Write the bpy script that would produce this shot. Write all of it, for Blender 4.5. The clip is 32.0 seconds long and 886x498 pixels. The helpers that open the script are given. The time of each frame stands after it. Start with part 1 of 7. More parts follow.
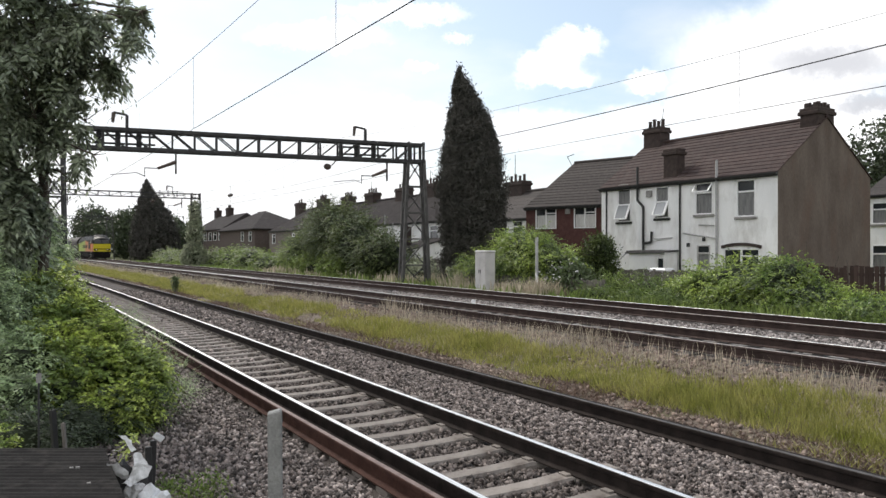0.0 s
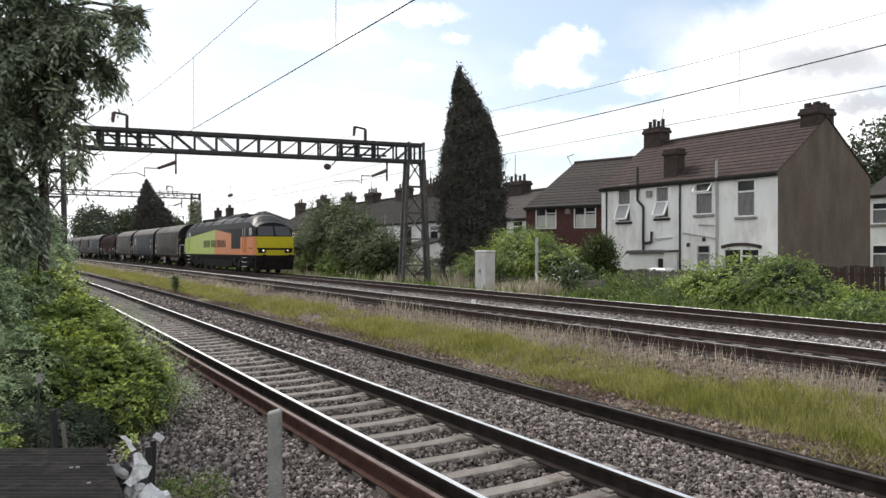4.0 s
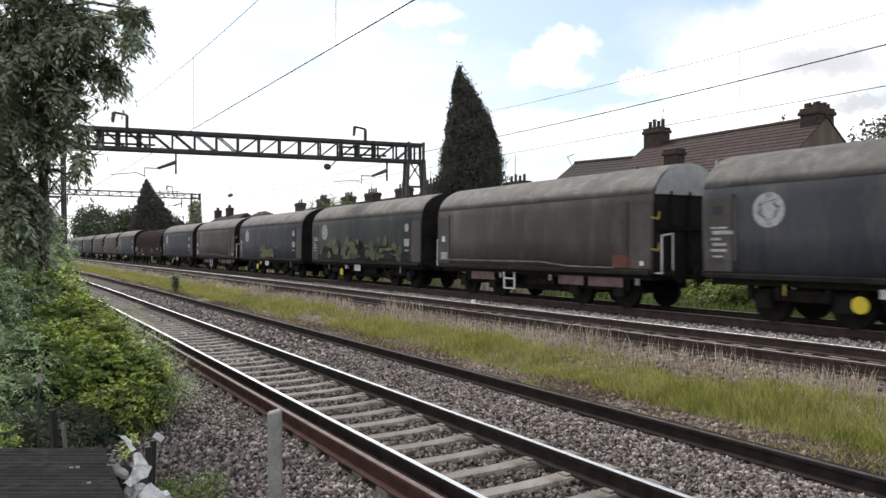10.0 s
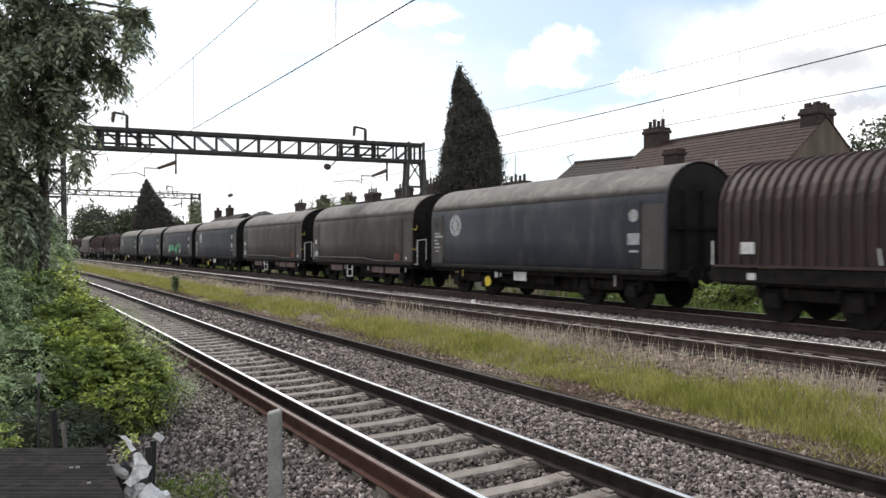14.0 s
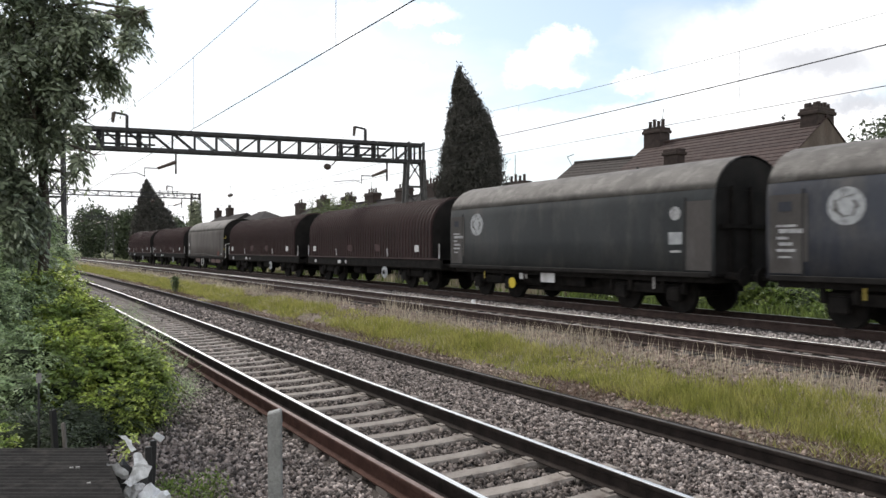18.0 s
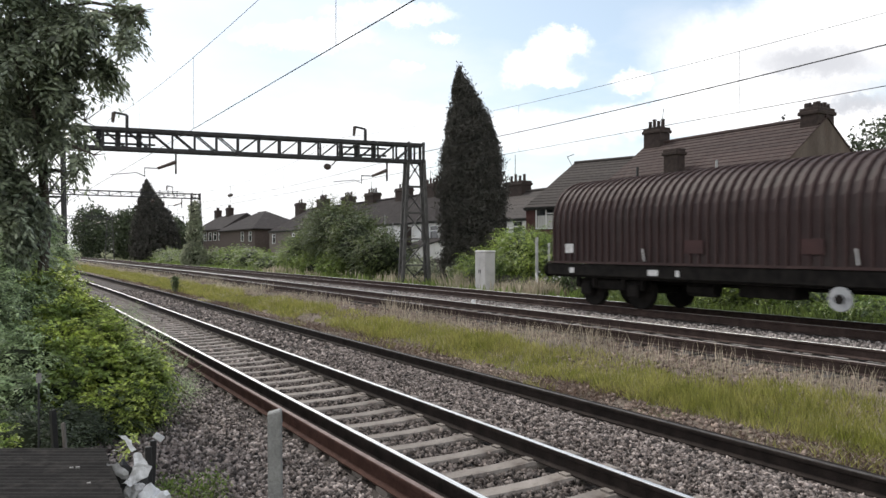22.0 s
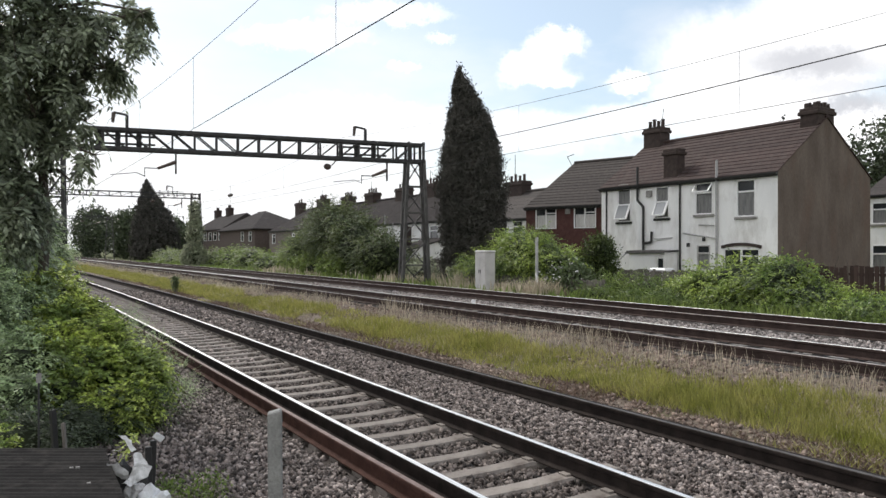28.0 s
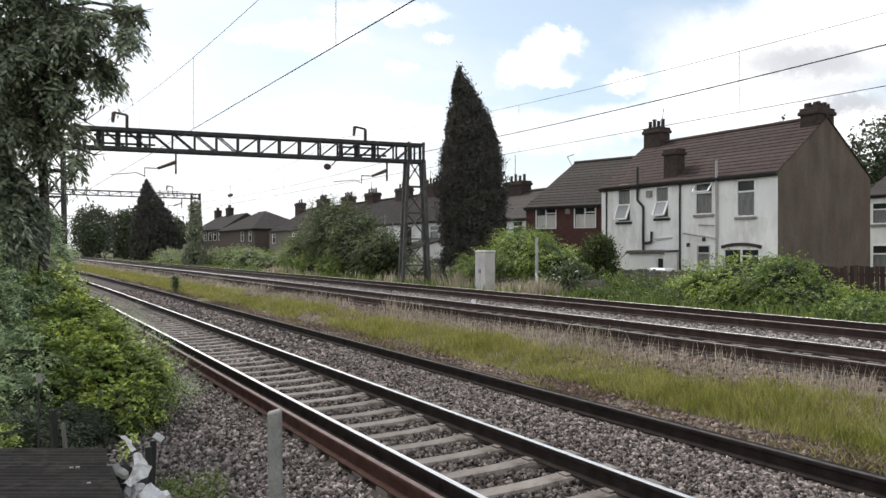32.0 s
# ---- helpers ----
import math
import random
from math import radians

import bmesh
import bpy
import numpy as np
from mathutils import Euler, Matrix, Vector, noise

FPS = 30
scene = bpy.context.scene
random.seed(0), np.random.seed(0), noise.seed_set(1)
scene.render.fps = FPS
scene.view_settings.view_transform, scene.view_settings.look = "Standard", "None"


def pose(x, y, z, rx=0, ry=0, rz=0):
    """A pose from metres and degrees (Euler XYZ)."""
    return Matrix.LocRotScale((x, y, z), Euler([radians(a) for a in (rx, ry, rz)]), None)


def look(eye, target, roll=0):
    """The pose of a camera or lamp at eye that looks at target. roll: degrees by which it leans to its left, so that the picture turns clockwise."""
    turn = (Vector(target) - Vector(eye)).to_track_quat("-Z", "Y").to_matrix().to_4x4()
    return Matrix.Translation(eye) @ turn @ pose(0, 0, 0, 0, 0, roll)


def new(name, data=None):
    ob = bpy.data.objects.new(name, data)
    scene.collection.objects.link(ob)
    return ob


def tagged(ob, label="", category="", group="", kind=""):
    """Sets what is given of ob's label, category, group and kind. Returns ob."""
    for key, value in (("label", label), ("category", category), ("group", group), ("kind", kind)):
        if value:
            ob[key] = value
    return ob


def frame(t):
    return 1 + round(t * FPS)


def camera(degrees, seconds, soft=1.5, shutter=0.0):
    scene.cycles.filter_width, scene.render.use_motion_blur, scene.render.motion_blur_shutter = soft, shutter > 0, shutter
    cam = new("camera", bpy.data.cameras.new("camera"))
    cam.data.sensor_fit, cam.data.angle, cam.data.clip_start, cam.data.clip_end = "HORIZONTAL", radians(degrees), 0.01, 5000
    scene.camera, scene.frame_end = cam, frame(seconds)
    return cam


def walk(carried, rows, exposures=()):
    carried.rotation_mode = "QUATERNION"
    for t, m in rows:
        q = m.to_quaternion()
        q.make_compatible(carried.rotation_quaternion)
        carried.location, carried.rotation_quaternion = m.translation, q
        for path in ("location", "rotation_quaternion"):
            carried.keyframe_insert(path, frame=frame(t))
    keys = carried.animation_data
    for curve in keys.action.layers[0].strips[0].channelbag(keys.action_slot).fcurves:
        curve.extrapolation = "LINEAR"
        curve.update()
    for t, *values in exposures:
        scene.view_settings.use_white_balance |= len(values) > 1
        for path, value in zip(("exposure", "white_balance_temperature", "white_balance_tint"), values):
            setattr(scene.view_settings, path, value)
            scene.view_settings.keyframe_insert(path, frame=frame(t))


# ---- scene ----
# The railway runs along +y, across it is x; z is 0 at the sleepers of the nearest track.
cam = camera(62.11, 32.0, soft=1.5, shutter=0.15)
EYE = (0.0, 0.0, 2.28)
VIEW = math.atan(784 / 1302)
CAM_AT = look(EYE, (math.sin(VIEW), math.cos(VIEW), 2.28))
walk(cam, [(0, CAM_AT), (32, CAM_AT)], exposures=[(0, 0.35), (4, 0.34), (8, 0.40), (18, 0.45), (22, 0.34), (32, 0.3)])


# ---------------------------------------------------------------- light
def make_world():
    w = bpy.data.worlds.new("sky")
    scene.world = w
    w.use_nodes = True
    nt = w.node_tree
    nt.nodes.clear()
    N = nt.nodes.new
    out, bg = N("ShaderNodeOutputWorld"), N("ShaderNodeBackground")
    sky = N("ShaderNodeTexSky")
    sky.sky_type, sky.sun_disc = "NISHITA", False
    sky.sun_elevation, sky.sun_rotation = radians(47), radians(-6)
    sky.dust_density, sky.air_density = 1.5, 1.0
    co, sep = N("ShaderNodeTexCoord"), N("ShaderNodeSeparateXYZ")
    nt.links.new(co.outputs["Generated"], sep.inputs[0])
    # flat cloud layer: the way of sight laid onto a plane overhead
    add = N("ShaderNodeMath"); add.operation = "ADD"; add.inputs[1].default_value = 0.16
    mx = N("ShaderNodeMath"); mx.operation = "MAXIMUM"; mx.inputs[1].default_value = 0.0
    nt.links.new(sep.outputs[2], mx.inputs[0]); nt.links.new(mx.outputs[0], add.inputs[0])
    dx, dy = N("ShaderNodeMath"), N("ShaderNodeMath")
    dx.operation = dy.operation = "DIVIDE"
    nt.links.new(sep.outputs[0], dx.inputs[0]); nt.links.new(add.outputs[0], dx.inputs[1])
    nt.links.new(sep.outputs[1], dy.inputs[0]); nt.links.new(add.outputs[0], dy.inputs[1])
    comb = N("ShaderNodeCombineXYZ")
    nt.links.new(dx.outputs[0], comb.inputs[0]); nt.links.new(dy.outputs[0], comb.inputs[1])
    n1 = N("ShaderNodeTexNoise")
    n1.inputs["Scale"].default_value, n1.inputs["Detail"].default_value = 1.1, 7
    n1.inputs["Roughness"].default_value = 0.52
    nt.links.new(comb.outputs[0], n1.inputs["Vector"])
    # thicker veil towards the horizon and towards the sun's side
    dot = N("ShaderNodeVectorMath"); dot.operation = "DOT_PRODUCT"
    nt.links.new(co.outputs["Generated"], dot.inputs[0]); dot.inputs[1].default_value = (-0.62, 0.72, 0.0)
    side = N("ShaderNodeMapRange")
    side.inputs[1].default_value, side.inputs[2].default_value = 0.05, 0.75
    side.inputs[3].default_value, side.inputs[4].default_value = 0.0, 0.22
    nt.links.new(dot.outputs["Value"], side.inputs[0])
    low = N("ShaderNodeMapRange")
    low.inputs[1].default_value, low.inputs[2].default_value = 0.02, 0.24
    low.inputs[3].default_value, low.inputs[4].default_value = 0.34, 0.0
    nt.links.new(sep.outputs[2], low.inputs[0])
    s1, s2 = N("ShaderNodeMath"), N("ShaderNodeMath")
    nt.links.new(n1.outputs["Fac"], s1.inputs[0]); nt.links.new(side.outputs[0], s1.inputs[1])
    nt.links.new(s1.outputs[0], s2.inputs[0]); nt.links.new(low.outputs[0], s2.inputs[1])
    dot2 = N("ShaderNodeVectorMath"); dot2.operation = "DOT_PRODUCT"
    nt.links.new(co.outputs["Generated"], dot2.inputs[0]); dot2.inputs[1].default_value = (-0.5, -0.85, 0.0)
    back = N("ShaderNodeMapRange")
    back.inputs[1].default_value, back.inputs[2].default_value = 0.0, 0.6
    back.inputs[3].default_value, back.inputs[4].default_value = 0.0, 0.45
    nt.links.new(dot2.outputs["Value"], back.inputs[0])
    s3 = N("ShaderNodeMath")
    nt.links.new(s2.outputs[0], s3.inputs[0]); nt.links.new(back.outputs[0], s3.inputs[1])
    ramp = N("ShaderNodeMapRange")
    ramp.inputs[1].default_value, ramp.inputs[2].default_value = 0.52, 0.92
    ramp.inputs[3].default_value, ramp.inputs[4].default_value = 0.26, 1.0
    nt.links.new(s3.outputs[0], ramp.inputs[0])
    mixc = N("ShaderNodeMix"); mixc.data_type = "RGBA"
    nt.links.new(ramp.outputs[0], mixc.inputs["Factor"])
    lift = N("ShaderNodeHueSaturation")
    lift.inputs["Value"].default_value, lift.inputs["Saturation"].default_value = 1.14, 1.08
    lift.inputs["Hue"].default_value = 0.486
    nt.links.new(sky.outputs[0], lift.inputs["Color"])
    nt.links.new(lift.outputs[0], mixc.inputs["A"])
    mixc.inputs["B"].default_value = (8.6, 8.65, 8.85, 1)
    nt.links.new(mixc.outputs["Result"], bg.inputs["Color"])
    bg.inputs["Strength"].default_value = 0.105
    nt.links.new(bg.outputs[0], out.inputs[0])


make_world()
sun = new("sun", bpy.data.lights.new("sun", "SUN"))
sun.data.energy, sun.data.angle, sun.data.color = 2.15, radians(9.0), (1.0, 0.95, 0.87)
sun.matrix_world = look((-6, 60, 66), (0, 0, 0))


def cloud_sheet():
    """Cumulus over the houses, on one far upright sheet that drifts slowly; 1 unit of its own plane is 100 m."""
    m = bpy.data.materials.new("cumulus")
    m.use_nodes = True
    nt = m.node_tree
    nt.nodes.clear()
    N, L = nt.nodes.new, nt.links.new
    out, mix, tr, em = N("ShaderNodeOutputMaterial"), N("ShaderNodeMixShader"), N("ShaderNodeBsdfTransparent"), N("ShaderNodeEmission")
    co, sc = N("ShaderNodeTexCoord"), N("ShaderNodeVectorMath")
    sc.operation = "SCALE"
    sc.inputs["Scale"].default_value = 0.01
    L(co.outputs["Object"], sc.inputs[0])
    warp = N("ShaderNodeTexNoise")
    warp.inputs["Scale"].default_value, warp.inputs["Detail"].default_value, warp.inputs["Roughness"].default_value = 1.3, 10, 0.7
    L(sc.outputs[0], warp.inputs["Vector"])
    cen, amp, pos = N("ShaderNodeVectorMath"), N("ShaderNodeVectorMath"), N("ShaderNodeVectorMath")
    cen.operation, amp.operation, pos.operation = "SUBTRACT", "SCALE", "ADD"
    cen.inputs[1].default_value = (0.5, 0.5, 0.5)
    amp.inputs["Scale"].default_value = 1.5
    L(warp.outputs["Color"], cen.inputs[0]); L(cen.outputs[0], amp.inputs[0])
    L(sc.outputs[0], pos.inputs[0]); L(amp.outputs[0], pos.inputs[1])

    def ellipses(rows, soft=0.25):
        last = None
        for x, y, rx, ry, k in rows:
            a, b, le, mr = N("ShaderNodeVectorMath"), N("ShaderNodeVectorMath"), N("ShaderNodeVectorMath"), N("ShaderNodeMapRange")
            a.operation, b.operation, le.operation = "SUBTRACT", "DIVIDE", "LENGTH"
            a.inputs[1].default_value, b.inputs[1].default_value = (x, y, 0), (rx, ry, 1)
            L(pos.outputs[0], a.inputs[0]); L(a.outputs[0], b.inputs[0]); L(b.outputs[0], le.inputs[0])
            mr.interpolation_type = "SMOOTHSTEP"
            mr.inputs[1].default_value, mr.inputs[2].default_value, mr.inputs[3].default_value, mr.inputs[4].default_value = 1.0 + soft, 1.0 - soft, 0.0, k
            L(le.outputs["Value"], mr.inputs[0])
            if last is None:
                last = mr.outputs[0]
            else:
                mx = N("ShaderNodeMath"); mx.operation = "MAXIMUM"
                L(last, mx.inputs[0]); L(mr.outputs[0], mx.inputs[1])
                last = mx.outputs[0]
        return last
    white = ellipses([(14.2, 7.3, 4.6, 2.3, 1), (17.2, 9.2, 3.8, 2.4, 1), (12.0, 6.2, 2.6, 1.7, 1), (16.5, 4.8, 4.5, 1.6, 1), (5.3, 8.4, 1.15, 0.62, 1), (4.4, 7.4, 1.25, 0.7, 1), (4.6, 7.0, 1.5, 0.4, 0.9),
                      (8.35, 6.85, 0.8, 0.5, 0.95), (-0.9, 7.4, 0.6, 0.2, 0.7), (-3.6, 5.5, 2.4, 0.75, 0.85), (-1.2, 5.2, 2.2, 0.7, 0.7), (-5.0, 8.7, 2.6, 0.55, 0.7), (-1.6, 9.6, 2.4, 0.4, 0.6), (0.6, 8.6, 0.6, 0.25, 0.5),
                      (4.0, 4.8, 4.0, 0.8, 0.6), (9.0, 5.2, 3.0, 0.7, 0.7)], 0.36)
    grey = ellipses([(15.8, 7.6, 3.0, 0.75, 0.85), (17.5, 5.9, 1.6, 0.42, 0.9), (4.9, 7.15, 0.7, 0.14, 0.35), (13.8, 8.4, 1.4, 0.35, 0.3), (18.0, 8.6, 1.2, 0.5, 0.4), (-7.5, 6.6, 2.2, 0.9, 0.22), (-2.8, 6.9, 1.6, 0.6, 0.2), (12.8, 6.4, 1.2, 0.4, 0.3), (16.8, 6.6, 2.4, 0.4, 0.55)], 0.7)
    col = N("ShaderNodeMix"); col.data_type = "RGBA"
    col.inputs["A"].default_value, col.inputs["B"].default_value = (1.1, 1.1, 1.11, 1), (0.52, 0.53, 0.57, 1)
    L(grey, col.inputs["Factor"])
    L(col.outputs["Result"], em.inputs["Color"])
    L(white, mix.inputs[0]); L(tr.outputs[0], mix.inputs[1]); L(em.outputs[0], mix.inputs[2]); L(mix.outputs[0], out.inputs[0])
    v = [(x, y, 0) for y in (250, 1600) for x in (-1500, -500, 500, 1500, 2600)]
    f = [(i, i + 1, i + 6, i + 5) for i in range(4)]
    me = bpy.data.meshes.new("backdrop_clouds")
    me.from_pydata(v, [], f)
    me.materials.append(m)
    ob = new("backdrop_clouds", me)
    tagged(ob, "bright white cumulus clouds with grey bases drifting slowly", "clouds", kind="structure")
    return ob


clouds = cloud_sheet()


# ---------------------------------------------------------------- materials
def material(name, c1, c2, scale=8.0, rough=0.8, metal=0.0, bump=0.15, fine=60.0, spec=0.35, rnd=0.0, space="Object", stain=None, stain_scale=1.5, stretch=(1, 1, 1), island=False, grain=0.18):
    """Two-scale noise between c1 and c2, fine grain in the relief, an optional stain colour, and a spread from piece to piece."""
    m = bpy.data.materials.new(name)
    m.use_nodes = True
    nt = m.node_tree
    N, L = nt.nodes.new, nt.links.new
    b = nt.nodes["Principled BSDF"]
    b.inputs["Roughness"].default_value, b.inputs["Metallic"].default_value = rough, metal
    b.inputs["Specular IOR Level"].default_value = spec
    co = N("ShaderNodeTexCoord")
    mp = N("ShaderNodeMapping")
    mp.inputs["Scale"].default_value = stretch
    L(co.outputs[space], mp.inputs[0])
    n1, n2 = N("ShaderNodeTexNoise"), N("ShaderNodeTexNoise")
    n1.inputs["Scale"].default_value, n1.inputs["Detail"].default_value = scale, 6
    n2.inputs["Scale"].default_value, n2.inputs["Detail"].default_value = fine, 4
    L(mp.outputs[0], n1.inputs["Vector"]); L(mp.outputs[0], n2.inputs["Vector"])
    r1 = N("ShaderNodeMapRange")
    r1.inputs[1].default_value, r1.inputs[2].default_value = 0.3, 0.7
    L(n1.outputs["Fac"], r1.inputs[0])
    mix = N("ShaderNodeMix"); mix.data_type = "RGBA"
    mix.inputs["A"].default_value, mix.inputs["B"].default_value = (*c1, 1), (*c2, 1)
    L(r1.outputs[0], mix.inputs["Factor"])
    col = mix.outputs["Result"]
    if stain:
        n3 = N("ShaderNodeTexNoise")
        n3.inputs["Scale"].default_value, n3.inputs["Detail"].default_value = stain_scale, 8
        n3.inputs["Roughness"].default_value = 0.65
        L(mp.outputs[0], n3.inputs["Vector"])
        r3 = N("ShaderNodeMapRange")
        r3.inputs[1].default_value, r3.inputs[2].default_value = 0.5, 0.68
        L(n3.outputs["Fac"], r3.inputs[0])
        mx = N("ShaderNodeMix"); mx.data_type = "RGBA"
        L(r3.outputs[0], mx.inputs["Factor"]); L(col, mx.inputs["A"])
        mx.inputs["B"].default_value = (*stain, 1)
        col = mx.outputs["Result"]
    r2 = N("ShaderNodeMapRange")
    r2.inputs[1].default_value, r2.inputs[2].default_value = 0.25, 0.75
    r2.inputs[3].default_value, r2.inputs[4].default_value = 1 - grain, 1 + grain
    L(n2.outputs["Fac"], r2.inputs[0])
    hsv = N("ShaderNodeHueSaturation")
    L(col, hsv.inputs["Color"])
    if rnd:
        src = N("ShaderNodeNewGeometry").outputs["Random Per Island"] if island else N("ShaderNodeObjectInfo").outputs["Random"]
        rr = N("ShaderNodeMapRange")
        rr.inputs[3].default_value, rr.inputs[4].default_value = 1 - rnd, 1 + rnd
        L(src, rr.inputs[0])
        mm = N("ShaderNodeMath"); mm.operation = "MULTIPLY"
        L(r2.outputs[0], mm.inputs[0]); L(rr.outputs[0], mm.inputs[1])
        L(mm.outputs[0], hsv.inputs["Value"])
    else:
        L(r2.outputs[0], hsv.inputs["Value"])
    L(hsv.outputs[0], b.inputs["Base Color"])
    if bump:
        bp = N("ShaderNodeBump")
        bp.inputs["Strength"].default_value, bp.inputs["Distance"].default_value = bump, 0.02
        L(n2.outputs["Fac"], bp.inputs["Height"]); L(bp.outputs[0], b.inputs["Normal"])
    return m


def leaf_material(name, c1, c2, trans=0.42, rnd=0.5, scale=0.9, rough=0.5, spec=0.35):
    m = material(name, c1, c2, scale=scale, rough=rough, bump=0.0, spec=spec, rnd=rnd, island=True)
    nt = m.node_tree
    b = nt.nodes["Principled BSDF"]
    tr, ms = nt.nodes.new("ShaderNodeBsdfTranslucent"), nt.nodes.new("ShaderNodeMixShader")
    ms.inputs[0].default_value = trans
    nt.links.new(b.inputs["Base Color"].links[0].from_socket, tr.inputs[0])
    nt.links.new(b.outputs[0], ms.inputs[1]); nt.links.new(tr.outputs[0], ms.inputs[2])
    nt.links.new(ms.outputs[0], nt.nodes["Material Output"].inputs[0])
    return m


def glass_material(name, tint):
    m = bpy.data.materials.new(name)
    m.use_nodes = True
    b = m.node_tree.nodes["Principled BSDF"]
    b.inputs["Base Color"].default_value = (*tint, 1)
    b.inputs["Roughness"].default_value, b.inputs["Specular IOR Level"].default_value = 0.06, 0.6
    return m


def glow_material(name, color, strength):
    m = bpy.data.materials.new(name)
    m.use_nodes = True
    b = m.node_tree.nodes["Principled BSDF"]
    b.inputs["Base Color"].default_value = (*color, 1)
    b.inputs["Emission Color"].default_value, b.inputs["Emission Strength"].default_value = (*color, 1), strength
    return m


M = {}
M["stone"] = material("ballast_stone", (0.044, 0.032, 0.028), (0.32, 0.278, 0.258), scale=11, rough=0.85, fine=90, rnd=0.9, island=True, bump=0.3)
M["stone_brown"] = material("earthy_stone", (0.12, 0.087, 0.07), (0.315, 0.25, 0.21), scale=16, rough=0.95, fine=90, rnd=0.5, island=True, bump=0.3)
M["stone_pale"] = material("pale_ballast_stone", (0.125, 0.108, 0.10), (0.40, 0.365, 0.35), scale=16, rough=0.9, fine=90, rnd=0.7, island=True, bump=0.3)
M["stone_dark"] = material("dark_ballast_stone", (0.035, 0.027, 0.024), (0.20, 0.172, 0.157), scale=11, rough=0.95, fine=90, rnd=0.85, island=True, bump=0.3)
# bed kept darker than its stones: shade painted into the gaps
M["ballast"] = material("ballast_bed", (0.03, 0.025, 0.023), (0.10, 0.087, 0.081), scale=22, rough=0.95, fine=70, bump=1.0, stain=(0.10, 0.08, 0.065), stain_scale=0.7)
M["ballast_dark"] = material("oily_ballast", (0.05, 0.043, 0.039), (0.13, 0.113, 0.103), scale=22, rough=0.95, fine=70, bump=1.0)
M["ballast_pale"] = material("pale_ballast", (0.19, 0.176, 0.166), (0.44, 0.42, 0.40), scale=26, rough=0.95, fine=80, bump=1.0)
M["sleeper_dark"] = material("oily_sleeper", (0.045, 0.039, 0.036), (0.09, 0.08, 0.074), scale=6, rough=0.9)
M["earth"] = material("stony_earth", (0.082, 0.063, 0.051), (0.205, 0.168, 0.137), scale=9, rough=0.95, fine=45, bump=1.0, stain=(0.105, 0.10, 0.05), stain_scale=0.9)
M["field"] = material("rough_ground", (0.07, 0.09, 0.03), (0.14, 0.14, 0.06), scale=0.5, rough=0.95, fine=14, bump=0.8)
M["rust"] = material("rusty_rail_side", (0.042, 0.021, 0.016), (0.075, 0.039, 0.031), scale=5, rough=0.85, spec=0.12, fine=45, bump=0.3)
M["rust_dark"] = material("dark_rail_side", (0.014, 0.011, 0.010), (0.032, 0.025, 0.022), scale=5, rough=0.85, fine=45, bump=0.3, spec=0.12)
M["rust_far"] = material("brown_rail_side", (0.032, 0.022, 0.019), (0.07, 0.048, 0.042), scale=5, rough=0.85, fine=45, bump=0.3, spec=0.2)
M["rail_head"] = material("worn_rail_head", (0.80, 0.79, 0.77), (0.92, 0.91, 0.89), scale=9, rough=0.42, metal=1.0, fine=60, bump=0.03, stretch=(1, 0.05, 1))
M["rail_far"] = material("far_rail_head", (0.70, 0.69, 0.67), (0.84, 0.83, 0.81), scale=9, rough=0.45, metal=1.0, fine=60, bump=0.03)
M["rail_dull"] = material("dull_rail_head", (0.28, 0.25, 0.23), (0.42, 0.39, 0.37), scale=9, rough=0.4, metal=0.7, fine=60, bump=0.05)
M["rail_oily"] = material("oily_rail_head", (0.05, 0.045, 0.042), (0.105, 0.096, 0.09), scale=9, rough=0.5, metal=0.5, fine=60, bump=0.05)
M["rail_rusty"] = material("rusty_rail_top", (0.12, 0.083, 0.073), (0.215, 0.16, 0.142), scale=9, rough=0.6, metal=0.2, fine=60, bump=0.05)
M["sleeper"] = material("concrete_sleeper", (0.19, 0.168, 0.15), (0.285, 0.257, 0.23), scale=6, rough=0.9, fine=80, rnd=0.15, stain=(0.11, 0.09, 0.078), stain_scale=3)
M["steel"] = material("grey_galvanised_steel", (0.026, 0.026, 0.027), (0.055, 0.055, 0.056), scale=4, rough=0.65, metal=0.3, fine=40)
M["wire"] = material("dark_wire", (0.05, 0.05, 0.052), (0.07, 0.07, 0.072), rough=0.6, metal=0.5, bump=0)
M["porcelain"] = material("brown_insulator", (0.05, 0.035, 0.03), (0.07, 0.05, 0.04), rough=0.3, bump=0)
M["render_white"] = material("white_painted_render", (0.76, 0.76, 0.755), (0.86, 0.86, 0.85), scale=1.4, rough=0.9, fine=20, bump=0.1, stain=(0.63, 0.62, 0.60), stain_scale=1.3, stretch=(1, 1, 0.4), grain=0.03)
M["render_brown"] = material("brown_render", (0.092, 0.072, 0.060), (0.146, 0.117, 0.098), scale=1.5, rough=0.95, fine=16, bump=0.7, stain=(0.118, 0.084, 0.067), stain_scale=1.0, stretch=(1.3, 1, 0.4))
M["brick_red"] = material("red_brick", (0.07, 0.03, 0.027), (0.108, 0.05, 0.044), scale=6, rough=0.9, fine=55)
M["brick_brown"] = material("brown_brick", (0.072, 0.055, 0.049), (0.115, 0.09, 0.08), scale=5, rough=0.9, fine=50)
M["tile_red"] = material("red_brown_roof_tile", (0.031, 0.020, 0.018), (0.055, 0.034, 0.030), scale=7.0, rough=0.85, fine=14, rnd=0.16, bump=0.5, stain=(0.058, 0.042, 0.038), stain_scale=2.2)
M["tile_grey"] = material("grey_brown_roof_tile", (0.034, 0.029, 0.027), (0.056, 0.047, 0.043), scale=7.0, rough=0.85, fine=14, rnd=0.16, bump=0.5)
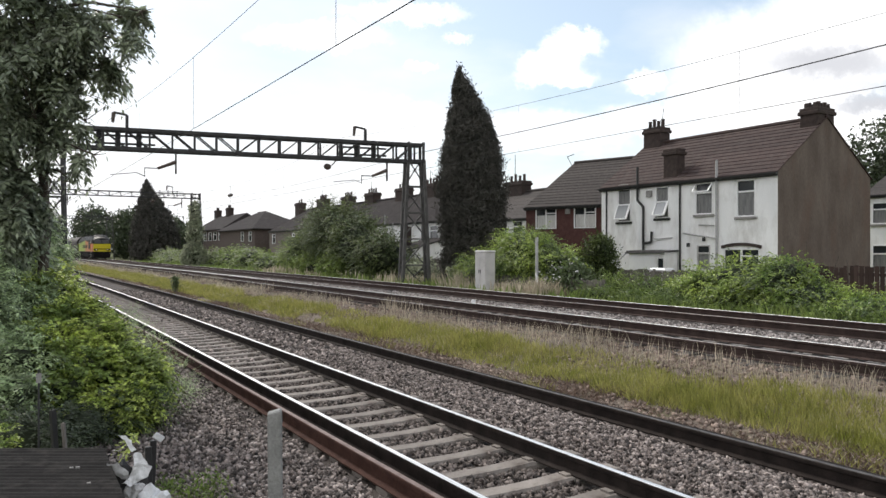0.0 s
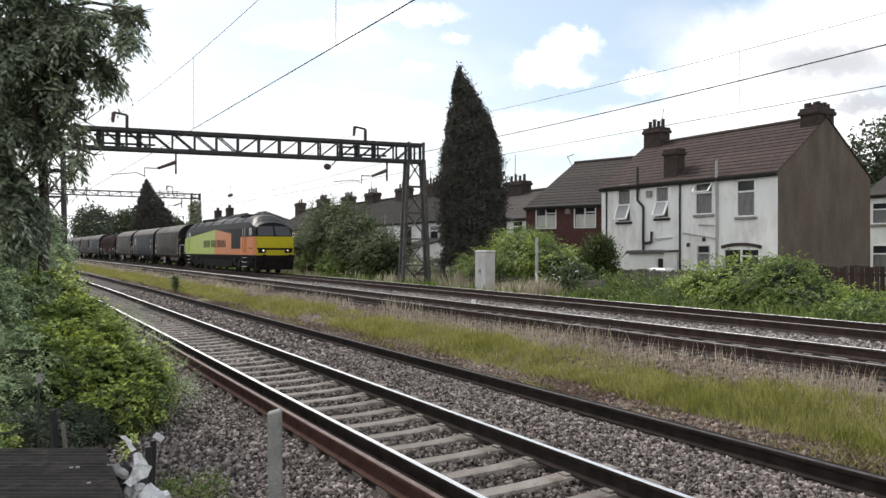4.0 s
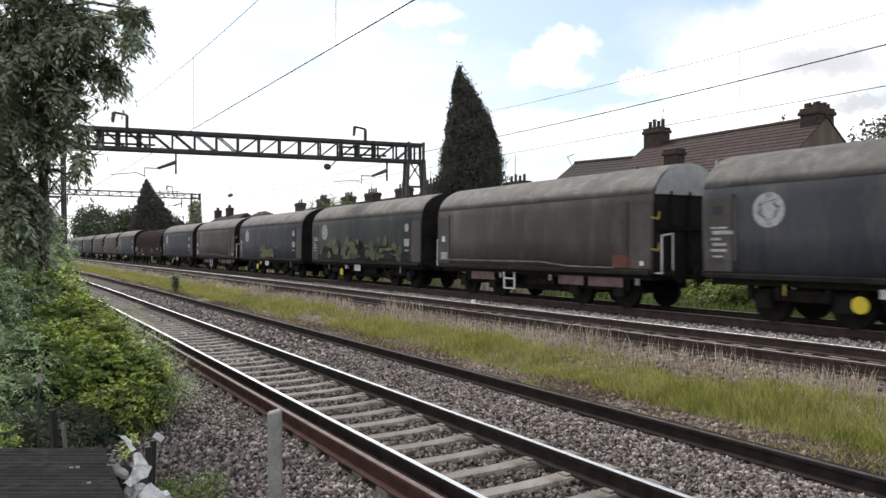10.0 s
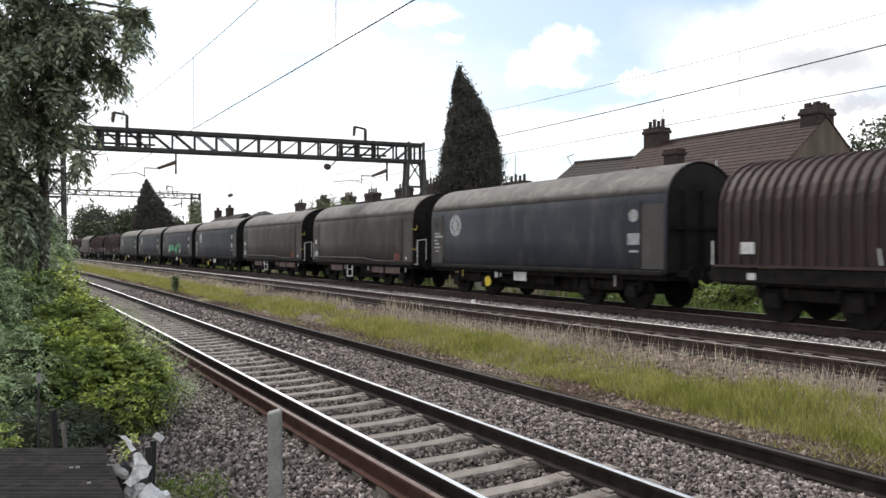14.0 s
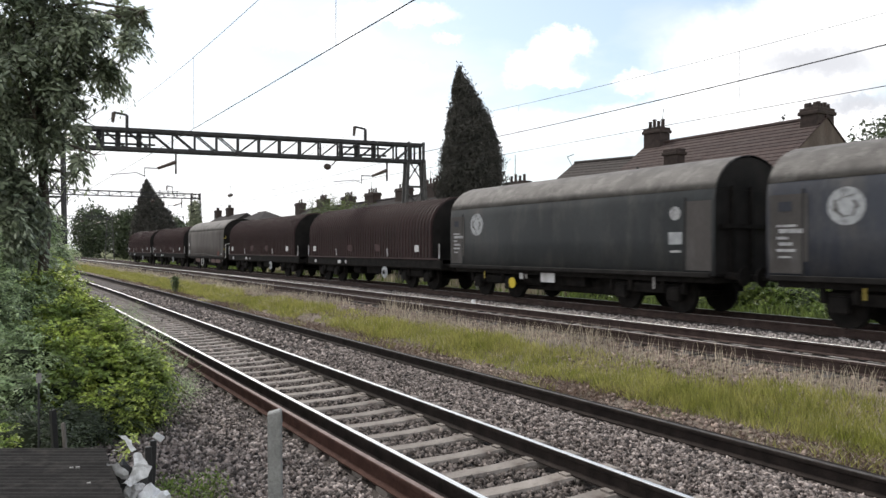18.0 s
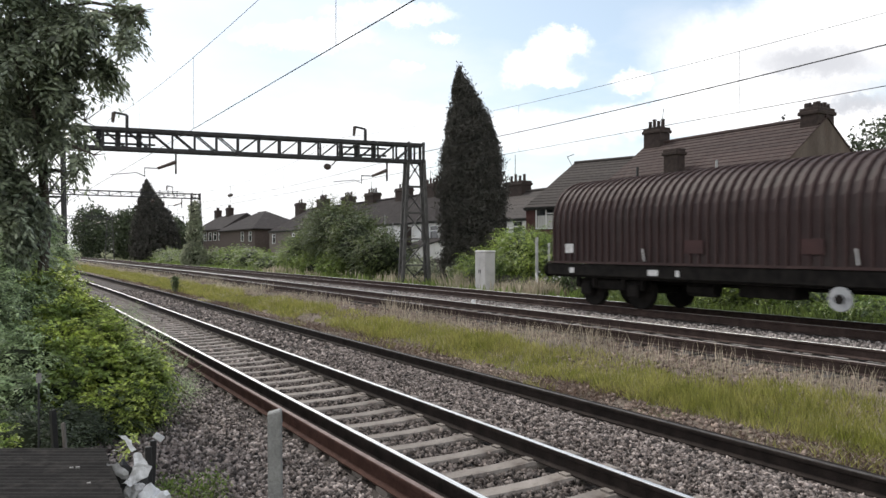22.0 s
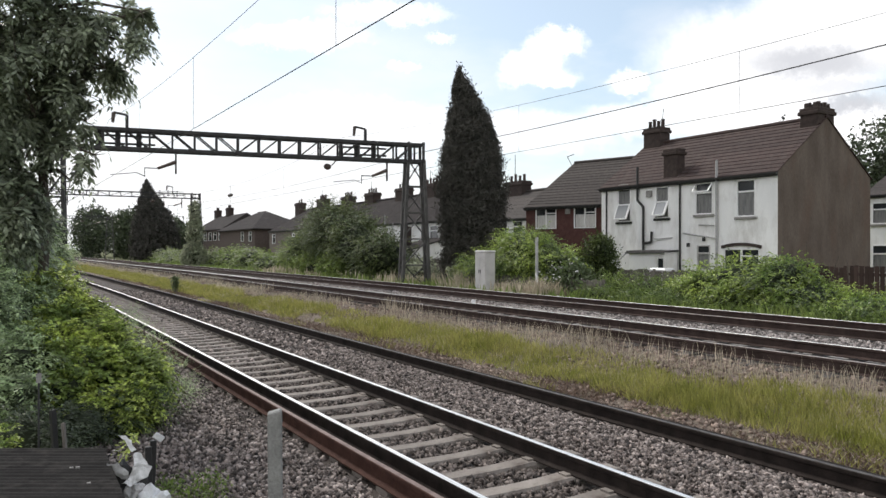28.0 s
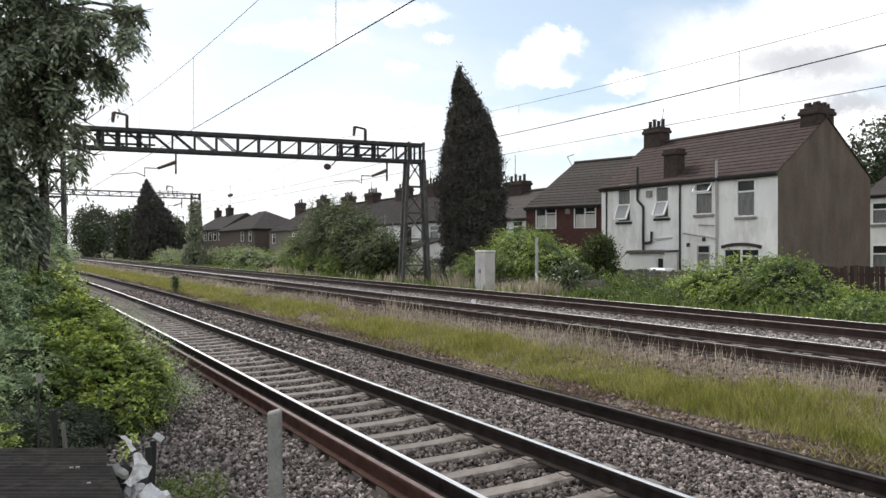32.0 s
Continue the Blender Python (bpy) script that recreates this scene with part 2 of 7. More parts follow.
M["brick_grey"] = material("sooty_grey_brick", (0.12, 0.10, 0.09), (0.2, 0.175, 0.16), scale=5, rough=0.9, fine=50)
M["tile_slate"] = material("dark_brown_slate", (0.024, 0.021, 0.021), (0.042, 0.037, 0.037), scale=2.0, rough=0.95, fine=30, rnd=0.12, spec=0.15)
M["chimney"] = material("sooty_brick", (0.032, 0.024, 0.022), (0.06, 0.044, 0.038), scale=6, rough=0.95, fine=50)
M["felt"] = material("dark_roofing_felt", (0.045, 0.044, 0.043), (0.085, 0.082, 0.08), scale=4, rough=0.95)
M["pot"] = material("clay_pot", (0.035, 0.026, 0.023), (0.06, 0.045, 0.04), rough=0.85)
M["upvc"] = material("white_window_frame", (0.78, 0.78, 0.78), (0.84, 0.84, 0.84), rough=0.5, bump=0.02)
M["pane"] = glass_material("window_pane", (0.03, 0.033, 0.036))
# net curtain whose grey also stands for sky mirrored in the panes
M["net"] = material("net_and_sky_grey", (0.13, 0.13, 0.13), (0.24, 0.24, 0.235), scale=14, rough=0.9, stretch=(1, 1, 0.12))
# grey base paints the sky's reflection on the tilted glass
M["open_pane"] = glass_material("opened_pane", (0.30, 0.31, 0.32))
M["curtain"] = material("pale_curtain", (0.45, 0.44, 0.42), (0.62, 0.61, 0.59), scale=20, rough=0.9, stretch=(1, 1, 0.1))
M["pipe_black"] = material("black_pipe", (0.02, 0.02, 0.02), (0.035, 0.035, 0.035), rough=0.5, bump=0.05)
M["pipe_grey"] = material("grey_pipe", (0.30, 0.30, 0.30), (0.40, 0.40, 0.40), rough=0.6)
M["sill"] = material("stone_sill", (0.20, 0.19, 0.18), (0.30, 0.29, 0.28), rough=0.9)
M["post"] = material("weathered_concrete_post", (0.185, 0.185, 0.18), (0.30, 0.30, 0.29), scale=10, rough=0.9, fine=90, bump=0.4, stain=(0.16, 0.165, 0.15), stain_scale=5)
M["cabinet"] = material("pale_grey_cabinet", (0.42, 0.41, 0.40), (0.52, 0.51, 0.50), scale=3, rough=0.7, stain=(0.33, 0.31, 0.29))
M["wood"] = material("weathered_fence_wood", (0.10, 0.09, 0.08), (0.20, 0.182, 0.165), scale=8, rough=0.9, stretch=(1, 1, 0.15), rnd=0.2)
M["wood_red"] = material("red_brown_fence_wood", (0.042, 0.026, 0.022), (0.078, 0.05, 0.042), scale=8, rough=0.9, stretch=(1, 1, 0.15), rnd=0.25)
M["sheet"] = material("dark_roofing_sheet", (0.008, 0.0076, 0.0076), (0.018, 0.017, 0.0165), scale=5, rough=0.9, fine=50, spec=0.12, stain=(0.03, 0.028, 0.026), stain_scale=9)
M["plastic_white"] = material("white_plastic", (0.62, 0.63, 0.65), (0.75, 0.76, 0.77), scale=5, rough=0.35, bump=0.1)
M["plastic_grey"] = material("greyed_plastic", (0.28, 0.28, 0.28), (0.46, 0.46, 0.46), scale=9, rough=0.4, bump=0.15)
M["plastic_black"] = material("black_plastic", (0.015, 0.015, 0.016), (0.03, 0.03, 0.03), rough=0.4, bump=0.1)
M["bark"] = material("bark", (0.06, 0.05, 0.042), (0.12, 0.10, 0.085), scale=9, rough=0.95, fine=40, bump=0.7, stretch=(1, 1, 0.25))
M["leaf_near"] = leaf_material("bright_shrub_leaf", (0.11, 0.18, 0.036), (0.56, 0.64, 0.155), trans=0.45, rough=0.4, spec=0.4, rnd=0.75, scale=3.2)
M["leaf_grey"] = leaf_material("grey_green_leaf", (0.17, 0.25, 0.11), (0.50, 0.60, 0.33), rough=0.33, spec=0.6)
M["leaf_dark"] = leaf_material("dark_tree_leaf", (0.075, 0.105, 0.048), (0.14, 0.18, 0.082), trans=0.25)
M["leaf_tree"] = leaf_material("grey_willow_leaf", (0.085, 0.11, 0.065), (0.32, 0.36, 0.255), trans=0.3, rnd=0.6, rough=0.35, spec=0.5)
M["leaf_mid"] = leaf_material("hedge_leaf", (0.12, 0.18, 0.045), (0.22, 0.28, 0.075), trans=0.3)
M["conifer"] = leaf_material("dark_conifer", (0.052, 0.052, 0.046), (0.112, 0.108, 0.096), trans=0.1, rnd=0.2, scale=1.6, rough=0.9, spec=0.08)
M["leaf_elder"] = leaf_material("elder_leaf", (0.08, 0.148, 0.028), (0.43, 0.53, 0.118), trans=0.4, rough=0.4, rnd=0.65, spec=0.5)
M["leaf_far"] = leaf_material("far_and_shade_leaf", (0.035, 0.048, 0.024), (0.065, 0.085, 0.042), trans=0.2)
M["leaf_thicket"] = leaf_material("olive_thicket_leaf", (0.035, 0.053, 0.018), (0.125, 0.155, 0.048), trans=0.3, rnd=0.6, scale=0.7, spec=0.25)
M["leaf_bank"] = leaf_material("bank_leaf", (0.065, 0.11, 0.026), (0.19, 0.255, 0.06), rough=0.4, spec=0.45, rnd=0.6)
M["ivy"] = leaf_material("pale_ivy", (0.15, 0.18, 0.10), (0.38, 0.40, 0.29), trans=0.25)
M["grass"] = leaf_material("green_grass", (0.232, 0.252, 0.052), (0.43, 0.40, 0.145), trans=0.35, rnd=0.35, scale=2.2)
M["mast"] = material("weathered_mast_steel", (0.045, 0.044, 0.043), (0.095, 0.093, 0.09), scale=3, rough=0.7, metal=0.2, fine=40)
M["litter"] = leaf_material("brown_litter", (0.095, 0.06, 0.05), (0.23, 0.165, 0.125), trans=0.2, rnd=0.4)
M["grass_dry"] = leaf_material("dry_grass", (0.36, 0.315, 0.235), (0.57, 0.505, 0.395), trans=0.3, rnd=0.3)
# near-black colour that paints the shade inside crowns and bushes
M["core"] = material("shade_inside_foliage", (0.018, 0.024, 0.012), (0.03, 0.038, 0.02), rough=1.0, bump=0)
# rolling stock
M["lime"] = material("lime_yellow_paint", (0.30, 0.40, 0.042), (0.35, 0.45, 0.05), scale=2, rough=0.35, bump=0.02, spec=0.5)
M["orange"] = material("orange_paint", (0.47, 0.135, 0.016), (0.53, 0.16, 0.02), scale=2, rough=0.35, bump=0.02, spec=0.5)
M["warn"] = material("warning_yellow_paint", (0.45, 0.385, 0.012), (0.53, 0.455, 0.016), scale=2, rough=0.4, bump=0.02)
M["loco_black"] = material("black_locomotive_paint", (0.006, 0.006, 0.0065), (0.011, 0.011, 0.0115), scale=2, rough=0.45, bump=0.02, spec=0.1)
M["loco_roof"] = material("dusty_sky_lit_roof", (0.012, 0.0115, 0.0115), (0.045, 0.043, 0.043), scale=0.9, rough=0.36, bump=0.08, stain=(0.11, 0.107, 0.107), stain_scale=1.0)
M["under"] = material("near_black_underframe", (0.006, 0.0055, 0.0053), (0.018, 0.016, 0.0145), scale=5, rough=0.9, spec=0.14)
# base lifted to a grey that imitates sky mirrored in the windscreens
M["screen"] = glass_material("cab_glass", (0.09, 0.09, 0.10))
M["side_glass"] = glass_material("cab_side_glass", (0.008, 0.009, 0.01))
M["lamp"] = glow_material("headlamp_lit", (1.0, 0.9, 0.75), 0.7)
M["white_mark"] = material("white_marking", (0.52, 0.52, 0.52), (0.64, 0.64, 0.64), rough=0.7, stain=(0.36, 0.35, 0.34))
M["yellow_mark"] = material("yellow_marking", (0.55, 0.42, 0.03), (0.62, 0.48, 0.04), rough=0.6)
M["catch"] = material("dirty_yellow_catch", (0.26, 0.20, 0.04), (0.36, 0.28, 0.06), rough=0.7)
M["red_mark"] = material("dull_red_marking", (0.085, 0.028, 0.022), (0.13, 0.045, 0.034), rough=0.8)
M["tarp_blue"] = material("blue_grey_hood", (0.023, 0.026, 0.036), (0.038, 0.043, 0.056), scale=0.8, rough=0.72, fine=25, stain=(0.07, 0.068, 0.068), stain_scale=1.4, stretch=(1, 1, 0.3))
M["tarp_dark"] = material("dark_slate_hood", (0.023, 0.026, 0.028), (0.040, 0.044, 0.046), scale=0.8, rough=0.72, fine=25, stain=(0.06, 0.058, 0.056), stain_scale=1.4, stretch=(1, 1, 0.3))
M["tarp_brown"] = material("brown_grey_hood", (0.039, 0.033, 0.031), (0.062, 0.053, 0.049), scale=0.8, rough=0.72, fine=25, stain=(0.09, 0.082, 0.075), stain_scale=1.4, stretch=(1, 1, 0.3))
M["tarp_grey"] = material("mid_grey_hood", (0.05, 0.045, 0.042), (0.078, 0.07, 0.066), scale=0.8, rough=0.72, fine=25, stain=(0.10, 0.096, 0.092), stain_scale=1.4, stretch=(1, 1, 0.3))
M["tarp_tan"] = material("pale_brown_hood", (0.060, 0.051, 0.047), (0.095, 0.082, 0.076), scale=0.8, rough=0.72, fine=25, stain=(0.11, 0.10, 0.093), stain_scale=1.4, stretch=(1, 1, 0.3))
M["dust"] = material("dusty_sky_lit_hood_top", (0.072, 0.066, 0.062), (0.135, 0.126, 0.118), scale=1.6, rough=0.75, fine=25, stain=(0.175, 0.165, 0.155), stain_scale=2.2)
M["pink_box"] = material("faded_red_box", (0.10, 0.066, 0.06), (0.17, 0.12, 0.11), scale=4, rough=0.8, stain=(0.06, 0.045, 0.04))
M["red_faded"] = material("faded_red_plate", (0.034, 0.014, 0.014), (0.052, 0.022, 0.021), scale=3, rough=0.7)
M["worn_white"] = material("worn_white_roundel", (0.30, 0.31, 0.32), (0.44, 0.45, 0.46), scale=9, rough=0.7, stain=(0.16, 0.165, 0.17), stain_scale=5)
M["faded_mark"] = material("faded_white_marking", (0.26, 0.26, 0.265), (0.42, 0.42, 0.42), scale=12, rough=0.7, stain=(0.13, 0.13, 0.13), stain_scale=7)
# paler than the hood: some dust, and caught light put into the colour
M["rib"] = material("dusty_lit_rib", (0.030, 0.0155, 0.0150), (0.056, 0.031, 0.029), scale=1.5, rough=0.7, fine=25)
M["seam"] = material("dark_seam", (0.012, 0.012, 0.012), (0.022, 0.022, 0.022), rough=0.8)
M["ribbed"] = material("brown_ribbed_steel", (0.021, 0.011, 0.011), (0.040, 0.022, 0.0215), scale=1.2, rough=0.6, fine=25, stain=(0.042, 0.031, 0.029), stain_scale=0.9)
M["wagon_dark"] = material("dark_wagon_end", (0.008, 0.0075, 0.0072), (0.022, 0.02, 0.019), scale=2, rough=0.85, spec=0.15)
M["paint_green"] = material("green_spray_paint", (0.05, 0.28, 0.13), (0.09, 0.36, 0.18), rough=0.6)
M["paint_pale"] = material("pale_spray_paint", (0.42, 0.42, 0.40), (0.52, 0.52, 0.50), rough=0.6)
M["paint_moss"] = material("moss_spray_paint", (0.05, 0.065, 0.035), (0.085, 0.095, 0.05), rough=0.7)
M["roundel_grey"] = material("faded_roundel", (0.26, 0.27, 0.28), (0.36, 0.37, 0.38), rough=0.7, scale=5)
M["paint_olive"] = material("olive_spray_paint", (0.07, 0.075, 0.04), (0.115, 0.115, 0.06), rough=0.7)


# ---------------------------------------------------------------- helpers of this scene
def part(name, bm, mat, parent=None, label="", smooth=False):
    """Links a bmesh as one mesh object under its thing or part."""
    me = bpy.data.meshes.new(name)
    bm.to_mesh(me)
    bm.free()
    if smooth:
        me.polygons.foreach_set("use_smooth", [True] * len(me.polygons))
    me.materials.append(mat)
    ob = new(name, me)
    ob.parent = parent
    if label:
        ob["label"] = label
    return ob


def raw(name, verts, faces, mat, parent=None, label="", smooth=False):
    me = bpy.data.meshes.new(name)
    me.from_pydata(verts, [], faces)
    me.update()
    if smooth:
        me.polygons.foreach_set("use_smooth", [True] * len(me.polygons))
    me.materials.append(mat)
    ob = new(name, me)
    ob.parent = parent
    if label:
        ob["label"] = label
    return ob


def quads(name, v, mat, parent=None, label="", per=4):
    """One mesh of many loose polygons: v is (n, per, 3)."""
    n = len(v)
    me = bpy.data.meshes.new(name)
    me.vertices.add(n * per)
    me.vertices.foreach_set("co", np.ascontiguousarray(v, dtype=np.float32).ravel())
    me.loops.add(n * per)
    me.loops.foreach_set("vertex_index", np.arange(n * per, dtype=np.int32))
    me.polygons.add(n)
    me.polygons.foreach_set("loop_start", np.arange(0, n * per, per, dtype=np.int32))
    me.update(calc_edges=True)
    me.materials.append(mat)
    ob = new(name, me)
    ob.parent = parent
    if label:
        ob["label"] = label
    return ob


def thing(name, m, label, category, group="", kind=""):
    ob = new(name)
    ob.empty_display_size = 0.2
    ob.matrix_basis = m
    return tagged(ob, label, category, group, kind)


def box(bm, x0, x1, y0, y1, z0, z1, bevel=0.0):
    c = Matrix.LocRotScale(((x0 + x1) / 2, (y0 + y1) / 2, (z0 + z1) / 2), None, (abs(x1 - x0), abs(y1 - y0), abs(z1 - z0)))
    r = bmesh.ops.create_cube(bm, size=1.0, matrix=c)
    if bevel:
        es = list({e for v in r["verts"] for e in v.link_edges})
        bmesh.ops.bevel(bm, geom=es, offset=bevel, segments=1, affect="EDGES")
    return bm


def bar(bm, a, b, w, h=None, seg=4):
    """A straight member from a to b, square or round."""
    a, b = Vector(a), Vector(b)
    d = b - a
    q = d.to_track_quat("Z", "Y").to_matrix().to_4x4()
    m = Matrix.Translation((a + b) / 2) @ q
    if seg == 4:
        bmesh.ops.create_cube(bm, size=1.0, matrix=m @ Matrix.Diagonal((w, h or w, d.length, 1)))
    else:
        bmesh.ops.create_cone(bm, cap_ends=True, segments=seg, radius1=w / 2, radius2=(h or w) / 2, depth=d.length, matrix=m)
    return bm


def prism(bm, profile, y0, y1, axis="y", close=True):
    """Extrudes a profile of (x, z) along y, or of (y, z) along x."""
    mk = (lambda p, t: (p[0], t, p[1])) if axis == "y" else (lambda p, t: (t, p[0], p[1]))
    a = [bm.verts.new(mk(p, y0)) for p in profile]
    b = [bm.verts.new(mk(p, y1)) for p in profile]
    n = len(profile)
    for i in range(n if close else n - 1):
        bm.faces.new((a[i], a[(i + 1) % n], b[(i + 1) % n], b[i]))
    if close:
        bm.faces.new(a[::-1])
        bm.faces.new(b)
    bmesh.ops.recalc_face_normals(bm, faces=bm.faces[:])
    return bm


def bend(y):
    """How far the railway has swung towards -x at y."""
    return -0.01 * (math.sqrt((y - 45) ** 2 + 225) + (y - 45))


def rand_unit(n, rng):
    v = rng.normal(size=(n, 3))
    return v / np.linalg.norm(v, axis=1, keepdims=True)


def leaf_quads(p, size, rng, flat=0.0, droop=0.0, ratio=0.5):
    """A rhombus leaf at each point of p."""
    n = len(p)
    u = rand_unit(n, rng)
    u[:, 2] = u[:, 2] * (1 - flat) - droop
    u /= np.linalg.norm(u, axis=1, keepdims=True)
    w = np.cross(u, rand_unit(n, rng))
    w /= np.linalg.norm(w, axis=1, keepdims=True) + 1e-9
    s = (size * rng.uniform(0.6, 1.4, n))[:, None]
    return np.stack([p - u * s, p + w * s * ratio, p + u * s, p - w * s * ratio], 1)


def crown_points(blobs, n, rng, shell=0.55):
    """Points in the outer part of ellipsoids (x, y, z, rx, ry, rz), in ragged clumps."""
    blobs = np.array(blobs, float)
    vol = (blobs[:, 3] * blobs[:, 4] * blobs[:, 5]) ** 0.67
    k = rng.choice(len(blobs), n, p=vol / vol.sum())
    r = shell + (1.08 - shell) * rng.random(n) ** 0.7
    return blobs[k, :3] + rand_unit(n, rng) * blobs[k, 3:] * r[:, None]


def clumps(blobs, n_clump, per, spread, rng, shell=0.6):
    c = crown_points(blobs, n_clump, rng, shell)
    return np.repeat(c, per, 0) + rng.normal(size=(n_clump * per, 3)) * spread


# solid dark blobs in place of the shade between inner leaves
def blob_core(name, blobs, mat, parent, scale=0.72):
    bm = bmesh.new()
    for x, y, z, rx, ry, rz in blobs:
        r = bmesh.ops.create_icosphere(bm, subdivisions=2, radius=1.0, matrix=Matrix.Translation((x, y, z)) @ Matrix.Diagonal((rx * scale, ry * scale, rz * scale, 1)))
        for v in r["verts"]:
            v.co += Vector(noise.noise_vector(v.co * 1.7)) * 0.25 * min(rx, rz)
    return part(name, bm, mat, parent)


def spray_quads(blobs, n, k, length, size, rng, shell=0.5, up=0.3, droop=0.5, ratio=0.4, hang=0.0, tuft=5):
    """Leafy shoots: each springs from a blob, arches over and carries k leaves in two rows."""
    blobs = np.array(blobs, float)
    vol = (blobs[:, 3] * blobs[:, 4] * blobs[:, 5]) ** 0.67
    g = n // tuft
    n = g * tuft
    b = np.repeat(blobs[rng.choice(len(blobs), g, p=vol / vol.sum())], tuft, 0)
    u = np.repeat(rand_unit(g, rng), tuft, 0) + rng.normal(size=(n, 3)) * 0.22
    far = np.repeat(shell + (1.05 - shell) * rng.random((g, 1)), tuft, 0)
    base = b[:, :3] + u * b[:, 3:] * far
    d = u * (1 - hang) + np.array([0, 0, up]) + rng.normal(size=(n, 3)) * 0.35
    d /= np.linalg.norm(d, axis=1, keepdims=True)
    L = length * rng.uniform(0.45, 1.3, (n, 1))
    s = np.linspace(0.08, 1, k)[None, :, None]
    p = base[:, None] + d[:, None] * (L[:, None] * s) - np.array([0, 0, 1.0]) * (droop * L[:, None] * s * s)
    tan = d[:, None] - np.array([0, 0, 2.0]) * droop * s
    side = np.cross(d, np.array([0, 0, 1.0])) + 1e-4
    side /= np.linalg.norm(side, axis=1, keepdims=True)
    flip = np.where(np.arange(k) % 2 == 0, 1.0, -1.0)[None, :, None]
    ax = side[:, None] * flip * 0.8 + tan * 0.7 + rng.normal(size=(n, k, 3)) * 0.3
    ax /= np.linalg.norm(ax, axis=2, keepdims=True)
    nr = u[:, None] * 0.5 + np.array([0, 0, 0.7]) + rng.normal(size=(n, k, 3)) * 0.45
    w = np.cross(ax, nr)
    w /= np.linalg.norm(w, axis=2, keepdims=True)
    ln = size * rng.uniform(0.6, 1.25, (n, k, 1)) * (1.1 - 0.4 * s)
    m = p + ax * ln * 0.45
    v = np.stack([p, m + w * ln * ratio * 0.5, p + ax * ln, m - w * ln * ratio * 0.5], 2)
    return v.reshape(-1, 4, 3)


# ---------------------------------------------------------------- ground
# across the railway: x, z, which surface starts here (0 rough ground, 1 ballast, 2 grassy earth, 3 oily ballast, 4 pale ballast)
SECTION = [(-2500, 0.35, 0), (-300, 0.35, 0), (-40, 0.35, 0), (-8, 0.35, 0), (-2.5, 0.3, 0), (0.2, 0.12, 1), (1.6, 0.0, 1), (2.95, -0.07, 1), (3.1, -0.1, 1), (5.6, -0.1, 1), (5.95, -0.03, 1), (6.7, -0.03, 1), (6.88, -0.075, 1), (7.3, -0.04, 2),
           (8.2, 0.12, 2), (9.3, 0.38, 2), (10.0, 0.43, 3), (10.55, 0.44, 3), (12.1, 0.44, 4), (12.6, 0.46, 4), (14.3, 0.45, 3), (14.8, 0.44, 3), (16.3, 0.44, 4), (17.2, 0.44, 4), (17.9, 0.34, 0), (19.0, 0.34, 0), (22, 0.35, 0), (26, 0.35, 0), (60, 0.35, 0), (300, 0.35, 0), (2500, 0.35, 0)]


def ground_z(x):
    for (xa, za, _), (xb, zb, _) in zip(SECTION, SECTION[1:]):
        if xa <= x <= xb:
            return za + (zb - za) * (x - xa) / (xb - xa)
    return 0.35


def make_ground():
    ys = [-2500, -800, -300, -120, -60, -30, -15] + list(np.arange(-8, 60, 1.5)) + list(range(60, 200, 8)) + [220, 260, 320, 450, 700, 1200, 2500]
    cols = []
    for (xa, za, k), (xb, zb, _) in zip(SECTION, SECTION[1:]):
        n = 4 if -3 <= xa and xb <= 20 else 1
        cols += [(xa + (xb - xa) * i / n, za + (zb - za) * i / n, k) for i in range(n)]
    cols.append((2500, 0.35, 0))
    v, f, mats = [], [], []
    for y in ys:
        for x, z, k in cols:
            w = max(0.0, 1 - abs(x - 9) / 60)
            jig = 0.05 * noise.noise((x * 0.9, y * 0.7, 0)) if k in (0, 2) else 0.02 * noise.noise((x * 1.5, y * 1.5, 3))
            v.append((x + bend(y) * w, y, z + jig))
    n = len(cols)
    for j in range(len(ys) - 1):
        for i in range(n - 1):
            f.append((j * n + i, j * n + i + 1, (j + 1) * n + i + 1, (j + 1) * n + i))
            mats.append(cols[i][2])
    ob = raw("ground", v, f, M["field"], smooth=True)
    ob.data.materials.append(M["ballast"])
    for k in ("earth", "ballast_dark", "ballast_pale"):
        ob.data.materials.append(M[k])
    ob.data.polygons.foreach_set("material_index", mats)
    tagged(ob, "stony ballast beds and rough grassy ground along the railway", "ground", kind="structure")


make_ground()

# ---------------------------------------------------------------- tracks
RAIL = [(-0.07, 0), (0.07, 0), (0.07, 0.012), (0.012, 0.032), (0.012, 0.112), (0.036, 0.124), (0.036, 0.15), (0.030, 0.156), (-0.030, 0.156), (-0.036, 0.15), (-0.036, 0.124), (-0.012, 0.112), (-0.012, 0.032), (-0.07, 0.012)]
RAIL = [(x, z * 1.18) for x, z in RAIL]
RAIL_Y = [-560, -200, -60, -20] + list(range(-10, 30, 5)) + list(range(30, 150, 6)) + [160, 190, 230, 280, 350, 480]


def sweep(name, profile, x, z, mat, parent, label=""):
    v, f, n = [], [], len(profile)
    for y in RAIL_Y:
        for px, pz in profile:
            v.append((x + px + bend(y), y, z + pz))
    for j in range(len(RAIL_Y) - 1):
        for i in range(n):
            f.append((j * n + i, (j + 1) * n + i, (j + 1) * n + (i + 1) % n, j * n + (i + 1) % n))
    f += [tuple(range(n)), tuple(range((len(RAIL_Y) - 1) * n, len(RAIL_Y) * n))[::-1]]
    return raw(name, v, f, mat, parent, label)


HEAD = [(-0.030, 0.1835), (0.028, 0.1835), (0.025, 0.188), (-0.027, 0.188)]


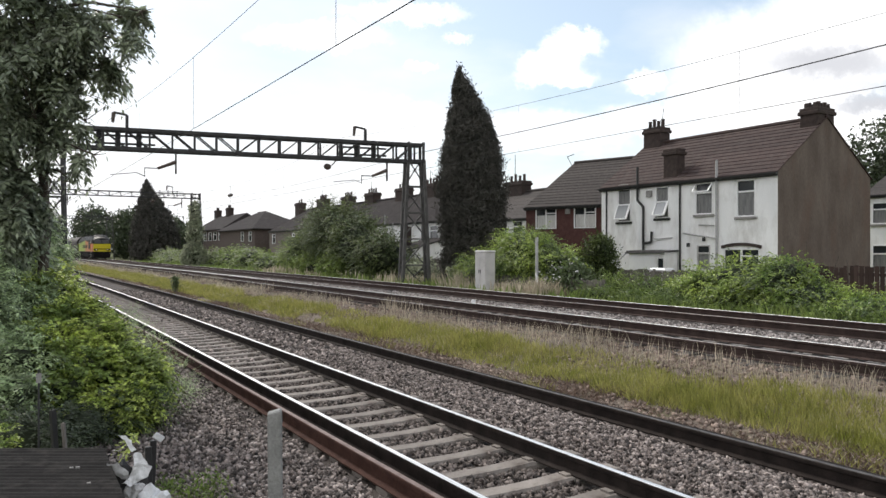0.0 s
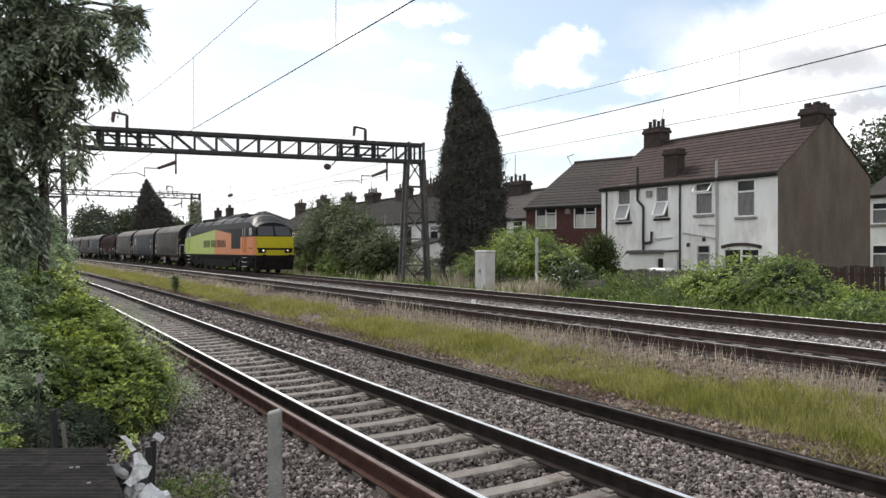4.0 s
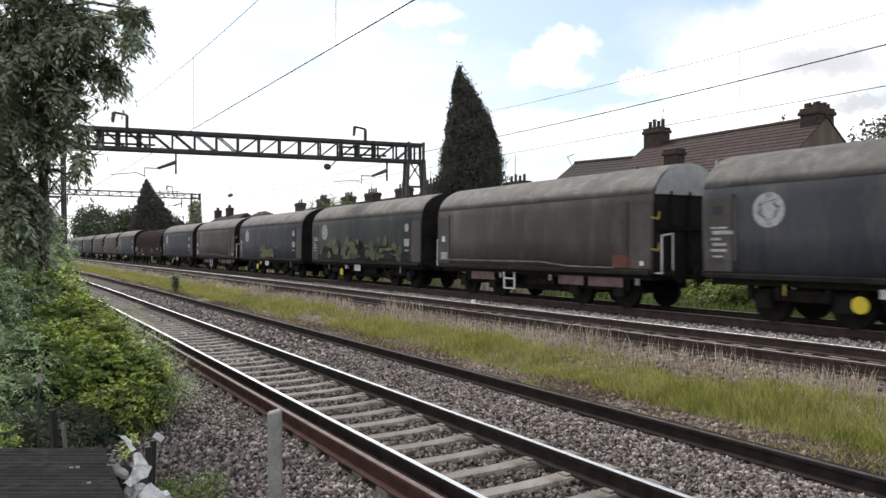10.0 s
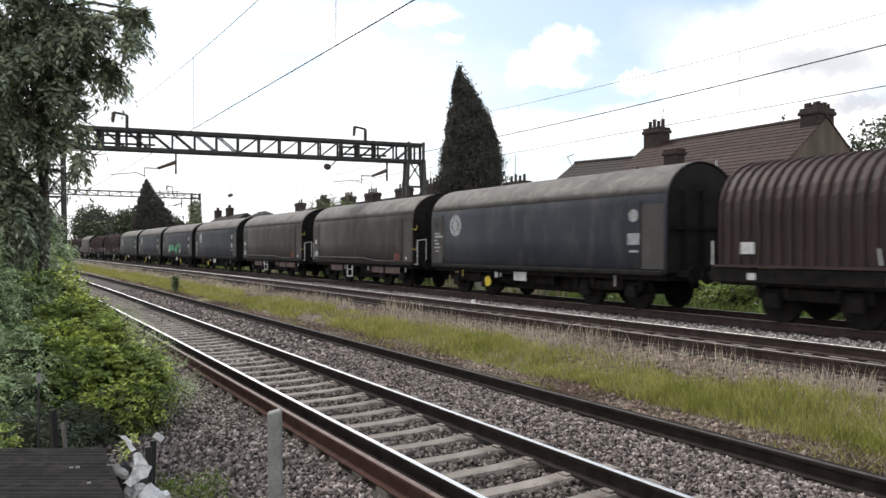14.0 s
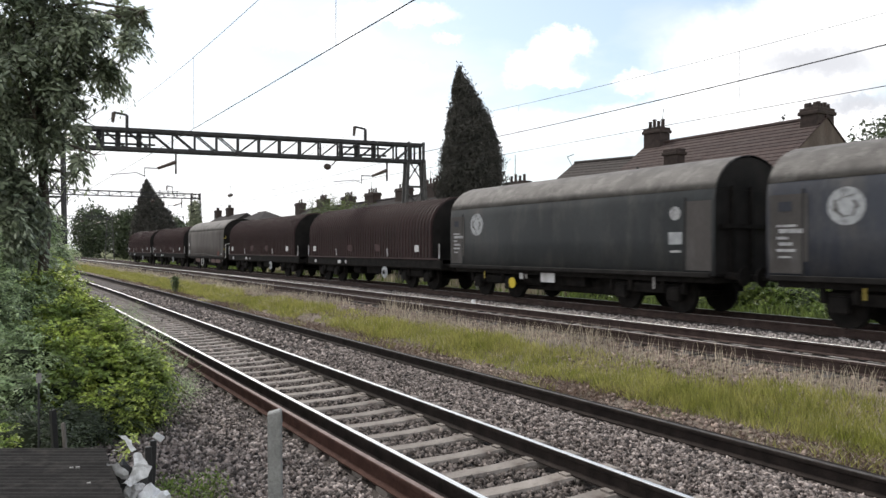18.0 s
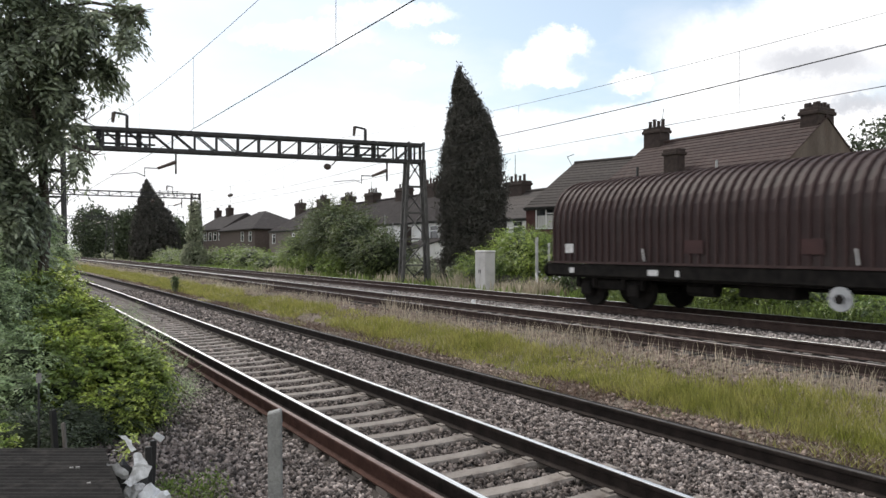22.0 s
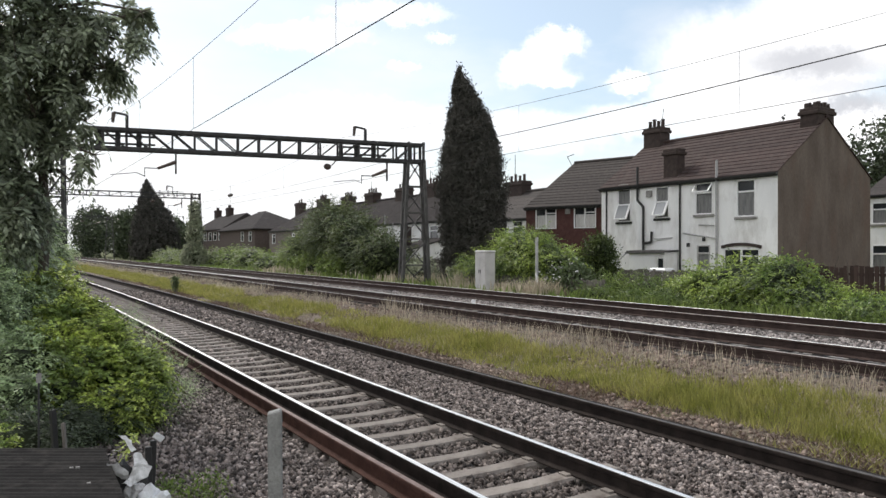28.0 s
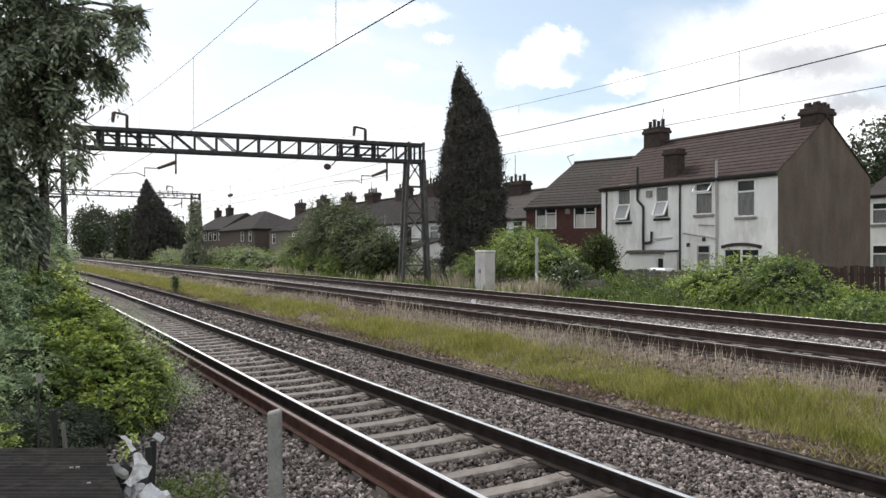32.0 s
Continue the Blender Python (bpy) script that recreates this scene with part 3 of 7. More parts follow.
def rail(x, z, parent, side, head, label):
    r = sweep("rail", RAIL, x, z, side, parent, label)
    sweep("rail_head", HEAD, x, z, head, r)
    return r


track_1 = thing("track_1", pose(0, 0, 0), "single track on concrete sleepers with rusty polished rails", "railway track", kind="structure")
track_2 = thing("track_2", pose(0, 0, 0), "disused dull rail beside the overgrown strip", "railway track", kind="structure")
track_3 = thing("track_3", pose(0, 0, 0), "running track half hidden by tall dry grass", "railway track", kind="structure")
track_4 = thing("track_4", pose(0, 0, 0), "running track used by the freight train", "railway track", kind="structure")
rail(3.56, -0.026, track_1, M["rust_dark"], M["rail_head"], "dark rail with a polished head")
rail(5.07, -0.026, track_1, M["rust_dark"], M["rail_head"], "dark rail with a polished head")
rail(7.03, -0.026, track_2, M["rust_dark"], M["rail_oily"], "dark rail with a dull head")
rail(10.5, 0.485, track_3, M["rust_far"], M["rail_dull"], "dark rail with a dull head")
rail(12.05, 0.485, track_3, M["rust_far"], M["rail_far"], "dark rail with a polished head")
rail(14.75, 0.485, track_4, M["rust_far"], M["rail_dull"], "dark rail with a dull head")
rail(16.26, 0.485, track_4, M["rust_far"], M["rail_far"], "dark rail with a polished head")

spare = thing("spare_rail", pose(0, 0, 0), "rust-red spare rail lying beside the running rail", "rail")
sweep("rail", RAIL, 3.255, -0.035, M["rust"], spare)
sweep("rail_head", HEAD, 3.255, -0.035, M["rail_rusty"], spare)

# rail added to make up the dark band behind the disused one
added_rail = thing("spare_rail", pose(0, 0, 0), "dark rail added behind the disused rail", "rail")
sweep("rail", RAIL, 7.17, -0.05, M["rust_dark"], added_rail)

SLEEPER = [(-0.13, -0.16), (0.13, -0.16), (0.125, -0.03), (0.10, 0.0), (-0.10, 0.0), (-0.125, -0.03)]


def sleeper_mesh():
    bm = bmesh.new()
    rows = []
    for x, dz, k in ((-1.12, -0.012, 1), (-1.08, 0, 1), (-0.62, 0.002, 1), (-0.4, -0.008, 0.97), (-0.12, -0.015, 0.94), (0.12, -0.015, 0.94), (0.4, -0.008, 0.97), (0.62, 0.002, 1), (1.3, 0, 1), (1.35, -0.012, 1)):
        rows.append([bm.verts.new((x, y * k, z + (dz if z > -0.1 else 0))) for y, z in SLEEPER])
    for a, b in zip(rows, rows[1:]):
        for q in range(6):
            bm.faces.new((a[q], a[(q + 1) % 6], b[(q + 1) % 6], b[q]))
    bm.faces.new(rows[0][::-1])
    bm.faces.new(rows[-1])
    bmesh.ops.recalc_face_normals(bm, faces=bm.faces[:])
    # rail pads and clips
    for sx in (-0.755, 0.755):
        for dx in (-0.1, 0.1):
            box(bm, sx + dx - 0.035, sx + dx + 0.035, -0.06, 0.06, -0.01, 0.022)
    me = bpy.data.meshes.new("sleeper")
    bm.to_mesh(me)
    bm.free()
    me.materials.append(M["sleeper"])
    return me


def make_sleepers():
    me = sleeper_mesh()
    rng = random.Random(4)
    for k in range(-14, 140):
        y = 5.80 + 0.61 * k
        ob = new("sleeper", me)
        ob.parent = track_1
        ob.matrix_basis = pose(4.315 + bend(y) + rng.uniform(-0.015, 0.015), y, -0.026 + rng.uniform(-0.006, 0.004), rng.uniform(-0.6, 0.6), 0, rng.uniform(-0.7, 0.7))
    # the sleepers of the far tracks show little more than their ends
    for tr, x in ((track_3, 11.28), (track_4, 15.5)):
        bm = bmesh.new()
        for k in range(150):
            y = 1 + 0.65 * k
            box(bm, x + bend(y) - 1.25, x + bend(y) + 1.25, y - 0.12, y + 0.12, 0.33, 0.46)
        tagged(part("sleepers_far", bm, M["sleeper_dark"], tr, "concrete sleepers sunk in ballast"), kind="stuff")


make_sleepers()


# ---------------------------------------------------------------- overhead line
def lattice(bm, a, b, wa, wb, n, leg=0.075, brace=0.04):
    """A tapering four-legged lattice mast from a up to b; legs and braces."""
    a, b = Vector(a), Vector(b)
    levels = []
    for i in range(n + 1):
        f = i / n
        c, w = a.lerp(b, f), (wa * (1 - f) + wb * f) / 2
        levels.append([c + Vector((sx * w, sy * 0.28, 0)) for sx, sy in ((-1, -1), (1, -1), (1, 1), (-1, 1))])
    for k in range(4):
        bar(bm, levels[0][k], levels[-1][k], leg)
    for i in range(n):
        for k in range(4):
            j = (k + 1) % 4
            p, q = (k, j) if i % 2 else (j, k)
            bar(bm, levels[i][p], levels[i + 1][q], brace)
            bar(bm, levels[i + 1][k], levels[i + 1][j], brace)
    return bm


def make_gantry(m, L, top, hang, k=1.0, far_leg=True):
    """A portal: local x runs along the beam from the outer mast to the other; hang: where tracks are wired."""
    g = thing("overhead_line_gantry", m, "dark grey lattice steel portal gantry spanning the tracks", "gantry", "gantries over the railway")
    z1, z0 = top, top - (1.02 if k == 1 else 0.55)
    bm = bmesh.new()
    for y in (-0.28, 0.28):
        box(bm, -0.55, L + 0.3, y - 0.09 * k, y + 0.09 * k, z1 - 0.16 * k, z1, 0.01)
    part("top_chord", bm, M["steel"], g)
    bm = bmesh.new()
    for y in (-0.28, 0.28):
        box(bm, -0.55, L + 0.3, y - 0.09 * k, y + 0.09 * k, z0, z0 + 0.16 * k, 0.01)
    part("bottom_chord", bm, M["steel"], g)
    n = int(L / 0.98)
    bay = L / n
    for i in range(n):
        bm = bmesh.new()
        xa, xb = i * bay, (i + 1) * bay
        flip = i < n / 2
        for y in (-0.28, 0.28):
            bar(bm, (xa, y, z0 + 0.1), (xa, y, z1 - 0.1), 0.085 * k)
            a, b = (z0 + 0.1, z1 - 0.1) if not flip else (z1 - 0.1, z0 + 0.1)
            bar(bm, (xa, y, a), (xb, y, b), 0.06 * k)
        bar(bm, (xa, -0.28, z1 - 0.07), (xb, 0.28, z1 - 0.07), 0.05)
        bar(bm, (xa, -0.28, z0 + 0.07), (xa, 0.28, z0 + 0.07), 0.05)
        part("brace", bm, M["steel"], g)
    part("mast", lattice(bmesh.new(), (-0.1, 0, -0.3), (-0.1, 0, z0 + 0.15), 1.5, 0.85, 5, 0.15 * k, 0.06 * k), M["mast"], g, "tapered four-legged lattice mast")
    for sx in (-0.5, 0.3):
        for sy in (-0.28, 0.28):
            part("mast_head", bar(bmesh.new(), (sx, sy, z0 - 0.1), (sx, sy, z1 + 0.06), 0.12), M["steel"], g)
    part("footing", box(bmesh.new(), -0.65, 0.45, -0.42, 0.42, -0.35, 0.06, 0.03), M["post"], g, "concrete footing")
    if far_leg:
        part("mast", lattice(bmesh.new(), (L, 0, -0.3), (L, 0, z0 + 0.1), 0.9, 0.7, 6, 0.15, 0.06), M["steel"], g)
    knob = 0.11 * k
    for h, d, e in hang:
        h += d
        bm = bmesh.new()
        # bracket over the beam that carries the catenary
        bar(bm, (h - 1.0, 0, z1), (h - 1.0, 0, z1 + 0.62), 0.13 * k)
        bar(bm, (h - 1.0, 0, z1 + 0.62), (h - 0.45, 0, z1 + 0.72), 0.09)
        for dx in (-1.5, -0.6, 0.2):
            bar(bm, (h + dx, -0.3, z0 + 0.2), (h + dx, -0.3, z1 - 0.15), knob * 0.9)
            for q in range(4):
                bmesh.ops.create_uvsphere(bm, u_segments=8, v_segments=5, radius=knob * 1.15, matrix=Matrix.Translation((h + dx, -0.3, z0 + 0.3 + q * 0.16)))
        bar(bm, (h - 2.2, -0.3, z0 + 0.36), (h + 0.4, -0.3, z0 + 0.36), 0.09 * k)
        bar(bm, (h - 2.2, -0.3, z0 + 0.72), (h + 0.4, -0.3, z0 + 0.72), 0.09 * k)
        part("catenary_bracket", bm, M["steel"], g)
        bm = bmesh.new()
        bar(bm, (h - 0.45, 0, z1 + 0.72), (h - 0.4, 0, z1 + 0.25), 0.19, 0.13, seg=8)
        part("insulator", bm, M["porcelain"], g)
        bm = bmesh.new()
        a = h - d + e
        bar(bm, (a - 1.9, 0, z0), (a - 1.9, 0, z0 - 0.97), 0.08)
        part("drop_tube", bm, M["steel"], g)
        bm = bmesh.new()
        bar(bm, (a - 1.9, 0, z0 - 0.42), (a - 1.1, 0, z0 - 0.74), 0.19, 0.14, seg=8)
        part("insulator", bm, M["porcelain"], g)
        bm = bmesh.new()
        bar(bm, (a - 1.1, 0, z0 - 0.74), (a - 0.55, 0, z0 - 0.74), 0.05, seg=6)
        bar(bm, (a - 0.55, 0, z0 - 0.72), (a - 0.55, 0, z0 - 1.15), 0.045, seg=6)
        bar(bm, (a - 0.55, 0, z0 - 1.12), (a - 0.2, 0, z0 - 0.97), 0.04, seg=6)
        bar(bm, (a - 0.2, 0, z0 - 0.97), (a + 0.9, 0, z0 - 1.1), 0.035, seg=6)
        part("registration_arm", bm, M["steel"], g)
        bm = bmesh.new()
        bmesh.ops.create_uvsphere(bm, u_segments=10, v_segments=6, radius=0.2, matrix=Matrix.Translation((h + 0.95, 0, z0 - 0.35)) @ Matrix.Diagonal((1, 0.6, 0.8, 1)))
        bar(bm, (h + 0.5, 0, z0), (h + 0.75, 0, z0 - 0.3), 0.05)
        part("pulley", bm, M["porcelain"], g, smooth=True)
    return g


def along(x, y, x2, y2):
    return math.degrees(math.atan2(y2 - y, x2 - x))


GA = (18.5, 33.8, 0.36)
gantry_1 = make_gantry(pose(*GA, 0, 0, along(18.5, 33.8, 2.05, 36.8)), 16.72, 7.42, ((3.05, 0.5, 0.25), (14.3, 0.45, -0.75)))
gantry_2 = make_gantry(pose(18.2 + bend(79.5), 79.5, 0.36, 0, 0, 180), 16.4, 7.7, ((3.2, 0, 0), (13.8, 0, 0)), 0.5)
gantry_3 = make_gantry(pose(18.2 + bend(140), 140, 0.36, 0, 0, 180), 16.4, 7.6, ((3.2, 0, 0), (13.8, 0, 0)), 0.5)


def wire(name, pts, r, label, parent=None):
    bm = bmesh.new()
    ring = []
    for p in pts:
        ring.append([bm.verts.new((p[0] + r * math.cos(a), p[1], p[2] + r * math.sin(a))) for a in (0.5, 2.6, 4.7)])
    for a, b in zip(ring, ring[1:]):
        for i in range(3):
            bm.faces.new((a[i], a[(i + 1) % 3], b[(i + 1) % 3], b[i]))
    return part(name, bm, M["wire"], parent, label)


SPANS = [-70, -17, 36, 80, 140, 195]


def wired_track(name, x, zc, zs, droppers, rise=0.0045):
    """Contact wire, sagging catenary and droppers above one track."""
    top = thing(name, pose(0, 0, 0), "thin dark overhead contact wire hung from a catenary by droppers", "overhead wire", "overhead wires")
    wire("contact_wire", [(x + bend(y) * 1.0, y, zc + rise * max(0, min(40, y))) for y in range(-60, 190, 4)], 0.0095, "", top)

    def cat(y):
        for a, b in zip(SPANS, SPANS[1:]):
            if a <= y <= b:
                f = (y - a) / (b - a)
                return zs - 4 * 1.05 * f * (1 - f)
        return zs
    wire("catenary", [(x + bend(y), y, cat(y)) for y in range(-60, 190, 2)], 0.007, "", top)
    for y in droppers:
        bm = bmesh.new()
        bar(bm, (x + bend(y), y, zc + rise * max(0, min(40, y))), (x + bend(y), y, cat(y)), 0.007)
        part("dropper", bm, M["wire"], top)
    return top


wired_track("overhead_wire", 4.3, 5.22, 8.1, [-8, 2, 10.17, 19.52, 28, 45, 55, 65, 75], 0.0075)
wired_track("overhead_wire", 15.5, 5.57, 8.15, [-6, 3, 11.66, 20.56, 29, 45, 55, 65, 75])
rw = thing("return_conductor", pose(0, 0, 0), "thick dark return wire strung between the mast tops", "cable")
wire("cable", [(18.75 + bend(y), y, 7.32 - 0.008 * (y - 10) + 0.0008 * (y - 10) * (y - 25)) for y in range(-17, 35, 3)], 0.019, "", rw)
wire("cable", [(18.75 + bend(y), y, 7.3 - 4 * 0.35 * ((y - 34) / 50) * (1 - (y - 34) / 50)) for y in range(34, 85, 5)], 0.012, "", rw)




def make_section_insulator():
    y = 57.0
    x = 15.5 + bend(y)
    t = thing("section_insulator", pose(x, y, 6.42), "dark section insulator hung between the overhead wires", "insulator")
    part("rod", bar(bmesh.new(), (0, -0.45, 0.02), (0, 0.45, -0.02), 0.11, seg=8), M["porcelain"], t)
    for yy in (-0.3, 0.25):
        part("skirt", bar(bmesh.new(), (0, yy - 0.06, 0), (0, yy + 0.06, 0), 0.24, seg=10), M["porcelain"], t)
    part("hanger", bar(bmesh.new(), (0, 0, -0.66), (0, 0, 0.75), 0.02), M["wire"], t)


make_section_insulator()

# ---------------------------------------------------------------- houses
def window(house, x, y0, y1, z0, z1, style="two", sill=True, arch=False, frame_mat=None, open_top=False, curtain=True):
    """A window in a wall that faces -x: frame proud of the wall, panes coloured dark for the unlit room."""
    fm = frame_mat or M["upvc"]
    w = new("window")
    w.parent = house
    t = 0.055
    bm = bmesh.new()
    for a, b, c, d in ((y0, y1, z0, z0 + t), (y0, y1, z1 - t, z1), (y0, y0 + t, z0, z1), (y1 - t, y1, z0, z1)):
        box(bm, x - 0.03, x + 0.09, a, b, c, d, 0.008)
    if style == "two":
        zm = z0 + (z1 - z0) * 0.68
        box(bm, x - 0.025, x + 0.08, y0 + t, y1 - t, zm - 0.035, zm + 0.035)
        if open_top:
            # top light tilted outward
            zt = z1 - t
            bar(bm, (x - 0.02, y0 + t, zt), (x - 0.28, y0 + t, zm + 0.05), 0.05)
            bar(bm, (x - 0.02, y1 - t, zt), (x - 0.28, y1 - t, zm + 0.05), 0.05)
            bar(bm, (x - 0.28, y0 + t, zm + 0.05), (x - 0.28, y1 - t, zm + 0.05), 0.05)
    if style == "awning":
        zm = z0 + (z1 - z0) * 0.52
        box(bm, x - 0.025, x + 0.08, y0 + t, y1 - t, zm - 0.035, zm + 0.035)
        lo = [(x - 0.02, y0 + t, zm), (x - 0.02, y1 - t, zm), (x - 0.3, y1 - t, z0 + 0.14), (x - 0.3, y0 + t, z0 + 0.14)]
        for a, b in zip(lo, lo[1:] + lo[:1]):
            bar(bm, a, b, 0.07)
        raw("opened_pane", lo + [(p[0] + 0.012, p[1], p[2]) for p in lo], [(0, 1, 2, 3), (7, 6, 5, 4), (0, 4, 5, 1), (1, 5, 6, 2), (2, 6, 7, 3), (3, 7, 4, 0)], M["open_pane"], w)
    if style == "side":
        ym = y0 + (y1 - y0) * 0.5
        box(bm, x - 0.025, x + 0.08, ym - 0.035, ym + 0.035, z0 + t, z1 - t)
        box(bm, x - 0.025, x + 0.08, y0 + t, ym, z1 - (z1 - z0) * 0.28, z1 - (z1 - z0) * 0.28 + 0.05)
    part("window_frame", bm, fm, w)
    bm = bmesh.new()
    box(bm, x + 0.035, x + 0.05, y0 + t, y1 - t, z0 + t, z1 - t)
    part("pane", bm, M["pane"], w)
    if curtain:
        v, f = [], []
        n = 14
        for i in range(n + 1):
            y = y0 + t + (y1 - y0 - 2 * t) * 0.97 * i / n
            dx = 0.03 + 0.004 * (i % 2)
            v += [(x + dx, y, z0 + t + 0.01), (x + dx, y, z1 - t - (z1 - z0) * (0.04 if style == "awning" else 0.3))]
        f = [(2 * i, 2 * i + 2, 2 * i + 3, 2 * i + 1) for i in range(n)]
        raw("curtain", v, f, M["curtain"] if style == "side" else M["net"], w)
    if sill:
        bm = bmesh.new()
        box(bm, x - 0.09, x + 0.05, y0 - 0.08, y1 + 0.08, z0 - 0.11, z0 - 0.005, 0.01)
        part("sill", bm, M["pipe_black"] if style == "awning" else M["sill"], w)
    if arch:
        bm = bmesh.new()
        n = 8
        yc, hw = (y0 + y1) / 2, (y1 - y0) / 2 + 0.08
        for i in range(n):
            a, b = -1 + 2 * i / n, -1 + 2 * (i + 1) / n
            za, zb = z1 + 0.12 * (1 - a * a), z1 + 0.12 * (1 - b * b)
            bar(bm, (x - 0.01, yc + a * hw, za + 0.06), (x - 0.01, yc + b * hw, zb + 0.06), 0.11, 0.13)
        part("lintel", bm, M["chimney"] if z0 < 2 else M["sill"], w)
    return w


def holed_wall(x0, x1, y0, y1, z0, z1, holes):
    """A wall slab from y0 to y1 with rectangular openings (ya, yb, za, zb) cut right through."""
    bm = bmesh.new()
    ys = sorted({y0, y1, *[h[0] for h in holes], *[h[1] for h in holes]})
    for a, b in zip(ys, ys[1:]):
        cuts = sorted((h[2], h[3]) for h in holes if h[0] <= a + 1e-6 and h[1] >= b - 1e-6)
        z = z0
        for c, d in cuts:
            if c > z:
                box(bm, x0, x1, a, b, z, c)
            z = d
        if z < z1:
            box(bm, x0, x1, a, b, z, z1)
    bmesh.ops.remove_doubles(bm, verts=bm.verts[:], dist=1e-5)
    return bm


def roof(house, x0, x1, y0, y1, eave, ridge, mat, over=0.1, courses=14, verge=0.12, hip=0.0):
    """Two pitches with overlapping tile courses, a ridge roll and fascia."""
    xm = (x0 + x1) / 2
    r = new("roof")
    r.parent = house
    for sgn, xe in ((-1, x0 - over), (1, x1 + over)):
        run = xm - xe
        zz = eave - (over) * (ridge - eave) / abs(xm - (x0 if sgn < 0 else x1))
        for i in range(courses):
            a, b = i / courses, (i + 1.12) / courses
            if b > 1:
                b = 1
            pa = (xe + run * a, zz + (ridge - zz) * a)
            pb = (xe + run * b, zz + (ridge - zz) * b)
            bm = bmesh.new()
            up = 0.045 if courses > 10 else 0.018
            prism(bm, [(pa[0], pa[1]), (pb[0], pb[1] - 0.01), (pb[0], pb[1] + 0.012), (pa[0], pa[1] + up)] if sgn < 0 else [(pa[0], pa[1]), (pa[0], pa[1] + up), (pb[0], pb[1] + 0.012), (pb[0], pb[1] - 0.01)], y0 - verge, y1 + verge - hip * (a + b) / 2)
            part("tile_course", bm, mat, r)
    if hip:
        zz = eave - over * (ridge - eave) / (xm - x0)
        v = [(x0 - over, y1 + verge, zz + 0.03), (x1 + over, y1 + verge, zz + 0.03), (xm, y1 + verge - hip, ridge + 0.03), (xm, y1 + verge - hip - 0.3, ridge - 0.3)]
        raw("hip", v, [(0, 1, 2), (0, 2, 3), (1, 3, 2), (0, 3, 1)], mat, r)
    bm = bmesh.new()
    bar(bm, (xm, y0 - verge, ridge + 0.02), (xm, y1 + verge - hip, ridge + 0.02), 0.22, 0.2, seg=8)
    part("ridge_tiles", bm, mat, r)
    bm = bmesh.new()
    zz = eave - over * (ridge - eave) / (xm - x0)
    box(bm, x0 - over - 0.02, x0 - over + 0.03, y0 - verge, y1 + verge, zz - 0.16, zz + 0.01)
    part("fascia", bm, M["pipe_black"], r)
    bm = bmesh.new()
    prism(bm, [(x0 - over - 0.13, zz - 0.02), (x0 - over - 0.11, zz - 0.1), (x0 - over - 0.03, zz - 0.1), (x0 - over - 0.02, zz - 0.02)], y0 - verge, y1 + verge)
    part("gutter", bm, M["pipe_black"], r)
    return r


def gable(bm, x0, x1, eave, ridge, y0, y1, z0):
    prism(bm, [(x0, z0), (x1, z0), (x1, eave), ((x0 + x1) / 2, ridge - 0.03), (x0, eave)], y0, y1)
    return bm


def chimney(house, x, y, z0, z1, w=0.55, l=0.95, pots=4):
    c = new("chimney")
    c.parent = house
    bm = bmesh.new()
    box(bm, x - w / 2, x + w / 2, y - l / 2, y + l / 2, z0, z1 - 0.2, 0.02)
    part("chimney_shaft", bm, M["chimney"], c)
    part("corbel", box(bmesh.new(), x - w / 2 - 0.07, x + w / 2 + 0.07, y - l / 2 - 0.07, y + l / 2 + 0.07, z1 - 0.36, z1 - 0.2, 0.02), M["chimney"], c)
    part("cap", box(bmesh.new(), x - w / 2 - 0.02, x + w / 2 + 0.02, y - l / 2 - 0.02, y + l / 2 + 0.02, z1 - 0.2, z1 - 0.06, 0.02), M["chimney"], c)
    for i in range(pots):
        bm = bmesh.new()
        yy = y - l / 2 + l * (i + 0.5) / pots
        h = (0.36, 0.3, 0.42, 0.33)[i % 4]
        bar(bm, (x, yy, z1 - 0.1), (x, yy, z1 + h), 0.21, 0.16, seg=8)
        bar(bm, (x, yy, z1 + h - 0.05), (x, yy, z1 + h + 0.02), 0.22, 0.2, seg=8)
        part("chimney_pot", bm, M["pot"], c)
    return c


def pipe(house, pts, d, mat, name="drainpipe"):
    bm = bmesh.new()
    for a, b in zip(pts, pts[1:]):
        bar(bm, a, b, d, seg=8)
    part(name, bm, mat, house)


BASE = 0.35


def house_body(name, label, x0, x1, y0, y1, eave, ridge, front, side, holes, group, tiles, gables=(True, True), courses=14, roof_verge=0.06, at=None, hip=0.0):
    h = thing(name, at or pose(0, 0, 0), label, "house", group)
    part("wall", holed_wall(x0, x0 + 0.28, y0, y1, BASE - 0.2, eave, holes), front, h)
    bm = bmesh.new()
    box(bm, x1 - 0.28, x1, y0, y1, BASE - 0.2, eave)
    part("wall", bm, side, h)
    if gables[0]:
        part("gable_wall", gable(bmesh.new(), x0 + 0.003, x1 - 0.003, eave, ridge, y0 - 0.004, y0 + 0.25, BASE - 0.2), side, h)
    if gables[1]:
        part("gable_wall", gable(bmesh.new(), x0 + 0.003, x1 - 0.003, eave, ridge, y1 - 0.25, y1 - 0.004, BASE - 0.2), side, h)
    bm = bmesh.new()
    box(bm, x0 + 0.3, x1 - 0.3, y0 + 0.27, y1 - 0.27, 2.75, 2.95)
    part("upper_floor", bm, M["wood"], h)
    roof(h, x0, x1, y0, y1, eave, ridge, tiles, courses=courses, verge=roof_verge, hip=hip)
    return h


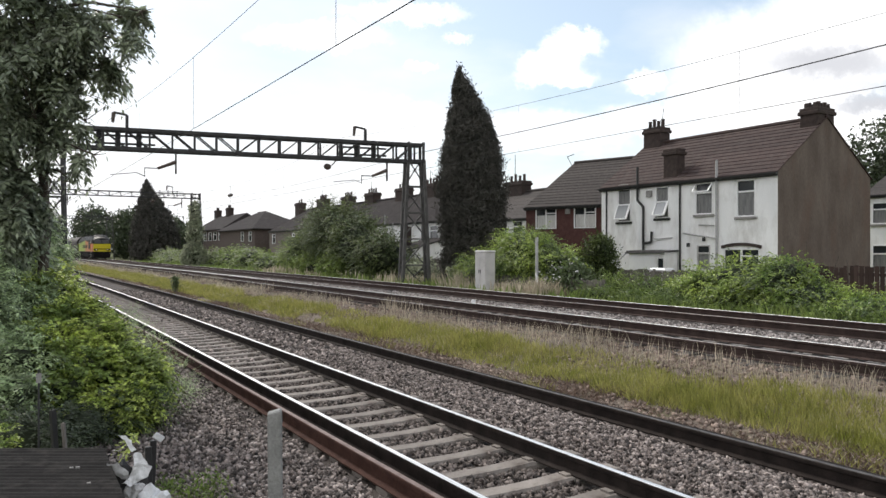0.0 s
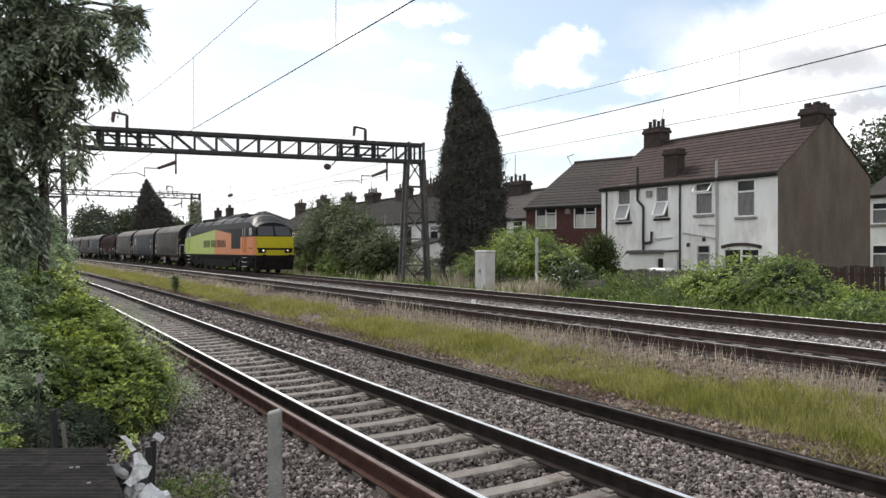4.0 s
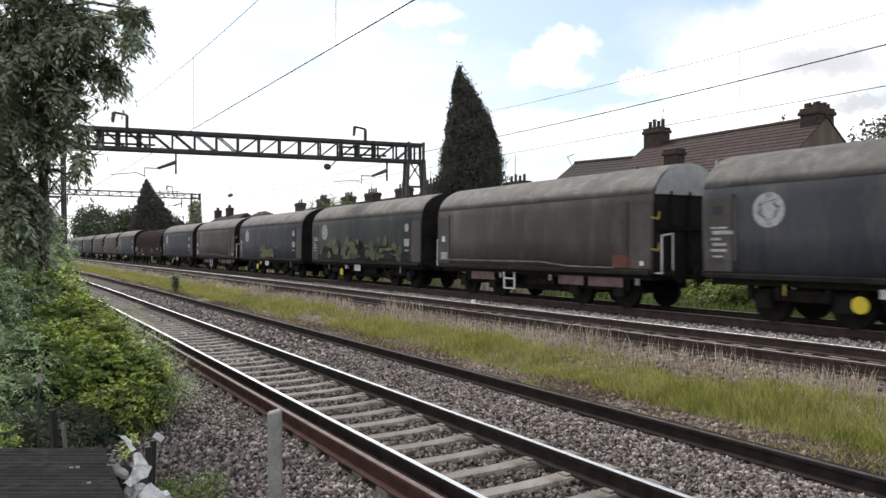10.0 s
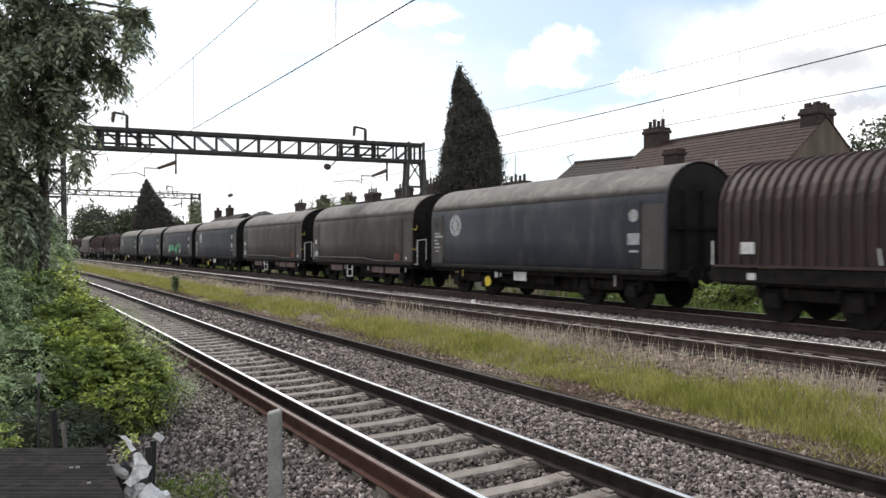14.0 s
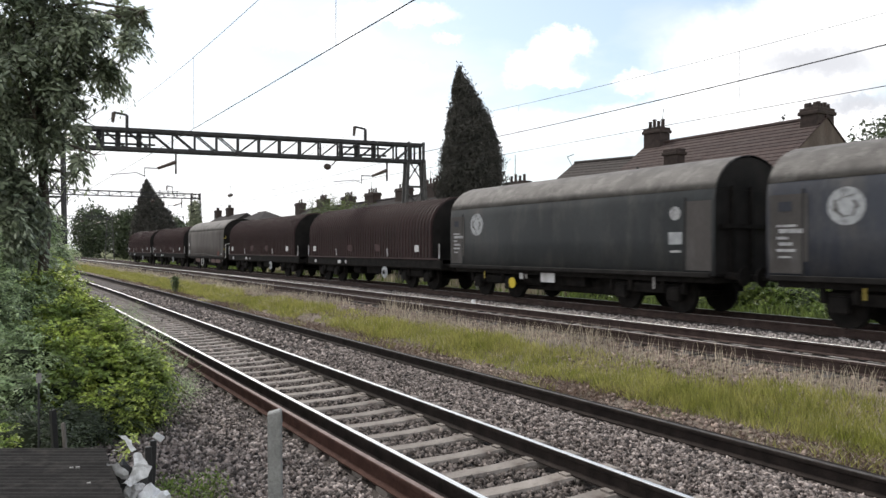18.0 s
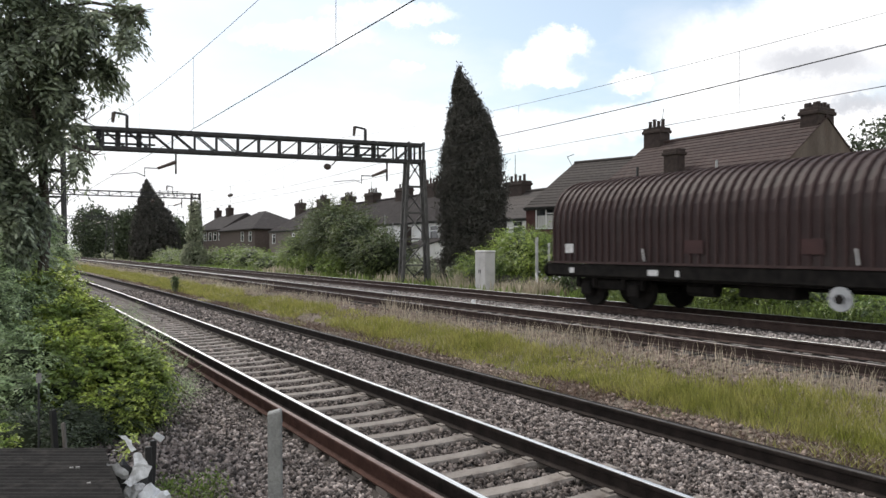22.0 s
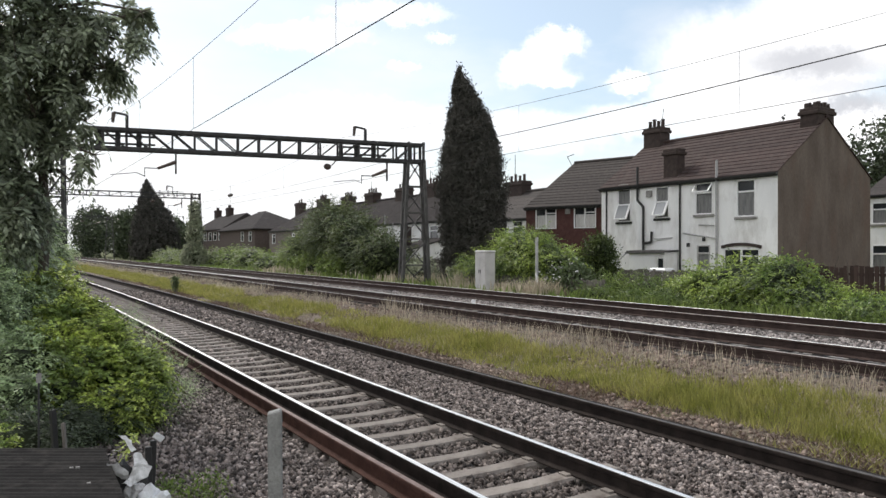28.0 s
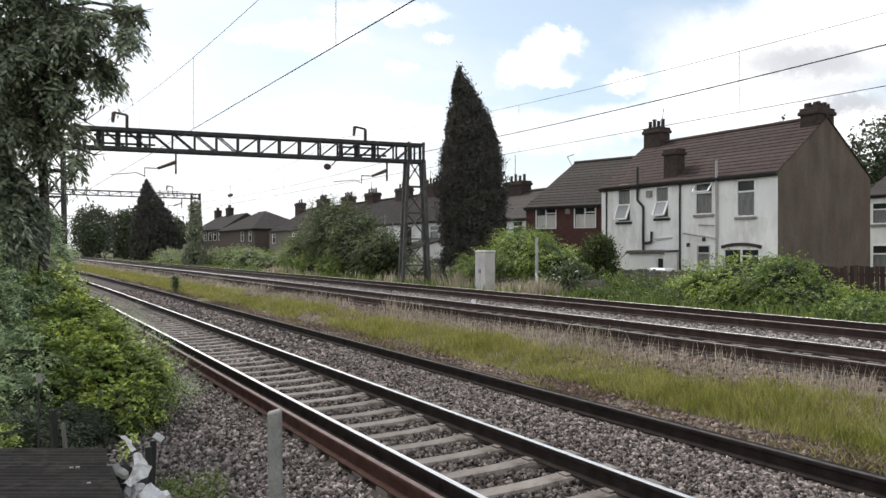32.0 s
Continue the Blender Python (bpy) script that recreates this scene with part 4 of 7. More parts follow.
def make_white_houses():
    x = 26.5
    gp = "terrace beside the railway"
    holes = [(19.2, 20.1, 3.62, 5.16), (21.3, 22.25, 3.8, 5.2), (19.0, 20.75, 1.1, 2.3), (21.5, 22.1, 0.5, 2.4)]
    h = house_body("terraced_house", "white rendered end terraced house with brown gable and red roof", x, 33.1, 18.2, 23.1, 5.42, 7.84, M["render_white"], M["render_brown"], holes, gp, M["tile_red"])
    window(h, x, 19.2, 20.1, 3.62, 5.16, arch=True)
    window(h, x, 21.3, 22.25, 3.8, 5.2, open_top=True)
    window(h, x, 19.0, 20.75, 1.1, 2.3, style="side", arch=True, curtain=False)
    window(h, x, 21.45, 22.15, 1.35, 2.45, style="two", sill=False, frame_mat=M["cabinet"])
    for y in (21.75, 22.6):
        part("wall_lamp", box(bmesh.new(), x - 0.12, x, y - 0.06, y + 0.06, 2.62 - 0.25 * (y > 22), 2.8 - 0.25 * (y > 22), 0.02), M["pipe_black"], h)
    bm = bmesh.new()
    box(bm, x + 0.02, x + 0.08, 21.5, 22.1, 0.45, 1.34, 0.01)
    part("door", bm, M["upvc"], h)
    pipe(h, [(x - 0.08, 21.05, 6.1), (x - 0.08, 21.05, 0.5)], 0.11, M["pipe_grey"])
    pipe(h, [(x - 0.06, 22.85, 3.0), (x - 0.06, 21.1, 2.75)], 0.07, M["pipe_grey"], "waste_pipe")
    pipe(h, [(x - 0.06, 22.0, 3.35), (x - 0.06, 21.2, 3.3)], 0.06, M["pipe_grey"], "waste_pipe")
    pipe(h, [(x - 0.08, 23.05, 5.4), (x - 0.08, 23.05, 0.5)], 0.09, M["pipe_black"])
    chimney(h, 29.8, 18.62, 6.9, 8.3, 1.2, 0.8, 0)
    for k in range(5):
        for yy in (18.42, 18.82):
            part("chimney_pot", bar(bmesh.new(), (29.36 + 0.22 * k, yy, 8.2), (29.36 + 0.22 * k, yy, 8.46 + 0.05 * (k % 2)), 0.2, 0.17, seg=8), M["pot"], h)
    # brown render returns over the corner of the gable
    holes = [(23.75, 24.55, 3.72, 5.2), (26.15, 27.05, 3.62, 5.25), (23.9, 24.4, 1.2, 2.0)]
    g = house_body("terraced_house", "white rendered terraced house with black drainpipes and red roof", x, 33.1, 23.11, 28.2, 5.44, 7.84, M["render_white"], M["brick_brown"], holes, gp, M["tile_red"])
    window(g, x, 23.75, 24.55, 3.72, 5.2, style="awning")
    window(g, x, 26.15, 27.05, 3.62, 5.25, style="awning", arch=True)
    window(g, x, 23.9, 24.4, 1.2, 2.0, style="plain", sill=False, curtain=False)
    pipe(g, [(x - 0.1, 25.62, 6.25), (x - 0.1, 25.62, 4.62), (x - 0.1, 25.25, 4.3), (x - 0.1, 25.25, 1.9)], 0.12, M["pipe_black"])
    pipe(g, [(x - 0.1, 25.2, 2.55), (x - 0.1, 24.75, 2.6), (x - 0.1, 24.72, 3.1)], 0.12, M["pipe_black"], "waste_pipe")
    pipe(g, [(x - 0.07, 24.6, 2.75), (x - 0.07, 23.5, 2.8)], 0.06, M["pipe_grey"], "waste_pipe")
    pipe(g, [(x - 0.09, 27.75, 5.3), (x - 0.09, 27.75, 0.6)], 0.09, M["pipe_black"])
    bm = bmesh.new()
    box(bm, x - 0.1, x, 24.75, 25.1, 4.75, 5.05, 0.02)
    part("vent", bm, M["sill"], g)
    chimney(g, 29.8, 27.55, 7.2, 8.72, 0.75, 1.15, 4)
    chimney(g, 26.95, 23.85, 5.3, 7.0, 0.55, 0.8, 0)
    pipe(g, [(29.8, 27.2, 8.7), (29.5, 26.8, 9.55)], 0.03, M["wire"], "aerial")
    # small flat-roofed addition against its back wall
    o = thing("lean_to", pose(0, 0, 0), "low white flat-roofed addition against the house", "shed")
    part("wall", holed_wall(25.6, 25.72, 23.2, 25.4, BASE - 0.2, 2.12, [(23.28, 23.62, 1.25, 1.85)]), M["render_white"], o)
    part("pane", box(bmesh.new(), 25.65, 25.67, 23.28, 23.62, 1.25, 1.85), M["pane"], o)
    part("side_wall", box(bmesh.new(), 25.73, 26.42, 23.2, 23.32, BASE - 0.2, 2.12), M["render_white"], o)
    part("side_wall", box(bmesh.new(), 25.73, 26.42, 25.28, 25.4, BASE - 0.2, 2.12), M["render_white"], o)
    part("roof", prism(bmesh.new(), [(25.5, 2.125), (26.42, 2.16), (26.42, 2.24), (25.5, 2.2)], 23.12, 25.48), M["felt"], o, "dark felt roof edge")
    part("gutter", bar(bmesh.new(), (25.47, 23.1, 2.12), (25.47, 25.5, 2.1), 0.07, seg=6), M["pipe_black"], o)
    part("brace", bar(bmesh.new(), (25.52, 25.45, 2.1), (25.3, 26.3, 1.35), 0.05), M["pipe_grey"], o)
    tub = thing("tub", pose(24.6, 22.4, BASE - 0.02), "pale plastic tub on the garden table", "tub")
    part("table_top", box(bmesh.new(), -0.5, 0.5, -0.7, 0.9, 0.88, 0.94, 0.01), M["wood"], tub)
    for lx in (-0.4, 0.4):
        for ly in (-0.6, 0.8):
            part("leg", box(bmesh.new(), lx - 0.04, lx + 0.04, ly - 0.04, ly + 0.04, -0.1, 0.88), M["wood"], tub)
    part("basin", box(bmesh.new(), -0.3, 0.3, -0.4, 0.5, 0.945, 1.12, 0.05), M["plastic_white"], tub)


make_white_houses()


def make_red_house():
    x = 26.6
    wins = [(30.03, 31.43, 3.44, 4.62), (32.59, 34.02, 3.44, 4.64)]
    turn = Matrix.Translation((26.6, 34.8, 0)) @ Matrix.Rotation(radians(17.3), 4, "Z") @ Matrix.Translation((-26.6, -34.8, 0))
    h = house_body("brick_house", "dark red brick house with white windows and grey tile roof", x, 33.4, 28.3, 34.7, 4.78, 7.55, M["brick_red"], M["brick_red"], wins, "terrace beside the railway", M["tile_grey"], courses=16, at=turn, hip=1.3, gables=(True, False))
    part("wall", box(bmesh.new(), x + 0.29, 33.1, 34.42, 34.69, BASE - 0.2, 4.78), M["brick_red"], h)
    for w in wins:
        window(h, x, *w, style="side", sill=False)
    part("alarm_box", box(bmesh.new(), x - 0.12, x, 31.65, 31.95, 4.25, 4.55, 0.03), M["sill"], h)
    pipe(h, [(30.0, 33.6, 7.3), (30.0, 34.0, 8.0), (30.0, 33.5, 8.1)], 0.04, M["wire"], "aerial")


make_red_house()


def make_terrace():
    """The row that runs on along the railway."""
    marks = [(34.6, 43.0, 39.6), (43.1, 49.2, None), (49.3, 55.6, 51.0), (55.7, 61.9, 55.8), (62.0, 68.2, 62.0), (68.3, 74.4, 67.5), (74.5, 84.2, 74.2)]
    for i, (a, b, c) in enumerate(marks):
        white = i in (1, 2)
        wall = M["render_white"] if white else M["brick_brown"]
        wy = [(a + 0.9, a + 1.9, 2.9, 4.0), (b - 2.2, b - 1.1, 2.9, 4.0)]
        wy += [(45.5, 46.7, 2.75, 4.0)] if i == 1 else []
        low = [(a + 1.0, a + 2.2, 0.9, 2.1)]
        lab = "white rendered terraced house with dark tile roof and chimney" if white else "brown brick terraced house with dark tile roof and chimney"
        h = house_body("terraced_house", lab, 27, 32.4, a, b, 4.2 if i == 0 else 4.4, 6.05 if i == 0 else 6.7, M["render_white"] if i == 0 else wall if i < 5 else M["brick_grey"], M["brick_brown"], wy + low, "terrace beside the railway", M["tile_slate"] if i else M["tile_grey"], courses=8, gables=(i == 0, False), hip=5.6 if i == len(marks) - 1 else 0.0)
        for w in wy + low:
            window(h, 27, *w, style="two", sill=False, curtain=False)
        if c:
            chimney(h, 29.7, c, 5.6, 6.85 if i == 0 else 7.55 + (i > 5) * 0.15, 0.8, 1.9, 4)
            if i % 2 == 0:
                pipe(h, [(29.7, c + 0.3, 7.3), (29.7, c + 0.3, 8.6)], 0.04, M["wire"], "aerial")
        if i == len(marks) - 1:
            part("end_wall", box(bmesh.new(), 27.29, 32.11, b - 0.28, b - 0.005, BASE - 0.2, 4.4), M["brick_grey"], h)
            chimney(h, 29.7, 81.2, 5.6, 7.65, 0.8, 1.5, 2)
    # low additions at the backs of the row, each with its own roof and flue
    for y0, y1, z, wall, tall in ((44.2, 47.0, 3.0, "render_white", 0.9), (50.0, 53.4, 2.8, "render_white", 1.2), (57.0, 60.0, 3.1, "brick_grey", 1.1)):
        o = thing("back_addition", pose(0, 0, 0), "low rear addition with slate lean-to roof and chimney", "shed", "additions behind the terrace")
        part("wall", holed_wall(24.2, 24.4, y0, y1, BASE - 0.2, z - 0.7, [(y0 + 0.7, y0 + 1.5, 1.1, 2.0)]), M[wall], o)
        window(o, 24.2, y0 + 0.7, y0 + 1.5, 1.1, 2.0, sill=False, curtain=False)
        for ya, yb in ((y0, y0 + 0.2), (y1 - 0.2, y1)):
            part("side_wall", prism(bmesh.new(), [(24.41, BASE - 0.2), (26.98, BASE - 0.2), (26.98, z), (24.41, z - 0.7)], ya, yb), M[wall], o)
        part("roof", prism(bmesh.new(), [(24.05, z - 0.8), (26.98, z + 0.005), (26.98, z + 0.09), (24.05, z - 0.7)], y0 - 0.1, y1 + 0.1), M["tile_slate"], o)
        part("chimney", box(bmesh.new(), 24.6, 25.15, y1 - 0.9, y1 - 0.25, z - 0.8, z + tall, 0.02), M["chimney"], o)
        part("chimney_pot", bar(bmesh.new(), (24.88, y1 - 0.58, z + tall), (24.88, y1 - 0.58, z + tall + 0.3), 0.24, 0.18, seg=8), M["pot"], o)
    # the hipped house that stands forward of the next row
    h = thing("brick_house", pose(0, 0, 0), "brown brick house under a pyramid roof", "house", "terrace beside the railway")
    wy = [(87.2, 88.4, 3.2, 4.4), (90.6, 91.8, 3.2, 4.4)]
    part("wall", holed_wall(25.8, 26.1, 86, 102, BASE - 0.2, 4.85, wy), M["brick_brown"], h)
    for w in wy:
        window(h, 25.8, *w, sill=False, curtain=False)
    part("wall", box(bmesh.new(), 26.11, 33.0, 86, 86.3, BASE - 0.2, 4.85), M["brick_brown"], h)
    part("wall", box(bmesh.new(), 26.11, 33.0, 101.7, 102, BASE - 0.2, 4.85), M["brick_brown"], h)
    part("wall", box(bmesh.new(), 32.7, 33.0, 86.31, 101.69, BASE - 0.2, 4.85), M["brick_brown"], h)
    v = [(25.4, 85.6, 4.72), (33.4, 85.6, 4.72), (33.4, 102.4, 4.72), (25.4, 102.4, 4.72), (29.4, 93.2, 7.2), (29.4, 96.2, 7.2), (25.4, 85.6, 4.6), (33.4, 85.6, 4.6), (33.4, 102.4, 4.6), (25.4, 102.4, 4.6)]
    raw("roof", v, [(0, 1, 4), (1, 2, 5, 4), (2, 3, 5), (3, 0, 4, 5), (0, 6, 7, 1), (1, 7, 8, 2), (2, 8, 9, 3), (3, 9, 6, 0), (6, 9, 8, 7)], M["tile_slate"], h)
    h = thing("brick_house", pose(0, 0, 0), "brown brick house with a long dark roof and chimney", "house", "terrace beside the railway")
    wy = [(104.2 + 2.9 * k, 106.0 + 2.9 * k, 3.5, 4.75) for k in range(5)]
    part("wall", holed_wall(26.6, 26.9, 103.4, 121, BASE - 0.2, 5.2, wy), M["brick_brown"], h)
    for w in wy:
        window(h, 26.6, *w, sill=False, curtain=False)
    part("wall", box(bmesh.new(), 26.91, 33.2, 103.4, 103.7, BASE - 0.2, 5.2), M["brick_brown"], h)
    part("wall", box(bmesh.new(), 26.91, 33.2, 120.7, 121, BASE - 0.2, 5.2), M["brick_brown"], h)
    part("wall", box(bmesh.new(), 32.9, 33.2, 103.71, 120.69, BASE - 0.2, 5.2), M["brick_brown"], h)
    v = [(26.3, 103.1, 5.1), (33.5, 103.1, 5.1), (33.5, 121.3, 5.1), (26.3, 121.3, 5.1), (29.9, 103.2, 7.4), (29.9, 119.0, 7.4), (26.3, 103.1, 5.0), (33.5, 103.1, 5.0), (33.5, 121.3, 5.0), (26.3, 121.3, 5.0)]
    raw("roof", v, [(0, 1, 4), (1, 2, 5, 4), (2, 3, 5), (3, 0, 4, 5), (0, 6, 7, 1), (1, 7, 8, 2), (2, 8, 9, 3), (3, 9, 6, 0), (6, 9, 8, 7)], M["tile_slate"], h)
    chimney(h, 29.9, 112.5, 6.8, 8.6, 0.8, 1.6, 3)
    chimney(h, 29.9, 119.5, 6.4, 8.5, 0.8, 1.6, 3)
    # the house across the street
    h = house_body("street_house", "white rendered house with grey roof across the street", 40, 47, 8, 22.3, 5.2, 7.0, M["render_white"], M["render_white"], [(20.6, 21.9, 3.6, 4.75), (20.6, 21.9, 1.0, 2.5)], "terrace beside the railway", M["tile_grey"], courses=8)
    window(h, 40, 20.6, 21.9, 3.6, 4.75)
    window(h, 40, 20.6, 21.9, 1.0, 2.5)


make_terrace()


# ---------------------------------------------------------------- plants
def make_conifer(x, y, h, table, n, seed, label, leaf=0.075):
    """table: height share, radius, sideways shift of the crown; ragged drooping sprays round a dark core that imitates
    shade.
    """
    rng = np.random.default_rng(seed)
    t = thing("conifer", pose(x, y, 0.3), label, "tree")
    tf, tr, ts = (np.array(c) for c in zip(*table))
    bm = bmesh.new()
    bar(bm, (0, 0, -0.2), (0, 0, h * 0.5), 0.42, 0.3, seg=8)
    part("trunk", bm, M["bark"], t)
    f = rng.random(n * 3)
    f = f[rng.random(n * 3) * max(tr) < np.where(np.interp(f, tf, tr) > 0.02, np.interp(f, tf, tr) + 0.12, 0)][:n]
    n = len(f)
    a = rng.random(n) * 2 * math.pi
    lump = 1 + 0.3 * (rng.random(n) ** 9) + 0.16 * np.sin(a * 3 + f * 23) * np.cos(f * 61 + a) + 0.13 * np.sin(f * 95 + 2 * a)
    rr = np.interp(f, tf, tr) * lump * (0.62 + 0.42 * rng.random(n) ** 0.6)
    sh = np.interp(f, tf, ts)
    c = np.stack([np.cos(a) * rr + sh * 0.857, np.sin(a) * rr - sh * 0.516, 0.15 + f * (h - 0.2)], 1)
    p = np.repeat(c, 16, 0) + rng.normal(size=(n * 16, 3)) * np.array([0.09, 0.09, 0.22])
    # hanging tassels that stand out from the outline
    k = n // 14
    g = rng.random(k) * 0.94
    b = rng.random(k) * 2 * math.pi
    rr = np.interp(g, tf, tr) * 1.0 + 0.06
    sh = np.interp(g, tf, ts)
    c = np.stack([np.cos(b) * rr + sh * 0.857, np.sin(b) * rr - sh * 0.516, 0.15 + g * (h - 0.2)], 1)
    d = np.linspace(0, 1, 26)[None, :, None]
    out = np.stack([np.cos(b), np.sin(b), np.zeros(k)], 1)[:, None] * rng.uniform(0.08, 0.3, (k, 1, 1))
    q = c[:, None] + out * np.sqrt(d) + np.array([0, 0, -1.0]) * d * rng.uniform(0.15, 0.5, (k, 1, 1)) + rng.normal(size=(k, 26, 3)) * 0.035
    p = np.concatenate([p, q.reshape(-1, 3)])
    quads("crown", leaf_quads(p, leaf * 1.05, rng, droop=0.9, ratio=0.3), M["conifer"], t)
    # dark solids up the stem, standing for shade within the crown
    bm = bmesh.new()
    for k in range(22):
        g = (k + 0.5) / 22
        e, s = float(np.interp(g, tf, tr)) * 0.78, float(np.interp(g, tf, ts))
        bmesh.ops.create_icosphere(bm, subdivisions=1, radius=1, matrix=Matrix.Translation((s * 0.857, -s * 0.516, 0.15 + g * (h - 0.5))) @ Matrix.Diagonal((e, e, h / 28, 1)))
    part("crown_shade", bm, M["core"], t)
    return t


make_conifer(22.0, 33.3, 12.05, [(0, 1.3, 0), (0.126, 1.46, 0), (0.242, 1.53, -0.04), (0.374, 1.52, -0.06), (0.49, 1.5, -0.16), (0.568, 1.34, -0.1), (0.697, 1.12, -0.2), (0.76, 0.9, -0.3), (0.829, 0.62, -0.42), (0.885, 0.4, -0.6), (0.915, 0.25, -0.7), (0.935, 0.12, -0.76), (0.945, 0.03, -0.76), (1.0, 0.0, -0.76)],
             9000, 3, "tall dark columnar conifer with a ragged tip")
make_conifer(19.5, 114, 11.9, [(0, 2.3, 0), (0.15, 3.0, 0), (0.35, 2.95, 0), (0.55, 2.3, -0.3), (0.75, 1.4, -0.8), (0.92, 0.5, -1.2), (1, 0.08, -1.3)], 2800, 5, "broad dark conifer beside the railway", 0.17)


def shrub(name, blobs, n, size, mat, seed, label, category="bush", core=True, spread=0.13, per=7, stems=True, shell=0.6, base=None, group="", ratio=0.5):
    rng = np.random.default_rng(seed)
    bx, by = base or (float(np.mean([b[0] for b in blobs])), float(np.mean([b[1] for b in blobs])))
    z = ground_z(bx)
    t = thing(name, pose(bx, by, z), label, category, group)
    loc = [(b[0] - bx, b[1] - by, b[2] - z, *b[3:]) for b in blobs]
    p = clumps(loc, n // per, per, spread, rng, shell)
    p = p[p[:, 2] > -0.1]
    quads("crown" if category == "tree" else "foliage", leaf_quads(p, size, rng, ratio=ratio), mat, t)
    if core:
        blob_core("inner_shade", loc, M["core"], t, 0.55)
    if stems:
        bm = bmesh.new()
        for b in loc:
            bar(bm, (b[0] * 0.4, b[1] * 0.4, -0.15), (b[0], b[1], max(0.1, b[2])), 0.09, 0.03, seg=6)
        part("stem", bm, M["bark"], t)
    return t


# green shrub before the conifer, and its neighbours
shrub("bush", [(21.9, 23.5, 1.75, 0.8, 0.85, 1.1), (21.9, 23.5, 1.0, 0.75, 0.8, 0.8), (21.8, 23.2, 2.2, 0.5, 0.5, 0.6)], 8000, 0.06, M["leaf_thicket"], 12, "dark green bush beside the white house")
shrub("bush", [(18.9, 45.5, 1.0, 0.9, 1.8, 0.8), (19, 51, 1.0, 0.9, 2, 0.7)], 3500, 0.12, M["leaf_mid"], 14, "light green undergrowth before the thicket")
shrub("ivy", [(18.1 + bend(79.5), 79.2, 1.3, 1.25, 0.9, 1.5), (18.2 + bend(79.5), 79.4, 3.8, 0.75, 0.6, 1.9), (18.2 + bend(79.5), 79.4, 5.9, 0.5, 0.5, 1.4)], 9000, 0.13, M["ivy"], 17, "pale ivy climbing the gantry mast", "ivy")
for k, (x, y, z, rx, ry, rz) in enumerate([(22, 150, 5.2, 4, 9, 5), (17, 175, 5.8, 4, 12, 5.5), (24, 128, 3.4, 3, 6, 3.6), (26, 190, 5.5, 6, 12, 5.5), (10, 230, 6.0, 6, 15, 6), (-4, 210, 5, 6, 15, 5)]):
    shrub("tree", [(x, y, z, rx, ry, rz), (x + 1.5, y + 3, z + 1, rx * 0.7, ry * 0.6, rz * 0.8), (x - 1, y - 3, z - 0.5, rx * 0.7, ry * 0.6, rz * 0.9)], 7000, 0.3, M["leaf_far"], 20 + k, "dark broadleaf tree far along the railway", "tree", spread=0.4, group="far trees")
for k, (x, y, z, r) in enumerate([(52, 26, 7.9, 4.0), (57, 21, 8.2, 3.6), (60, 29, 7.4, 4.0)]):
    shrub("tree", [(x, y, z, r, r, 3.2), (x + 1, y + 2, z - 2.5, r, r * 1.2, 3.2), (x - 1, y - 2, z - 3, r, r, 3)], 15000, 0.17, M["leaf_far"], 40 + k, "dark green tree behind the houses", "tree", spread=0.32, per=20, group="far trees")


# near shrubs and tree on the camera's side of the line
def spray_shrub(name, blobs, n, k, length, size, mat, seed, label, category="bush", core=0.6, shell=0.5, up=0.3, droop=0.5, ratio=0.42, extra=None, tuft=5):
    """A shrub of arching leafy shoots round dark blobs that stand for its shaded inside."""
    rng = np.random.default_rng(seed)
    bx, by = float(np.mean([b[0] for b in blobs])), float(np.mean([b[1] for b in blobs]))
    z = ground_z(bx)
    t = thing(name, pose(bx, by, z), label, category)
    loc = [(b[0] - bx, b[1] - by, b[2] - z, *b[3:]) for b in blobs]
    v = spray_quads(loc, n, k, length, size, rng, shell, up, droop, ratio, tuft=tuft)
    v = v[v[:, 0, 2] > -0.05]
    quads("foliage", v, mat, t)
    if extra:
        # deeper shoots, in most bushes darker to imitate shade within
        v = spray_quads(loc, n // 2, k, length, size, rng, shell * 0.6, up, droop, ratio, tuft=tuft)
        quads("old_foliage", v[v[:, 0, 2] > -0.05], extra, t, "leaves of the deeper shoots")
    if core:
        blob_core("inner_shade", loc, M["core"], t, core)
    for b in loc:
        bm = bmesh.new()
        bar(bm, (b[0] * 0.5, b[1] * 0.5, -0.15), (b[0], b[1], max(0.1, b[2])), 0.035, 0.012, seg=6)
        for q in range(3):
            e = Vector(b[:3]) + Vector(rand_unit(1, rng)[0]) * max(b[3:]) * 0.9
            bar(bm, b[:3], e, 0.014, 0.005, seg=5)
        part("stem", bm, M["bark"], t)
    return t


SWAY = []


